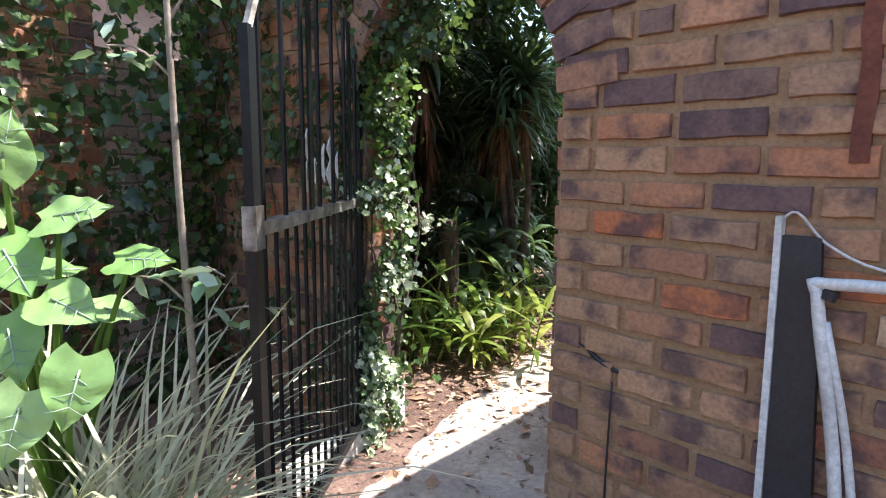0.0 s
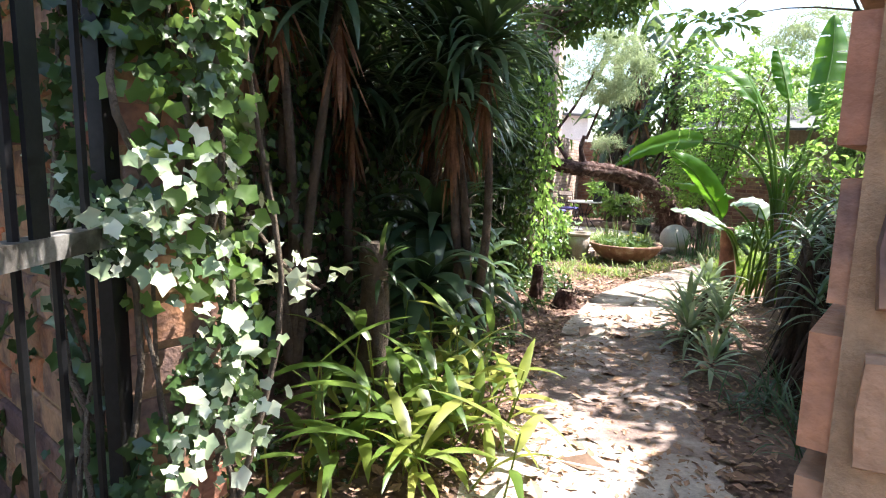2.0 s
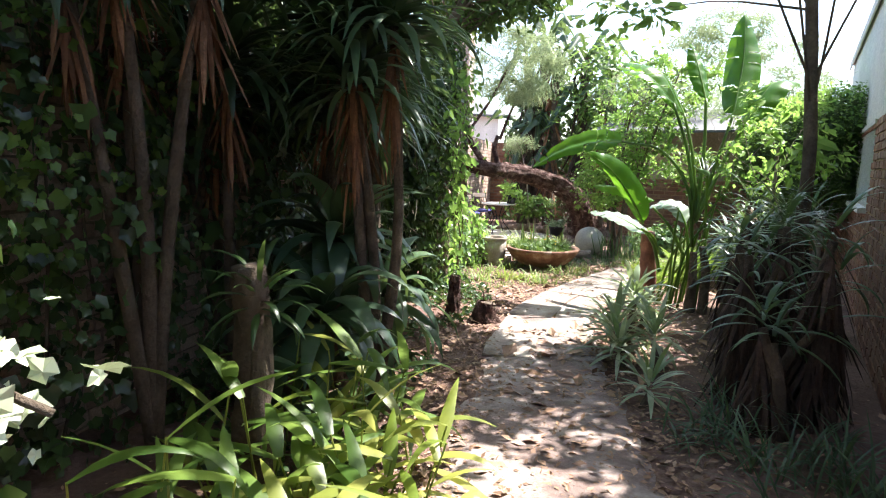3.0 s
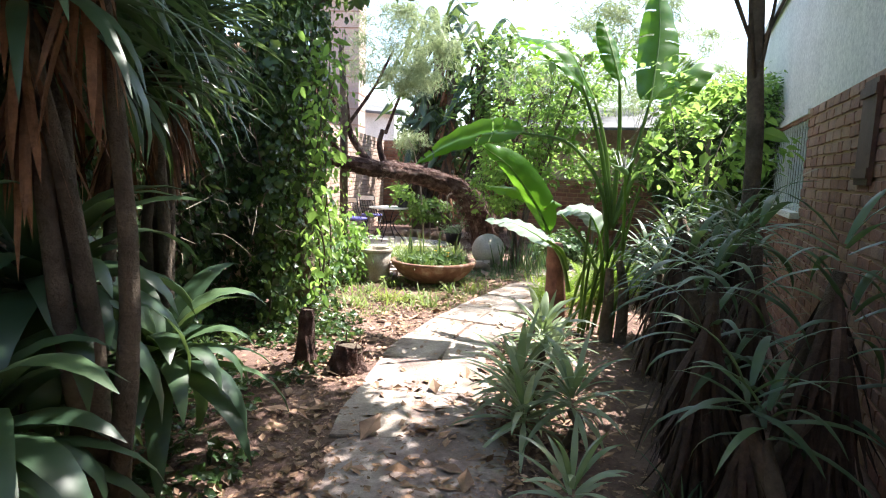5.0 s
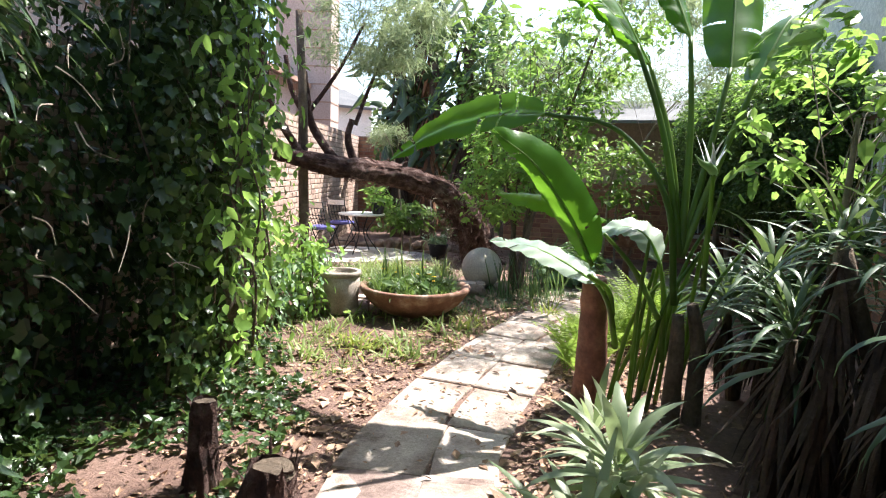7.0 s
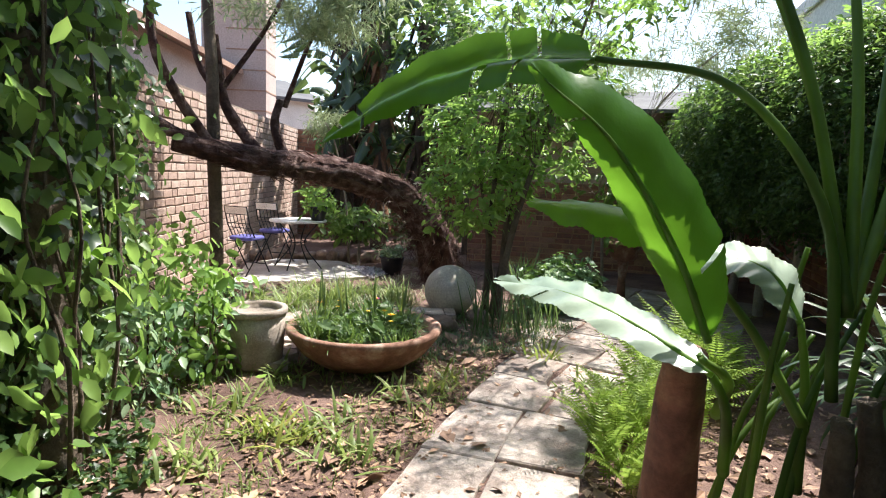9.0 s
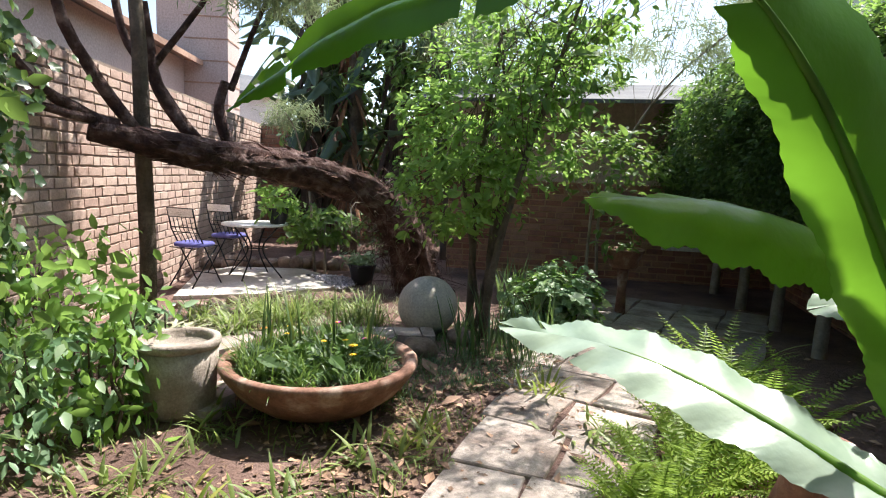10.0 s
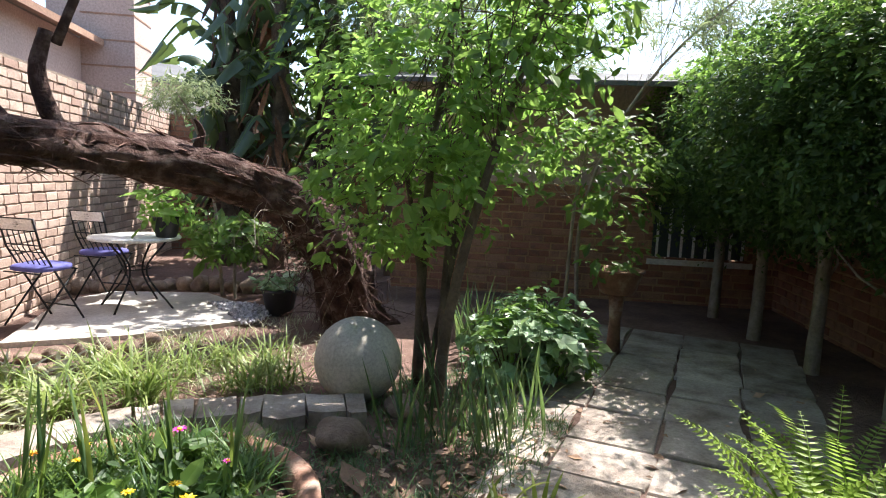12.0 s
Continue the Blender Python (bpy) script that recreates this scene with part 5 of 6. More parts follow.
def big_leaf(name, parent, mid, half_l, half_r, sag_l, sag_r, tears=0, seed=0, rows=64, label="", face=(0, 0, 1), material=M_BANANA):
    """A large banana-like blade: a midrib and two ribbed halves, torn at the edges."""
    r = np.random.default_rng(seed)
    pts = curve_pts(mid, rows + 1)
    d = unit(np.gradient(pts, axis=0))
    up = np.array(face, float)
    g = Geo()
    for sign, half, sag in ((-1, half_l, sag_l), (1, half_r, sag_r)):
        cuts = set(r.integers(rows // 6, rows - 4, tears).tolist())
        v, f = [], []
        shift = 0.0
        for i in range(rows + 1):
            q = i / rows
            s = unit(np.cross(d[i], up))
            n = np.cross(s, d[i])
            w = half * (math.sin(math.pi * min(1.0, 0.06 + 0.94 * q) ** 0.8) ** 0.6 if i < rows else 0.02)
            if i in cuts:
                shift = r.uniform(-0.25, 0.25)
            for k in range(5):
                e = k / 4
                ang = sag * e
                v.append(pts[i] + sign * s * w * e * math.cos(ang) - n * w * e * math.sin(ang) + d[i] * e * 0.05 + n * (0.0022 * (-1) ** i + 0.008 * math.sin(i * 0.55) + shift * 0.03) * e)
        for i in range(rows):
            for k in range(4):
                if i in cuts and k >= 1:
                    continue
                a = i * 5 + k
                f.append((a, a + 1, a + 6, a + 5) if sign > 0 else (a, a + 5, a + 6, a + 1))
        g.add(v, f)
    o = part(name, g, material, parent, label, True)
    m = Geo()
    tube(m, pts - np.array((0, 0, 0.006)), np.linspace(0.013, 0.003, len(pts)), 6)
    part("midrib", m, M_SHRUB, o, "", True)
    return o


def stalk(parent, pts, r0=0.022, r1=0.012):
    g = Geo()
    tube(g, curve_pts(pts, 18), np.linspace(r0, r1, 18), 8)
    return part("leaf_stalk", g, M_STRAP, parent, "", True)


def strelitzia():
    t = thing("banana_plant", label="giant bird-of-paradise with huge backlit paddle leaves", category="plant")
    g = Geo()
    tube(g, curve_pts([on_ground(4.32, 8.55, -0.1), (4.28, 8.5, 0.35), (4.2, 8.42, 0.72)], 10), np.linspace(0.115, 0.075, 10), 14, 0.06)
    part("trunk", g, M_PSEUDO, t, "peeling reddish brown trunk", True)
    for dx, dy, h in ((0, 0, 0.55), (0.12, -0.06, 0.62)):
        g = Geo()
        tube(g, curve_pts([on_ground(4.55 + dx, 8.05 + dy, -0.1), (4.56 + dx, 8.05 + dy, 0.3), (4.55 + dx * 0.6, 8.05 + dy * 0.6, h)], 10), np.linspace(0.06, 0.035, 10), 12, 0.08)
        part("trunk", g, M_BARK, t, "dark fibrous trunk", True)
    stalk(t, [(4.56, 8.1, 0.6), (4.48, 8.15, 1.24), (4.28, 8.4, 1.66), (3.97, 8.74, 1.76)])
    big_leaf("leaf", t, [(3.97, 8.74, 1.76), (3.75, 9.02, 1.76), (3.5, 9.33, 1.66), (3.27, 9.63, 1.46)], 0.15, 0.24, 0.9, -0.75, 4, 2)
    stalk(t, [(4.3, 8.35, 0.5), (4.12, 8.2, 0.7), (3.95, 8.18, 0.8)])
    big_leaf("leaf", t, [(3.97, 8.18, 0.86), (3.82, 8.2, 1.13), (3.6, 8.25, 1.42), (3.38, 8.3, 1.58)], 0.08, 0.18, 0.3, 0.35, 1, 3, face=(-0.6, -0.6, 0.5))
    stalk(t, [(4.3, 8.3, 0.3), (4.15, 8.22, 0.6), (4.02, 8.24, 0.79)])
    big_leaf("leaf", t, [(4.04, 8.2, 0.74), (3.96, 8.48, 0.85), (3.88, 8.72, 0.91), (3.78, 8.97, 0.91)], 0.11, 0.11, 0.1, 0.12, 1, 4, face=(-0.2, -0.43, 0.88), material=M_PALE_LEAF, label="leaf paled to show sky glare")
    stalk(t, [(4.6, 8.2, 0.2), (4.58, 8.2, 0.6), (4.54, 8.22, 0.85)])
    big_leaf("leaf", t, [(4.54, 8.22, 0.85), (4.5, 8.3, 1.0), (4.42, 8.4, 1.06), (4.3, 8.5, 1.02)], 0.12, 0.13, 0.1, 0.1, 0, 5, face=(-0.2, -0.43, 0.88), material=M_PALE_LEAF, label="leaf paled to show sky glare")
    stalk(t, [(4.5, 8.15, 0.5), (4.4, 8.3, 0.8), (4.2, 8.36, 1.02)])
    big_leaf("leaf", t, [(4.2, 8.36, 1.1), (3.98, 8.4, 1.2), (3.76, 8.44, 1.25), (3.54, 8.48, 1.255)], 0.14, 0.05, 0.95, 0.1, 0, 6)
    for i, (b, m, tip, w) in enumerate([((4.4, 8.42, 2.19), (4.2, 8.62, 2.5), (3.95, 8.85, 2.62), 0.15), ((5.1, 8.3, 2.1), (5.4, 8.58, 2.75), (5.55, 8.8, 3.3), 0.22), ((4.72, 8.3, 2.25), (4.75, 8.5, 2.6), (4.78, 8.7, 2.9), 0.12), ((5.1, 8.1, 2.0), (5.5, 8.2, 2.45), (5.9, 8.3, 2.5), 0.22), ((4.6, 8.5, 2.1), (4.45, 8.8, 2.6), (4.2, 9.2, 2.75), 0.22)]):
        stalk(t, [(4.56, 8.08, 0.9), (np.array((4.56, 8.08, 0.9)) + np.array(b)) / 2 + np.array((0.03, 0, 0.1)), b], 0.024, 0.014)
        big_leaf("leaf", t, [b, m, tip], w, w, 0.4, 0.5, 4, 10 + i)
    for i, (x, y, h) in enumerate([(4.42, 8.28, 1.0), (4.5, 8.35, 0.8), (4.62, 8.4, 1.1), (4.7, 8.15, 1.3), (4.68, 8.3, 0.9), (4.78, 8.5, 0.7), (4.36, 8.4, 0.7), (4.4, 8.2, 0.9), (4.52, 8.22, 1.2), (4.57, 8.45, 0.6), (4.6, 8.1, 1.0), (4.46, 8.5, 0.5)]):
        stalk(t, [on_ground(x, y), (x + 0.02 * i, y - 0.03, h * 0.6), (x + 0.05 * i, y - 0.08, h)], 0.016, 0.01)


strelitzia()


def bird_flower():
    """A crane-like flower head: a dark beak and pale upright sepals."""
    t = thing("strelitzia_flower", (4.42, 7.78, 1.44), label="white and dark beaked flower of the giant bird-of-paradise", category="flower")
    g = Geo()
    tube(g, curve_pts([(0.1, 0.08, -0.7), (0.06, 0.05, -0.3), (0, 0, -0.01)], 8), np.linspace(0.016, 0.012, 8), 7)
    part("stem", g, M_STRAP, t, "", True)
    g = Geo()
    tube(g, curve_pts([(0.03, 0.02, -0.03), (-0.05, -0.02, 0.0), (-0.15, -0.05, 0.02), (-0.24, -0.08, 0.06)], 8), [0.02, 0.026, 0.025, 0.022, 0.017, 0.012, 0.006, 0.002], 8)
    part("beak", g, M_GLAUC, t, "grey-green pointed bract", True)
    for k in range(9):
        g = Geo()
        straps(g, (-0.02 * (k % 4), -0.008 * (k % 3), 0.01), k * 0.75, 0.9 + 0.12 * (k % 5), 0.13 + 0.02 * (k % 4), 0.02, 0.15, 5, 0.3, 0.7)
        part("sepal", g, M_WHITE, t, "white pointed sepal", True)


bird_flower()


def fern(at, n, length, label):
    """Arching fronds with paired leaflets."""
    t = thing("fern", label=label, category="fern")
    r = np.random.default_rng(int(at[0] * 100))
    for k in range(n):
        a, e, L = r.uniform(0, 6.28), r.uniform(0.95, 1.5), length * r.uniform(0.7, 1.15)
        s = np.linspace(0, 1, 26)
        el = e - 1.0 * s ** 1.6
        dd = np.stack([np.cos(el) * math.cos(a), np.cos(el) * math.sin(a), np.sin(el)], axis=1)
        p = np.cumsum(dd, axis=0) * L / 26 + np.array(at) + np.array((*r.normal(size=2) * 0.08, 0))
        g = Geo()
        tube(g, p, np.linspace(0.003, 0.001, 26), 4)
        side = np.array((-math.sin(a), math.cos(a), 0.0))
        q = p[2:]
        w = 0.055 * np.sin(np.pi * np.clip(s[2:], 0.05, 0.98)) ** 0.6
        for sg in (-1, 1):
            y = unit(sg * side + dd[2:] * 0.35)
            z = unit(np.cross(np.broadcast_to(sg * side, y.shape), dd[2:]) * sg * -1 + rng.normal(size=y.shape) * 0.2)
            x = np.cross(y, z)
            g.many([(0, 0, 0), (-0.16, 0.3, 0), (0, 1, -0.1), (0.16, 0.3, 0)], [(0, 3, 2, 1)], np.stack([x, y, z], axis=2) * w[:, None, None], q)
        part("frond", g, M_FROND, t)
    return t


for x, y, n, l in ((4.75, 9.15, 26, 0.5), (4.95, 9.35, 26, 0.5), (5.25, 9.3, 26, 0.55), (5.6, 9.6, 24, 0.6), (4.55, 8.95, 18, 0.4), (5.6, 9.55, 34, 0.6), (5.9, 9.75, 40, 0.65), (6.2, 9.9, 36, 0.65), (5.95, 9.4, 24, 0.6)):
    fern(on_ground(x, y), n, l, "bright green sword fern beside the slabs")

# ---- the sunny end ----
def bowl():
    t = thing("bowl_planter", on_ground(4.1, 11.14), 20, label="wide terracotta bowl planted with flowers", category="planter")
    g = Geo()
    lathe(g, [(0.25, 0.0), (0.36, 0.04), (0.48, 0.13), (0.56, 0.235), (0.583, 0.275), (0.58, 0.297), (0.565, 0.307), (0.525, 0.302), (0.505, 0.285), (0.495, 0.22), (0.0, 0.21)], 64, jit=0.004)
    part("bowl", g, M_TERRA, t, "", True)
    s = Geo()
    lathe(s, [(0.495, 0.225), (0.3, 0.25), (0.0, 0.26)], 24)
    part("potting_soil", s, M_SOIL, t, "", True)


bowl()
BC = np.array(on_ground(4.1, 11.14, 0.235))
for k in range(26):
    a, q = k * 2.4, 0.43 * math.sqrt((k + 0.5) / 26)
    at = BC + np.array((q * math.cos(a), q * math.sin(a), 0))
    tuft("flower_tuft", at, 60, 0.19, 0.01, M_STRAP if k % 3 else M_IRIS, "low green flower foliage in the bowl", spread=0.05, elev=(0.4, 1.4), droop=(0.2, 1.2), group="bowl planting")
for k in range(16):
    a = 0.2 + k * 0.2
    at = BC + np.array((0.4 * math.cos(a), 0.4 * math.sin(a), 0))
    tuft("flower_tuft", at, 60, 0.25, 0.008, M_STRAP if k % 2 else M_IRIS, "feathery green flower foliage at the bowl's edge", spread=0.05, elev=(0.5, 1.45), droop=(0.2, 1.0), group="bowl planting")
for k in range(15):
    a = k * 0.9
    q = 0.1 + 0.28 * ((k * 0.61) % 1)
    t = thing("flower_plant", tuple(BC + np.array((q * math.cos(a), q * math.sin(a), 0.0))), label="leafy green bedding plant in the bowl", category="plant", group="bowl planting")
    g = Geo()
    p, out, _ = clumped((0, 0, 0.07), (0.09, 0.09, 0.07), 60, 8, 0.3)
    leaves(g, p, 0.06, OVAL, 0.9, out)
    tagged(part("foliage", g, M_HEDGE if k % 2 else M_LEAF, t), kind="stuff")
for k in range(6):
    at = BC + np.array((-0.3 + 0.11 * k + rng.uniform(-0.06, 0.06), rng.uniform(0.0, 0.3), 0))
    t = thing("gladiolus", tuple(at), k * 50, label="upright pointed gladiolus blades in the bowl", category="plant", group="bowl planting")
    for j in range(5):
        g = Geo()
        straps(g, np.array(((j - 2) * 0.012, 0, 0)), 0.3 * j, 1.35 + 0.05 * j, 0.28 + 0.07 * ((j + k) % 4), 0.016, 0.2, 6, 0.2, 0.5)
        part("blade", g, M_IRIS if j else M_STRAP_YEL, t, "", True)


def flower(at, r, material, label):
    t = thing("flower", at, label=label, category="flower", group="bowl flowers")
    g = Geo()
    n = 9
    for i in range(n):
        a = i * 6.283 / n
        c, s = math.cos(a), math.sin(a)
        g.add([(0, 0, 0), (r * 0.6 * math.cos(a - 0.3), r * 0.6 * math.sin(a - 0.3), r * 0.25), (r * c, r * s, r * 0.2), (r * 0.6 * math.cos(a + 0.3), r * 0.6 * math.sin(a + 0.3), r * 0.25)], [(0, 1, 2, 3)])
    part("petals", g, material, t)
    g = Geo()
    lathe(g, [(r * 0.3, 0.0), (r * 0.3, r * 0.3), (r * 0.1, r * 0.4)], 8)
    part("flower_centre", g, M_YELLOW, t)
    g = Geo()
    tube(g, [(0, 0, -0.15), (0, 0, 0)], 0.003, 5)
    part("stem", g, M_STRAP, t)


FR = np.random.default_rng(77)
for k in range(10):
    a, q = FR.uniform(0, 6.28), 0.42 * math.sqrt(FR.uniform(0.03, 1))
    flower(tuple(BC + np.array((q * math.cos(a), q * math.sin(a), FR.uniform(0.13, 0.22)))), FR.uniform(0.02, 0.031), (M_YELLOW, M_YELLOW, M_ORANGE, M_PINK)[k % 4], ("small yellow flower", "small yellow flower", "small orange flower", "small magenta flower")[k % 4] + " standing in the terracotta bowl")


def pot():
    t = thing("stone_pot", on_ground(3.36, 11.42), label="empty weathered stone pot on the soil", category="pot")
    g = Geo()
    lathe(g, [(0.17, 0.0), (0.19, 0.03), (0.2, 0.2), (0.214, 0.385), (0.18, 0.385), (0.165, 0.12), (0.0, 0.11)], 36, jit=0.012)
    part("body", g, M_CONCRETE, t, "", True)
    g = Geo()
    lathe(g, [(0.178, 0.386), (0.214, 0.386), (0.226, 0.4), (0.226, 0.425), (0.218, 0.437), (0.19, 0.437), (0.178, 0.425), (0.176, 0.39)], 36, jit=0.01)
    part("rim", g, M_CONCRETE, t, "", True)
    g = Geo()
    lathe(g, [(0.166, 0.15), (0.1, 0.165), (0.0, 0.17)], 24, jit=0.03)
    part("potting_soil", g, M_SOIL, t, "dry soil", True)


pot()
me = bpy.data.meshes.new("stone_ball")
bm = bmesh.new()
bmesh.ops.create_uvsphere(bm, u_segments=40, v_segments=24, radius=0.27)
bm.to_mesh(me)
bm.free()
me.polygons.foreach_set("use_smooth", [True] * len(me.polygons))
o = tagged(part("stone_ball", me, M_BALL), label="large smooth grey stone ball among the plants", category="ornament")
o.location = (5.56, 12.33, 0.1)


def rock(at, s, material=M_ROCK, name="rock", label="rounded brown garden rock"):
    b = bmesh.new()
    bmesh.ops.create_icosphere(b, subdivisions=3, radius=1)
    r = rng.uniform(0, 50)
    for v in b.verts:
        v.co *= 1 + 0.28 * noise.noise(v.co * 1.1 + Vector((r, 0, 0))) + 0.08 * noise.noise(v.co * 3 + Vector((0, r, 0)))
        v.co.x, v.co.y, v.co.z = v.co.x * s[0], v.co.y * s[1], v.co.z * s[2]
    me = bpy.data.meshes.new(name)
    b.to_mesh(me)
    b.free()
    me.polygons.foreach_set("use_smooth", [True] * len(me.polygons))
    o = tagged(part(name, me, material), label=label, category="rock", group="garden rocks")
    o.matrix_basis = pose(at[0], at[1], at[2] + s[2] * 0.5, 0, 0, rng.uniform(0, 360))
    return o


rock(on_ground(5.15, 11.75), (0.17, 0.13, 0.09))
rock(on_ground(4.75, 12.0), (0.13, 0.1, 0.06))
rock(on_ground(5.65, 11.9), (0.14, 0.1, 0.08))
for k in range(16):
    s = k / 15
    rock(on_ground(4.45 + 2.2 * s, 16.55 - 1.3 * s * s + rng.uniform(-0.06, 0.06)), (rng.uniform(0.09, 0.15), rng.uniform(0.08, 0.12), rng.uniform(0.07, 0.12)))
for k in range(7):
    rock(on_ground(3.75 + 0.16 * k, 14.1 + rng.uniform(-0.08, 0.08)), (rng.uniform(0.05, 0.1), 0.06, rng.uniform(0.04, 0.07)))

# edging stones of the raised bed
EDGE = curve_pts([(3.3, 12.3), (3.8, 12.42), (4.2, 12.47), (4.6, 12.4), (5.0, 12.25), (5.45, 12.02)], 61)
EDGE_SIDE = unit(np.gradient(EDGE, axis=0))[:, ::-1] * np.array((-1, 1))
EDGE_CUTS = [0, 6, 10, 16, 20, 27, 31, 36, 42, 46, 52, 57, 60]
for k0, k1 in zip(EDGE_CUTS[:-1], EDGE_CUTS[1:]):
    w = rng.uniform(0.12, 0.17)
    d = (EDGE[k1] - EDGE[k0]) * rng.uniform(0.01, 0.03)
    km = (k0 + k1) // 2
    cs = [EDGE[k0] + d - EDGE_SIDE[k0] * w, EDGE[km] - EDGE_SIDE[km] * (w + 0.02), EDGE[k1] - d - EDGE_SIDE[k1] * w, EDGE[k1] - d + EDGE_SIDE[k1] * w, EDGE[km] + EDGE_SIDE[km] * (w - 0.02), EDGE[k0] + d + EDGE_SIDE[k0] * w]
    smooth_patch("edging_stone", M_SLAB, [tuple(c + rng.uniform(-0.02, 0.02, 2)) for c in cs], ground_z(*EDGE[km]) + 0.085 + rng.uniform(-0.014, 0.014), 0.16, label="flat pale sandstone edging stone", category="stone", group="bed edging")

for k in range(7):
    q = np.array((3.93, 12.1)) + (np.array((3.5, 11.25)) - np.array((3.93, 12.1))) * k / 6 + rng.uniform(-0.03, 0.03, 2)
    c = [q + np.array((math.cos(a), math.sin(a))) * rng.uniform(0.07, 0.1) for a in np.arange(6) * math.pi / 3 + 0.3]
    smooth_patch("edging_stone", M_SLAB, [tuple(p) for p in c], ground_z(*q) + rng.uniform(0.05, 0.09), 0.12, label="small pale sandstone block edging the bed", category="stone", group="bed edging")

# patio
smooth_patch("patio_floor", M_PATIO, [(3.75, 14.55), (4.6, 14.35), (5.55, 14.4), (5.75, 15.0), (5.6, 15.8), (4.75, 16.3), (4.25, 16.0)], -0.1, 0.08, label="pale cement patio floor", category="floor", kind="structure")
g = Geo()
n = 1500
a = rng.uniform(-1.2, 1.4, n)
p = np.stack([5.45 + np.cos(a) * rng.uniform(0.05, 0.45, n), 14.75 + np.sin(a) * rng.uniform(0.1, 0.55, n), rng.uniform(-0.1, -0.08, n)], axis=1)
sc = rng.uniform(0.01, 0.024, n)
q = np.linalg.qr(rng.normal(size=(n, 3, 3)))[0] * sc[:, None, None]
g.many([(1, 0, 0), (-1, 0, 0), (0, 0.8, 0), (0, -0.8, 0), (0, 0, 0.6), (0, 0, -0.6)], [(0, 2, 4), (2, 1, 4), (1, 3, 4), (3, 0, 4), (2, 0, 5), (1, 2, 5), (3, 1, 5), (0, 3, 5)], q, p)
tagged(part("gravel", g, M_PEBBLE), label="white and slate-blue pebbles at the patio edge", category="gravel", kind="stuff")


def bistro_chair(at, turn):
    t = thing("bistro_chair", at, turn, label="black folding bistro chair with blue cushion and white back tile", category="chair", group="patio chairs")

    def rod(name, pts, r=0.009, m=M_IRON):
        g = Geo()
        tube(g, pts, r, 7)
        return part(name, g, m, t, "", True)

    for x in (-0.18, 0.18):
        rod("back_leg", [(x, 0.25, 0.0), (x, 0.0, 0.42), (x, -0.14, 0.66), (x, -0.2, 0.9)])
        rod("front_leg", [(x * 0.9, -0.2, 0.0), (x * 0.9, 0.02, 0.25), (x * 0.9, 0.2, 0.44)])
    for z, y in ((0.12, 0.18), (0.45, -0.17), (0.45, 0.2)):
        rod("cross_bar", [(-0.18, y, z), (0.18, y, z)], 0.007)
    for i in range(5):
        x = -0.12 + 0.06 * i
        rod("back_slat", [(x, -0.045, 0.5), (x, -0.14, 0.66), (x, -0.178, 0.8)], 0.005)
    for z, y in ((0.5, -0.045), (0.62, -0.115), (0.68, -0.145), (0.8, -0.178), (0.9, -0.2)):
        rod("back_bar", [(-0.18, y, z), (0.18, y, z)], 0.006)
    g = Geo()
    g.add([(x, y, z) for dy in (0.006, -0.006) for x, y, z in ((-0.17, -0.18 + dy, 0.805), (0.17, -0.18 + dy, 0.805), (0.17, -0.2 + dy, 0.895), (-0.17, -0.2 + dy, 0.895))], [(0, 1, 2, 3), (7, 6, 5, 4), (0, 4, 5, 1), (1, 5, 6, 2), (2, 6, 7, 3), (3, 7, 4, 0)])
    tile = part("back_tile", g, M_WHITE, t, "white tile with a dark rosette")
    g = Geo()
    for i in range(6):
        a = i * math.pi / 3
        c, s = math.cos(a) * 0.022, math.sin(a) * 0.022
        for dy in (0.012, -0.012):
            z = 0.85 + s
            lathe(g, [(0.009, 0), (0.006, 0.002)], 6, (c, -0.19 + dy * 0.9, z - 0.001))
    part("rosette", g, M_IRON, tile)
    g = Geo()
    b = []
    for z, k in ((0.455, 0.9), (0.465, 1.0), (0.49, 1.0), (0.505, 0.88)):
        for i in range(20):
            a = i * 2 * math.pi / 20
            c, s = math.cos(a), math.sin(a)
            e = (abs(c) ** 4 + abs(s) ** 4) ** -0.25
            b.append((c * e * 0.19 * k, 0.02 + s * e * 0.19 * k, z))
    g.add(b, [(j * 20 + i, j * 20 + (i + 1) % 20, j * 20 + 20 + (i + 1) % 20, j * 20 + 20 + i) for j in range(3) for i in range(20)] + [tuple(range(20))[::-1], tuple(range(60, 80))])
    part("cushion", g, M_CUSHION, t, "blue seat cushion", True)
    return t


bistro_chair((4.05, 15.12, -0.1), -52)
bistro_chair((4.62, 15.95, -0.1), -48)


def bistro_table(at):
    t = thing("bistro_table", at, 15, label="round pale-topped bistro table on black iron legs", category="table")
    g = Geo()
    lathe(g, [(0.38, 0.66), (0.4, 0.665), (0.405, 0.68), (0.4, 0.69), (0.0, 0.69)], 40)
    part("tabletop", g, M_TABLE, t, "", True)
    for i in range(4):
        a = i * math.pi / 2 + 0.6
        g = Geo()
        tube(g, curve_pts([(0.3 * math.cos(a), 0.3 * math.sin(a), 0.65), (0.1 * math.cos(a), 0.1 * math.sin(a), 0.35), (0.36 * math.cos(a), 0.36 * math.sin(a), 0.0)], 12), 0.01, 7)
        part("leg", g, M_IRON, t, "", True)
    g = Geo()
    tube(g, [(0.13 * math.cos(q), 0.13 * math.sin(q), 0.38) for q in np.linspace(0, 6.283, 18)], 0.007, 6)
    part("brace_ring", g, M_IRON, t, "", True)


bistro_table((4.83, 15.4, -0.1))


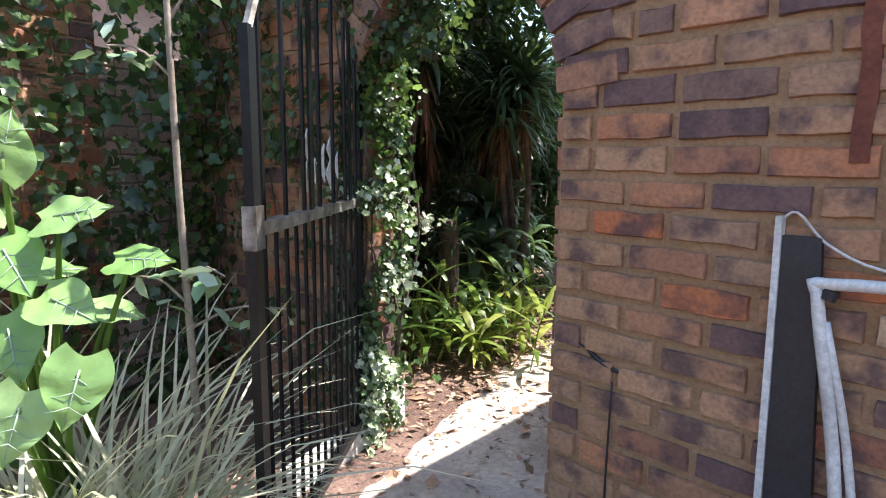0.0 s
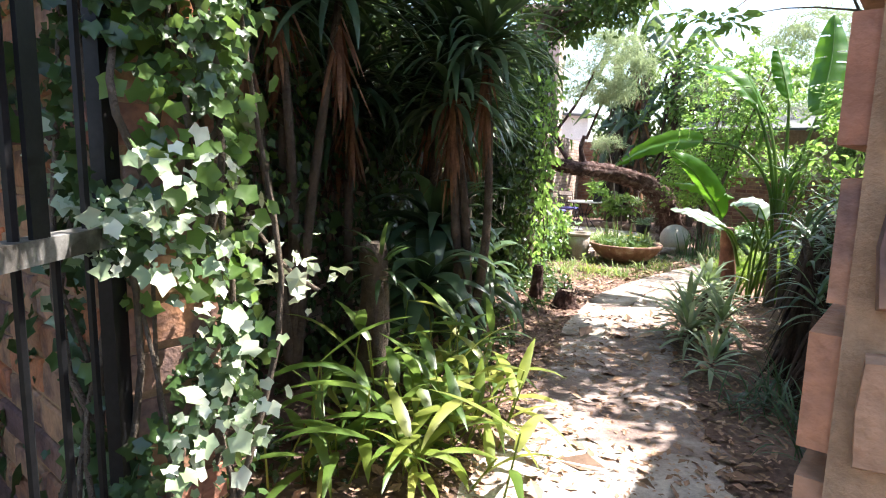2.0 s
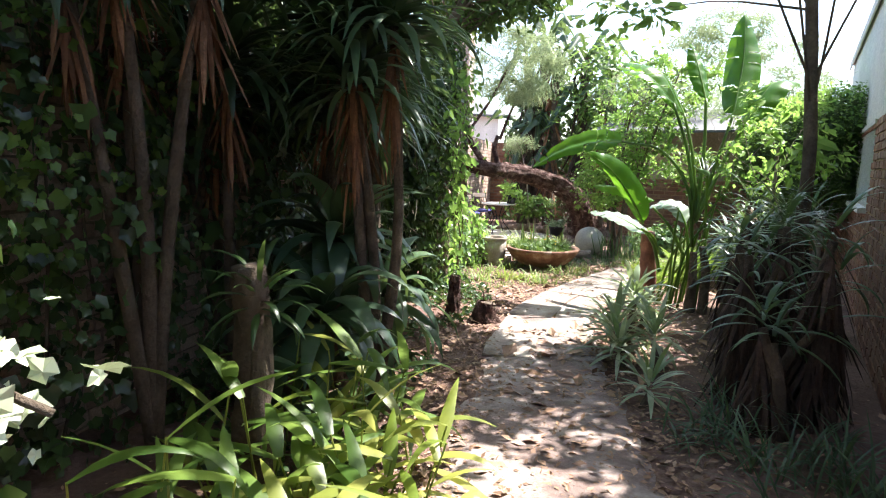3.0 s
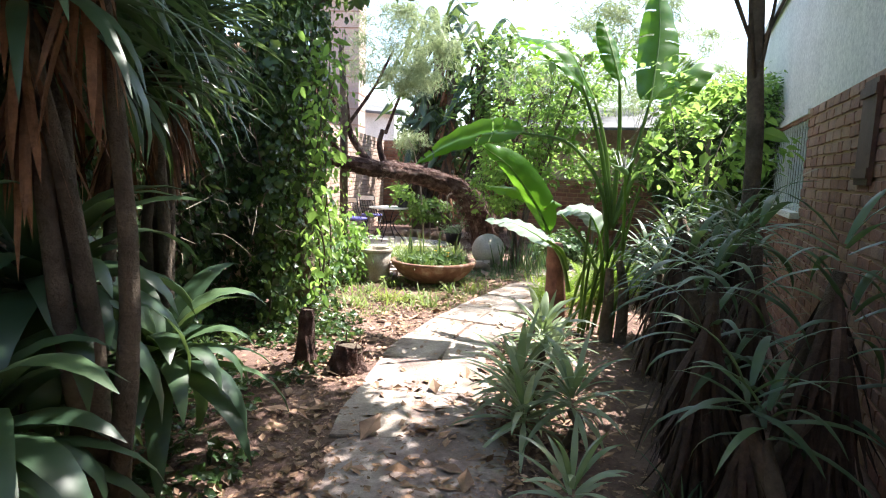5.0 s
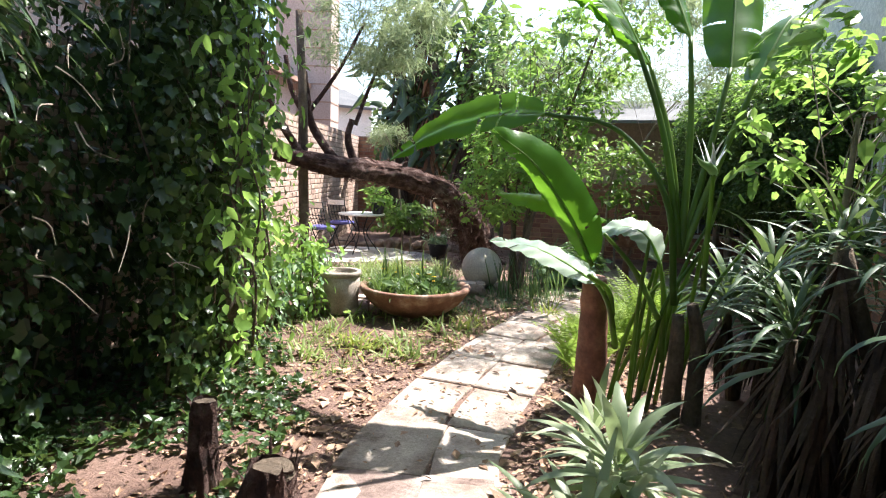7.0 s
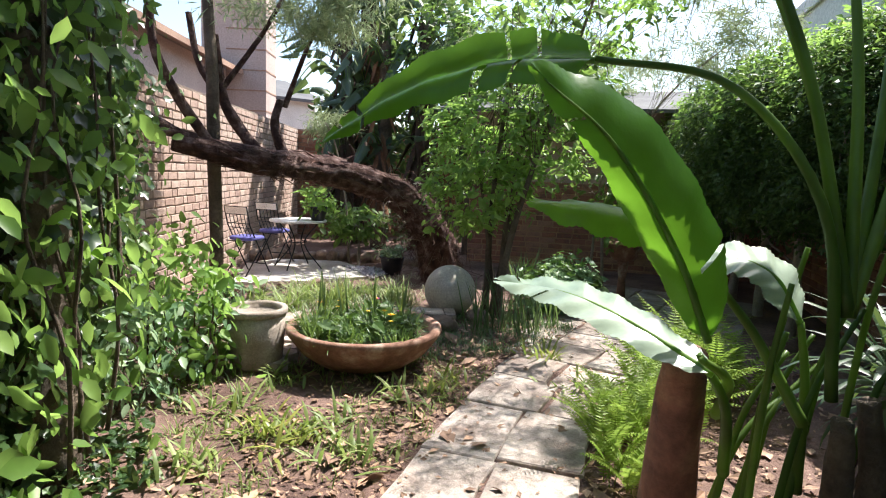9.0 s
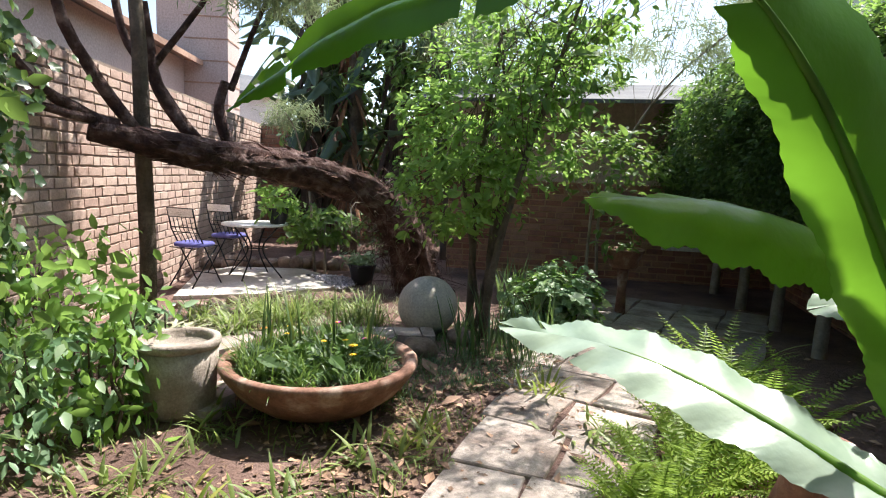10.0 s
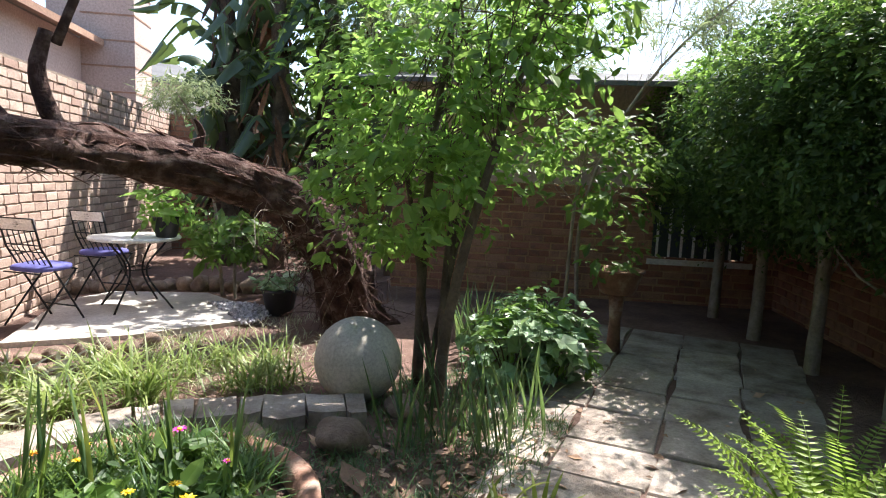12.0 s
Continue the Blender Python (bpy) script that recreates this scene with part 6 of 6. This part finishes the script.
def potted(at, r, h, label, material, leaf_m, n, leaf, spread, pot_m=M_BLACK):
    t = thing("potted_plant", at, label=label, category="potted plant")
    g = Geo()
    lathe(g, [(r * 0.65, 0), (r * 0.72, 0.01), (r, h * 0.9), (r * 1.06, h * 0.92), (r * 1.06, h), (r * 0.9, h), (r * 0.88, h * 0.85), (0, h * 0.84)], 24)
    part("pot", g, pot_m, t, "", True)
    g = Geo()
    p, out, _ = clumped((0, 0, h + spread * 0.45), (spread, spread, spread * 0.6), n, 14, 0.3)
    leaves(g, p, leaf, OVAL, 0.8, out)
    part("foliage", g, leaf_m, t)
    return t


potted((5.07, 15.24, 0.59), 0.13, 0.2, "leafy plant in a dark pot on the table", None, M_SHRUB, 220, 0.09, 0.25)
potted(on_ground(5.95, 14.6), 0.17, 0.26, "low tufted plant in a dark bowl on the ground", None, M_GLAUC, 300, 0.06, 0.2)


def log():
    t = thing("fallen_tree", label="shaggy reddish tree trunk leaning low across the garden", category="tree")
    main = curve_pts([(6.62, 13.95, -0.4), (6.38, 13.95, -0.06), (6.22, 13.9, 0.46), (6.0, 13.9, 0.78), (5.76, 13.9, 0.99), (5.5, 13.9, 1.11), (5.18, 13.9, 1.21), (4.8, 13.85, 1.29), (4.49, 13.75, 1.33), (4.15, 13.5, 1.36), (3.86, 13.2, 1.37), (3.4, 13.25, 1.45), (3.0, 13.2, 1.52)], 150)
    rad = np.interp(np.linspace(0, 1, 150), [0, 0.12, 0.3, 0.6, 0.85, 1], [0.34, 0.24, 0.19, 0.165, 0.135, 0.08])
    g = Geo()
    tube(g, main, rad, 30, 0.02)
    v = np.concatenate(g.v)
    for k in range(len(v)):
        c = main[k // 30]
        a = (k % 30) / 30 * 2 * math.pi
        s = k // 30 * 0.05
        ridge = noise.noise((math.cos(a) * 3.2, math.sin(a) * 3.2, s * 0.5)) * 0.2 + noise.noise((math.cos(a) * 7, math.sin(a) * 7, s * 1.6)) * 0.2 + noise.noise((math.cos(a) * 2, math.sin(a) * 2, s * 2.5)) * 0.1
        v[k] = c + (v[k] - c) * (1 + ridge)
    g.v = [v]
    part("trunk", g, M_LOG, t, "", True)
    arms = [([(4.1, 13.42, 1.95), (4.3, 13.4, 2.5), (4.6, 13.35, 3.2)], 0.03), ([(3.5, 13.5, 2.1), (3.9, 13.45, 2.7), (4.2, 13.4, 3.3)], 0.03), ([(3.9, 13.35, 1.35), (3.65, 13.45, 1.7), (3.5, 13.5, 2.0), (3.42, 13.5, 2.6)], 0.07), ([(4.12, 13.4, 1.36), (4.0, 13.42, 1.75), (4.05, 13.4, 2.02)], 0.06), ([(3.85, 13.4, 1.38), (3.6, 13.55, 1.85), (3.3, 13.6, 2.3), (3.2, 13.6, 2.8)], 0.05), ([(3.4, 13.3, 1.45), (3.1, 13.2, 1.85), (2.85, 13.0, 2.3), (2.8, 12.9, 2.8)], 0.055), ([(3.05, 13.2, 1.6), (2.7, 13.0, 1.8), (2.4, 12.8, 2.2)], 0.05), ([(3.2, 13.25, 1.58), (2.9, 13.1, 1.62), (2.5, 12.9, 1.7)], 0.045)]
    for pts, r in arms:
        g = Geo()
        c = curve_pts(pts, 12)
        tube(g, c, np.linspace(r, r * 0.6, 12), 9, 0.1)
        part("limb", g, M_LOG, t, "", True)
    g = Geo()
    tube(g, curve_pts([(5.0, 13.85, 1.4), (5.03, 13.82, 1.52), (4.97, 13.8, 1.62)], 5), np.linspace(0.045, 0.012, 5), 7, 0.2)
    part("snag", g, M_LOG, t, "", True)
    g = Geo()
    p, out, _ = clumped((4.35, 13.35, 3.3), (0.95, 0.9, 0.7), 12000, 46, 0.15)
    leaves(g, p, 0.085, NEEDLE, 0.3, out)
    tagged(part("crown", g, M_FEATHER, t, "pale grey-green feathery foliage"), kind="stuff")
    g = Geo()
    n = 2200
    i = rng.integers(6, 140, n)
    p = main[i] + unit(rng.normal(size=(n, 3))) * rad[i][:, None] * 0.96
    d = main[np.minimum(i + 1, 149)] - main[i]
    flip = rng.integers(0, 2, n)
    az = np.arctan2(d[:, 1], d[:, 0]) + rng.normal(size=n) * 0.25 + flip * math.pi
    el = np.arctan2(d[:, 2], np.hypot(d[:, 0], d[:, 1])) * np.where(flip, -1, 1)
    straps(g, p, az, el + rng.normal(size=n) * 0.2, rng.uniform(0.08, 0.3, n), rng.uniform(0.008, 0.026, n), rng.uniform(-0.2, 0.5, n), 4, 0.3, 0.5, 1.2)
    tagged(part("loose_bark", g, M_LOG_STRIP, t, "peeling strips of bark"), kind="stuff")
    for name, mat, count, lo, hi, r in (("twig_tangle", M_SMOOTH_BARK, 90, 14, 66, 0.0032), ("root_tangle", M_LOG, 420, 4, 48, 0.005)):
        g = Geo()
        for k in range(count):
            s = main[rng.integers(lo, hi)] + rng.normal(size=3) * 0.12
            e = s + np.array((rng.normal() * 0.22, rng.normal() * 0.22, rng.uniform(-0.55, 0.25)))
            m1, m2 = s + (e - s) * 0.35 + rng.normal(size=3) * 0.09, s + (e - s) * 0.7 + rng.normal(size=3) * 0.09
            tube(g, curve_pts([s, m1, m2, e], 9), np.linspace(r, r * 0.4, 9), 4)
        tagged(part(name, g, mat, t, "tangle of dry twigs and shaggy roots"), kind="stuff")


log()
g = Geo()
tube(g, [(3.4, 13.42, -0.2), (3.41, 13.42, 0.6), (3.39, 13.38, 1.36), (3.37, 13.32, 2.2), (3.3, 13.25, 3.3)], [0.075, 0.07, 0.066, 0.06, 0.045], 10, 0.06)
tagged(part("wooden_post", g, M_BARK, None, "", True), label="dark upright bare stem beside the leaning trunk", category="post")

# central shrub and its neighbours
# The last crown hangs above view, added to shade the bed.
shrub = tree("shrub", None, [on_ground(6.0, 12.3, -0.1), (6.05, 12.35, 0.8), (6.15, 12.4, 1.6), (6.3, 12.4, 2.6)], 0.04, 0.014, [((5.8, 12.3, 1.15), (0.65, 0.6, 0.5), 1300, 60, 0.1), ((5.95, 12.45, 1.7), (0.7, 0.7, 0.5), 1700, 60, 0.09), ((6.3, 12.4, 1.75), (0.95, 0.85, 0.8), 2500, 110, 0.085), ((6.8, 12.6, 2.8), (1.1, 0.9, 0.6), 1300, 70, 0.09), ((6.55, 11.75, 2.2), (0.55, 0.5, 0.45), 700, 40, 0.1), ((6.9, 11.5, 3.2), (0.8, 0.7, 0.35), 900, 40, 0.1)], 0.066, M_SHRUB, M_BARK, label="tall bright green many-stemmed shrub", category="shrub")
for dx, dy, tx, ty in ((0.05, -0.1, 0.5, -0.1), (0.1, 0.05, -0.3, 0.2), (-0.05, -0.05, 0.9, 0.1), (0.02, -0.12, 0.25, -0.2)):
    g = Geo()
    tube(g, curve_pts([on_ground(6.0 + dx, 12.2 + dy, -0.05), (6.05 + tx * 0.3, 12.25 + ty * 0.4, 0.9), (6.1 + tx, 12.3 + ty, 2.2)], 10), np.linspace(0.026, 0.009, 10), 7)
    part("stem", g, M_BARK, shrub, "", True)
tree("tree", None, [on_ground(5.85, 11.9, -0.1), (5.95, 11.9, 0.5), (6.15, 11.85, 1.3), (6.45, 11.8, 2.2), (6.8, 11.75, 3.2)], 0.04, 0.014, [((6.35, 11.7, 2.1), (0.5, 0.5, 0.5), 110, 26, 0.2), ((6.75, 11.6, 2.9), (0.6, 0.6, 0.4), 130, 26, 0.2), ((6.1, 11.75, 2.9), (0.5, 0.5, 0.4), 70, 16, 0.2)], 0.115, M_LEAF, M_BARK, label="slender dark-stemmed tree with broad oval leaves", limbs=12)
tree("shrub", None, [on_ground(7.95, 12.75, -0.1), (7.95, 12.7, 1.0), (7.95, 12.6, 1.5)], 0.02, 0.01, [((7.95, 12.5, 1.4), (0.75, 0.6, 0.5), 900, 44, 0.15)], 0.085, M_LEAF, M_SMOOTH_BARK, label="thin crape myrtle bush with bright leaves", category="shrub")
tree("tree", None, [on_ground(8.2, 16.2, -0.1), (8.2, 16.2, 1.5), (8.0, 16.0, 3.2)], 0.09, 0.04, [((8.0, 16.0, 3.3), (1.6, 1.4, 1.2), 1700, 60, 0.17)], 0.12, M_LEAF, M_BARK, label="light green tree beyond the fallen trunk")
tree("feathery_shrub", None, [on_ground(5.75, 15.75, -0.1), (5.65, 15.7, 0.9), (5.4, 15.5, 1.7), (5.2, 15.35, 1.98)], 0.02, 0.006, [((5.25, 15.38, 1.95), (0.38, 0.35, 0.2), 1300, 14, 0.22)], 0.075, M_FEATHER, M_SMOOTH_BARK, NEEDLE, label="thin shrub with pale feathery tips", category="shrub", up=0.4, limbs=8)
tree("feathery_tree", None, [(10.6, 17.4, -0.2), (10.6, 17.4, 2.0), (10.4, 17.0, 3.2)], 0.1, 0.05, [((9.6, 15.9, 3.2), (2.0, 1.6, 0.9), 9000, 60, 0.15)], 0.14, M_FEATHER, M_BARK, NEEDLE, label="pale feathery tree beyond the wing roof", up=0.3)
# The fifth tree stands almost out of view, added to shade the paving.
for i, (x, y, r) in enumerate([(8.8, 10.95, 1.1), (10.0, 12.4, 1.0), (9.45, 11.7, 1.0), (8.2, 10.25, 0.95), (7.75, 9.5, 0.85)]):
    t = tree("clipped_tree", None, [on_ground(x, y, -0.1), (x + 0.03, y, 0.5), (x, y, 1.3)], 0.06, 0.045, [((x, y, 1.72 - 0.12 * (i in (1, 2))), (r * 0.9, r * 0.9, 0.92), 30000, 280, 0.11)], 0.04, M_HEDGE, M_SMOOTH_BARK, DIAMOND, label="clipped dense dark green tree on a bare trunk", group="clipped trees")
    # Brighter leaves over the top put the sunlight into the crown's colour.
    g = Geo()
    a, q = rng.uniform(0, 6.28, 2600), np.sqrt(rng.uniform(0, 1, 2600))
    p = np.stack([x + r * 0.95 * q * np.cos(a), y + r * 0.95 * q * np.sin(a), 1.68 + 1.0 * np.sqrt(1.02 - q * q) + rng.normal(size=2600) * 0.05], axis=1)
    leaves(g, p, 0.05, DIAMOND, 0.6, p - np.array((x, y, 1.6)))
    tagged(part("fresh_growth", g, M_SHRUB, t, "bright leaves standing in for the sunlit top"), kind="stuff")
# The last two crowns are out of view, added to dapple the slabs.
tree("feathery_tree", None, [on_ground(8.4, 12.95, -0.1), (8.35, 12.95, 0.9), (8.5, 12.7, 1.8), (8.75, 12.3, 2.5), (9.2, 11.8, 3.1)], 0.022, 0.008, [((8.7, 12.3, 2.75), (0.8, 0.7, 0.35), 1800, 24, 0.16), ((9.2, 11.8, 3.1), (0.9, 0.8, 0.4), 2400, 24, 0.18), ((8.4, 11.3, 3.55), (0.8, 0.7, 0.25), 2600, 30, 0.16), ((6.5, 10.45, 3.5), (1.0, 0.8, 0.35), 4500, 40, 0.14)], 0.085, M_FEATHER, M_SMOOTH_BARK, NEEDLE, label="slender airy tree with thin bare branches", up=0.5, limbs=7)


def palms():
    for i, (x, y, h) in enumerate([(6.45, 18.0, 4.2), (6.95, 17.4, 4.0), (7.55, 17.0, 4.3), (6.9, 18.2, 4.8), (8.2, 16.9, 3.9)]):
        t = thing("wild_banana", label="tall wild banana with ragged grey-green fronds", category="tree", group="wild bananas")
        g = Geo()
        tube(g, curve_pts([on_ground(x, y, -0.1), (x + 0.1, y, h * 0.5), (x + 0.05 * i, y, h)], 10), np.linspace(0.16, 0.11, 10), 10, 0.14)
        part("trunk", g, M_BARK, t, "", True)
        r = np.random.default_rng(i + 50)
        for k in range(22):
            a = r.uniform(0, 6.28)
            c = np.array((math.cos(a), math.sin(a), 0))
            b = np.array((x + 0.05 * i, y, h * (1 if k < 7 else r.uniform(0.3, 0.9))))
            big_leaf("leaf", t, [b, b + c * 0.5 + (0, 0, r.uniform(0.2, 0.8)), b + c * 1.15 + (0, 0, r.uniform(-0.6, 0.6))], 0.2, 0.2, 0.7, 0.7, 8, i * 9 + k, 16, material=M_WILD)
        s = Geo()
        m = 60
        z = r.uniform(0.8, h, m)
        az = r.uniform(0, 6.28, m)
        straps(s, np.stack([np.full(m, x) + 0.1 * np.cos(az), np.full(m, y) + 0.1 * np.sin(az), z], axis=1), az, r.uniform(-1.4, -0.9, m), r.uniform(0.4, 0.9, m), 0.09, 0.2, 4, 0.3)
        tagged(part("dead_skirt", s, M_THATCH if i % 3 == 1 else M_DEAD, t, "hanging dead brown leaves"), kind="stuff")


palms()

# smaller plants of the sunny beds
for x, y, m, ln in ((4.02, 12.9, 90, 0.45), (4.3, 13.3, 110, 0.5), (4.42, 12.85, 130, 0.52), (4.75, 13.2, 70, 0.42), (4.98, 12.75, 80, 0.38), (5.2, 12.7, 60, 0.34), (3.8, 13.4, 60, 0.4), (5.3, 13.1, 60, 0.36), (5.05, 13.3, 60, 0.36)):
    tuft("grass_clump", on_ground(x, y), m, ln, 0.013, M_GRASS, "arching green lily grass in the raised bed", spread=0.07, elev=(0.7, 1.5), droop=(0.8, 2.0), group="bed grasses")
for k in range(5):
    x, y = 5.4 + 0.16 * k + rng.uniform(-0.1, 0.1), 11.35 + rng.uniform(-0.1, 0.4)
    tuft("iris", on_ground(x, y), 18, 0.6, 0.015, M_DRAC if k % 2 else M_IRIS, "upright dark green iris blades", spread=0.07, elev=(1.1, 1.5), droop=(0.1, 0.5), group="iris")
for x, y in ((6.75, 12.5), (6.9, 12.0), (7.0, 12.9)):
    tuft("iris", on_ground(x, y), 30, 0.6, 0.022, M_IRIS, "upright green iris blades", spread=0.08, elev=(1.1, 1.5), droop=(0.1, 0.6), group="iris")
for x, y, r in ((6.55, 12.0, 0.28), (6.85, 12.2, 0.3), (7.15, 12.35, 0.3), (6.9, 11.8, 0.22)):
    g = Geo()
    t = thing("ivy_bush", label="low bush of pale green ivy-shaped leaves", category="plant", group="ivy bushes")
    p, out, _ = clumped((x, y, 0.12), (r, r, 0.28), 230, 20, 0.25)
    p[:, 2] = np.maximum(p[:, 2], -0.1)
    leaves(g, p, 0.08, IVY, 1.3, out)
    tagged(part("foliage", g, M_GLAUC, t), kind="stuff")
    g = Geo()
    p, out, _ = clumped((x, y, 0.16), (r * 0.9, r * 0.9, 0.3), 150, 14, 0.25)
    p[:, 2] = np.maximum(p[:, 2], -0.1)
    leaves(g, p, 0.07, OVAL, 1.2, out)
    tagged(part("young_foliage", g, M_SHRUB, t, "fresh yellow-green leaves"), kind="stuff")
    for k in range(7):
        g = Geo()
        a = k * 0.9
        tube(g, curve_pts([on_ground(x, y, -0.02), (x + 0.4 * r * math.cos(a), y + 0.4 * r * math.sin(a), 0.1), (x + 0.8 * r * math.cos(a), y + 0.8 * r * math.sin(a), 0.22)], 6), np.linspace(0.007, 0.003, 6), 5)
        part("stem", g, M_BARK, t, "", True)
potted(on_ground(7.85, 12.1, 0.5), 0.2, 0.2, "terracotta urn with a thin bush on a stem", None, M_LEAF, 120, 0.07, 0.3, M_TERRA)
g = Geo()
tube(g, [on_ground(7.85, 12.1, -0.02), on_ground(7.85, 12.1, 0.27), on_ground(7.85, 12.1, 0.51)], [0.06, 0.045, 0.07], 12)
tagged(part("urn_pedestal", g, M_TERRA, None, "", True), label="slim stand carrying the terracotta urn", category="stand")


for i, (x, y) in enumerate([[3.27, 10.1], [3.45, 9.76], [3.01, 10.69], [3.13, 10.24], [3.49, 10.21], [4.05, 10.38], [4.4, 10.43], [3.47, 11.09], [2.73, 10.0], [5.46, 10.72], [5.3, 10.01]]):
    tuft("weed", on_ground(x, y), 34, 0.2, 0.022, M_STRAP_YEL if i % 3 == 0 else M_GRASS, "low yellow-green weed on bare reddish soil", spread=0.1, elev=(0.3, 1.3), droop=(0.3, 1.2), group="path weeds")
for x, y in [[3.15, 11.61], [2.86, 11.25], [2.62, 11.06], [2.4, 10.82]]:
    ivy_mass("weed", [(x, y), (x + 0.12, y + 0.14)], 0.16, 0.6, 190, 0.075, M_GLAUC, "pale leafy weed in sun beside the path", -0.12, tmpl=OVAL, thick=0.22, up=0.9)


def scatter_grass(name, region, n, length, width, material, label):
    g = Geo()
    x0, x1, y0, y1 = region
    c = np.stack([rng.uniform(x0, x1, n // 12), rng.uniform(y0, y1, n // 12)], axis=1)
    p = c[rng.integers(0, len(c), n)] + rng.normal(size=(n, 2)) * 0.05
    d = np.min(np.hypot(p[:, None, 0] - PATH[None, :, 0], p[:, None, 1] - PATH[None, :, 1]), axis=1)
    p = p[d > 0.42]
    m = len(p)
    b = np.concatenate([p, gz(p)[:, None] - 0.02], axis=1)
    straps(g, b, rng.uniform(0, 6.28, m), rng.uniform(0.5, 1.5, m), length * rng.uniform(0.4, 1.1, m), width, rng.uniform(0.3, 1.5, m), 3, 0.2, 0.6)
    tagged(part(name, g, material), label=label, category="grass", kind="stuff")


scatter_grass("grass", (2.6, 4.9, 9.6, 11.9), 2600, 0.12, 0.008, M_GRASS, "sparse weedy grass round the bowl")
scatter_grass("grass", (4.3, 6.4, 10.9, 12.4), 4500, 0.14, 0.006, M_IRIS, "fine dark grass under the shrubs")
scatter_grass("grass", (3.6, 6.2, 12.65, 14.4), 1900, 0.14, 0.007, M_GRASS_DRY, "dry grass in the raised bed")


def ground_cover(region, n, size, material, label, z=0.06, tmpl=OVAL):
    g = Geo()
    x0, x1, y0, y1 = region
    p = np.stack([rng.uniform(x0, x1, n), rng.uniform(y0, y1, n)], axis=1)
    keep = np.array([noise.noise((a * 1.6, b * 1.6, 5)) > -0.15 for a, b in p])
    d = np.min(np.hypot(p[:, None, 0] - PATH[None, :, 0], p[:, None, 1] - PATH[None, :, 1]), axis=1)
    p = p[keep & (d > 0.75)]
    at = np.concatenate([p, (gz(p) + rng.uniform(0.0, z, len(p)))[:, None]], axis=1)
    leaves(g, at, size, tmpl, 1.2)
    tagged(part("ground_cover", g, material), label=label, category="ground cover", kind="stuff")


ground_cover((0.4, 2.6, 7.8, 10.6), 3600, 0.05, M_IVY, "creeping ivy over the shaded soil", 0.09, IVY)
ground_cover((-0.6, 1.4, 3.8, 8.0), 2600, 0.05, M_IVY, "dark creeping leaves under the dracaenas", 0.08, IVY)


def litter(n):
    g = Geo()
    s = rng.uniform(0, 44, n)
    i = s.astype(int)
    c = PATH[i]
    off = rng.normal(size=(n, 2)) * np.array((0.8, 0.8))
    p = c + off
    at = np.concatenate([p, (gz(p) + rng.uniform(0.0, 0.012, n))[:, None]], axis=1)
    d = np.min(np.hypot(p[:, None, 0] - PATH[None, :, 0], p[:, None, 1] - PATH[None, :, 1]), axis=1)
    at = at[(p[:, 1] < 7.6) | (d > 0.45) | (rng.uniform(size=n) < 0.12)]
    leaves(g, at, 0.034, DIAMOND, 2.0, spread=0.55)
    tagged(part("leaf_litter", g, M_LITTER), label="dry brown fallen leaves on the soil", category="leaf litter", kind="stuff")


litter(25000)


def far_woods():
    g = Geo()
    n = 26000
    a = rng.uniform(0, 2 * math.pi, n)
    d = rng.uniform(34, 44, n)
    h = rng.uniform(0, 1, n) * (4.5 + 2.0 * np.sin(a * 5) + 1.5 * np.sin(a * 13 + 1))
    at = np.stack([3 + np.cos(a) * d, 8 + np.sin(a) * d, h], axis=1)
    leaves(g, at, 0.8, DIAMOND, 0.6)
    tagged(part("far_trees", g, M_HEDGE), label="distant tree belt round the gardens", category="trees", kind="stuff")


far_woods()

tree("shrub", None, [on_ground(5.8, 15.5, -0.1), (5.8, 15.5, 0.3), (5.75, 15.4, 0.6)], 0.02, 0.01, [((5.75, 15.4, 0.55), (0.45, 0.4, 0.28), 620, 26, 0.2)], 0.1, M_LEAF, M_SMOOTH_BARK, label="leafy dark green shrub beside the patio", category="shrub")
g = Geo()
tube(g, curve_pts([(0.25, -0.022, 0.1), (0.25, -0.024, 0.4), (0.255, -0.022, 0.76)], 8), 0.004, 5)
o = part("wire", g, M_BLACK, None, "", True)
o.matrix_basis = pose(CORNER[0], CORNER[1], 0, 0, 0, math.degrees(math.atan2(V[1], V[0])))
tagged(o, label="thin black wire hanging down the bricks", category="wire")
g = Geo()
tube(g, curve_pts([(0.03, -0.006, 0.9), (0.12, -0.01, 0.86), (0.22, -0.011, 0.81), (0.33, -0.006, 0.78)], 10), [0.002, 0.003, 0.004, 0.003, 0.006, 0.008, 0.008, 0.006, 0.003, 0.002], 6, 0.4)
o = part("wall_crack", g, M_BLACK, None, "", True)
o.matrix_basis = pose(CORNER[0], CORNER[1], 0, 0, 0, math.degrees(math.atan2(V[1], V[0])))
tagged(o, label="dark broken crack along a mortar joint", category="crack", kind="structure")
for x, y in ((3.35, 12.75), (3.6, 13.05), (3.3, 13.1), (3.85, 13.4)):
    tuft("dry_leaf_pile", on_ground(x, y, 0.02), 46, 0.5, 0.035, M_GRASS_DRY, "pile of pale dead strap leaves by the wall", category="leaf pile", spread=0.14, elev=(-0.05, 0.5), droop=(0.0, 0.6), group="dead leaf piles")
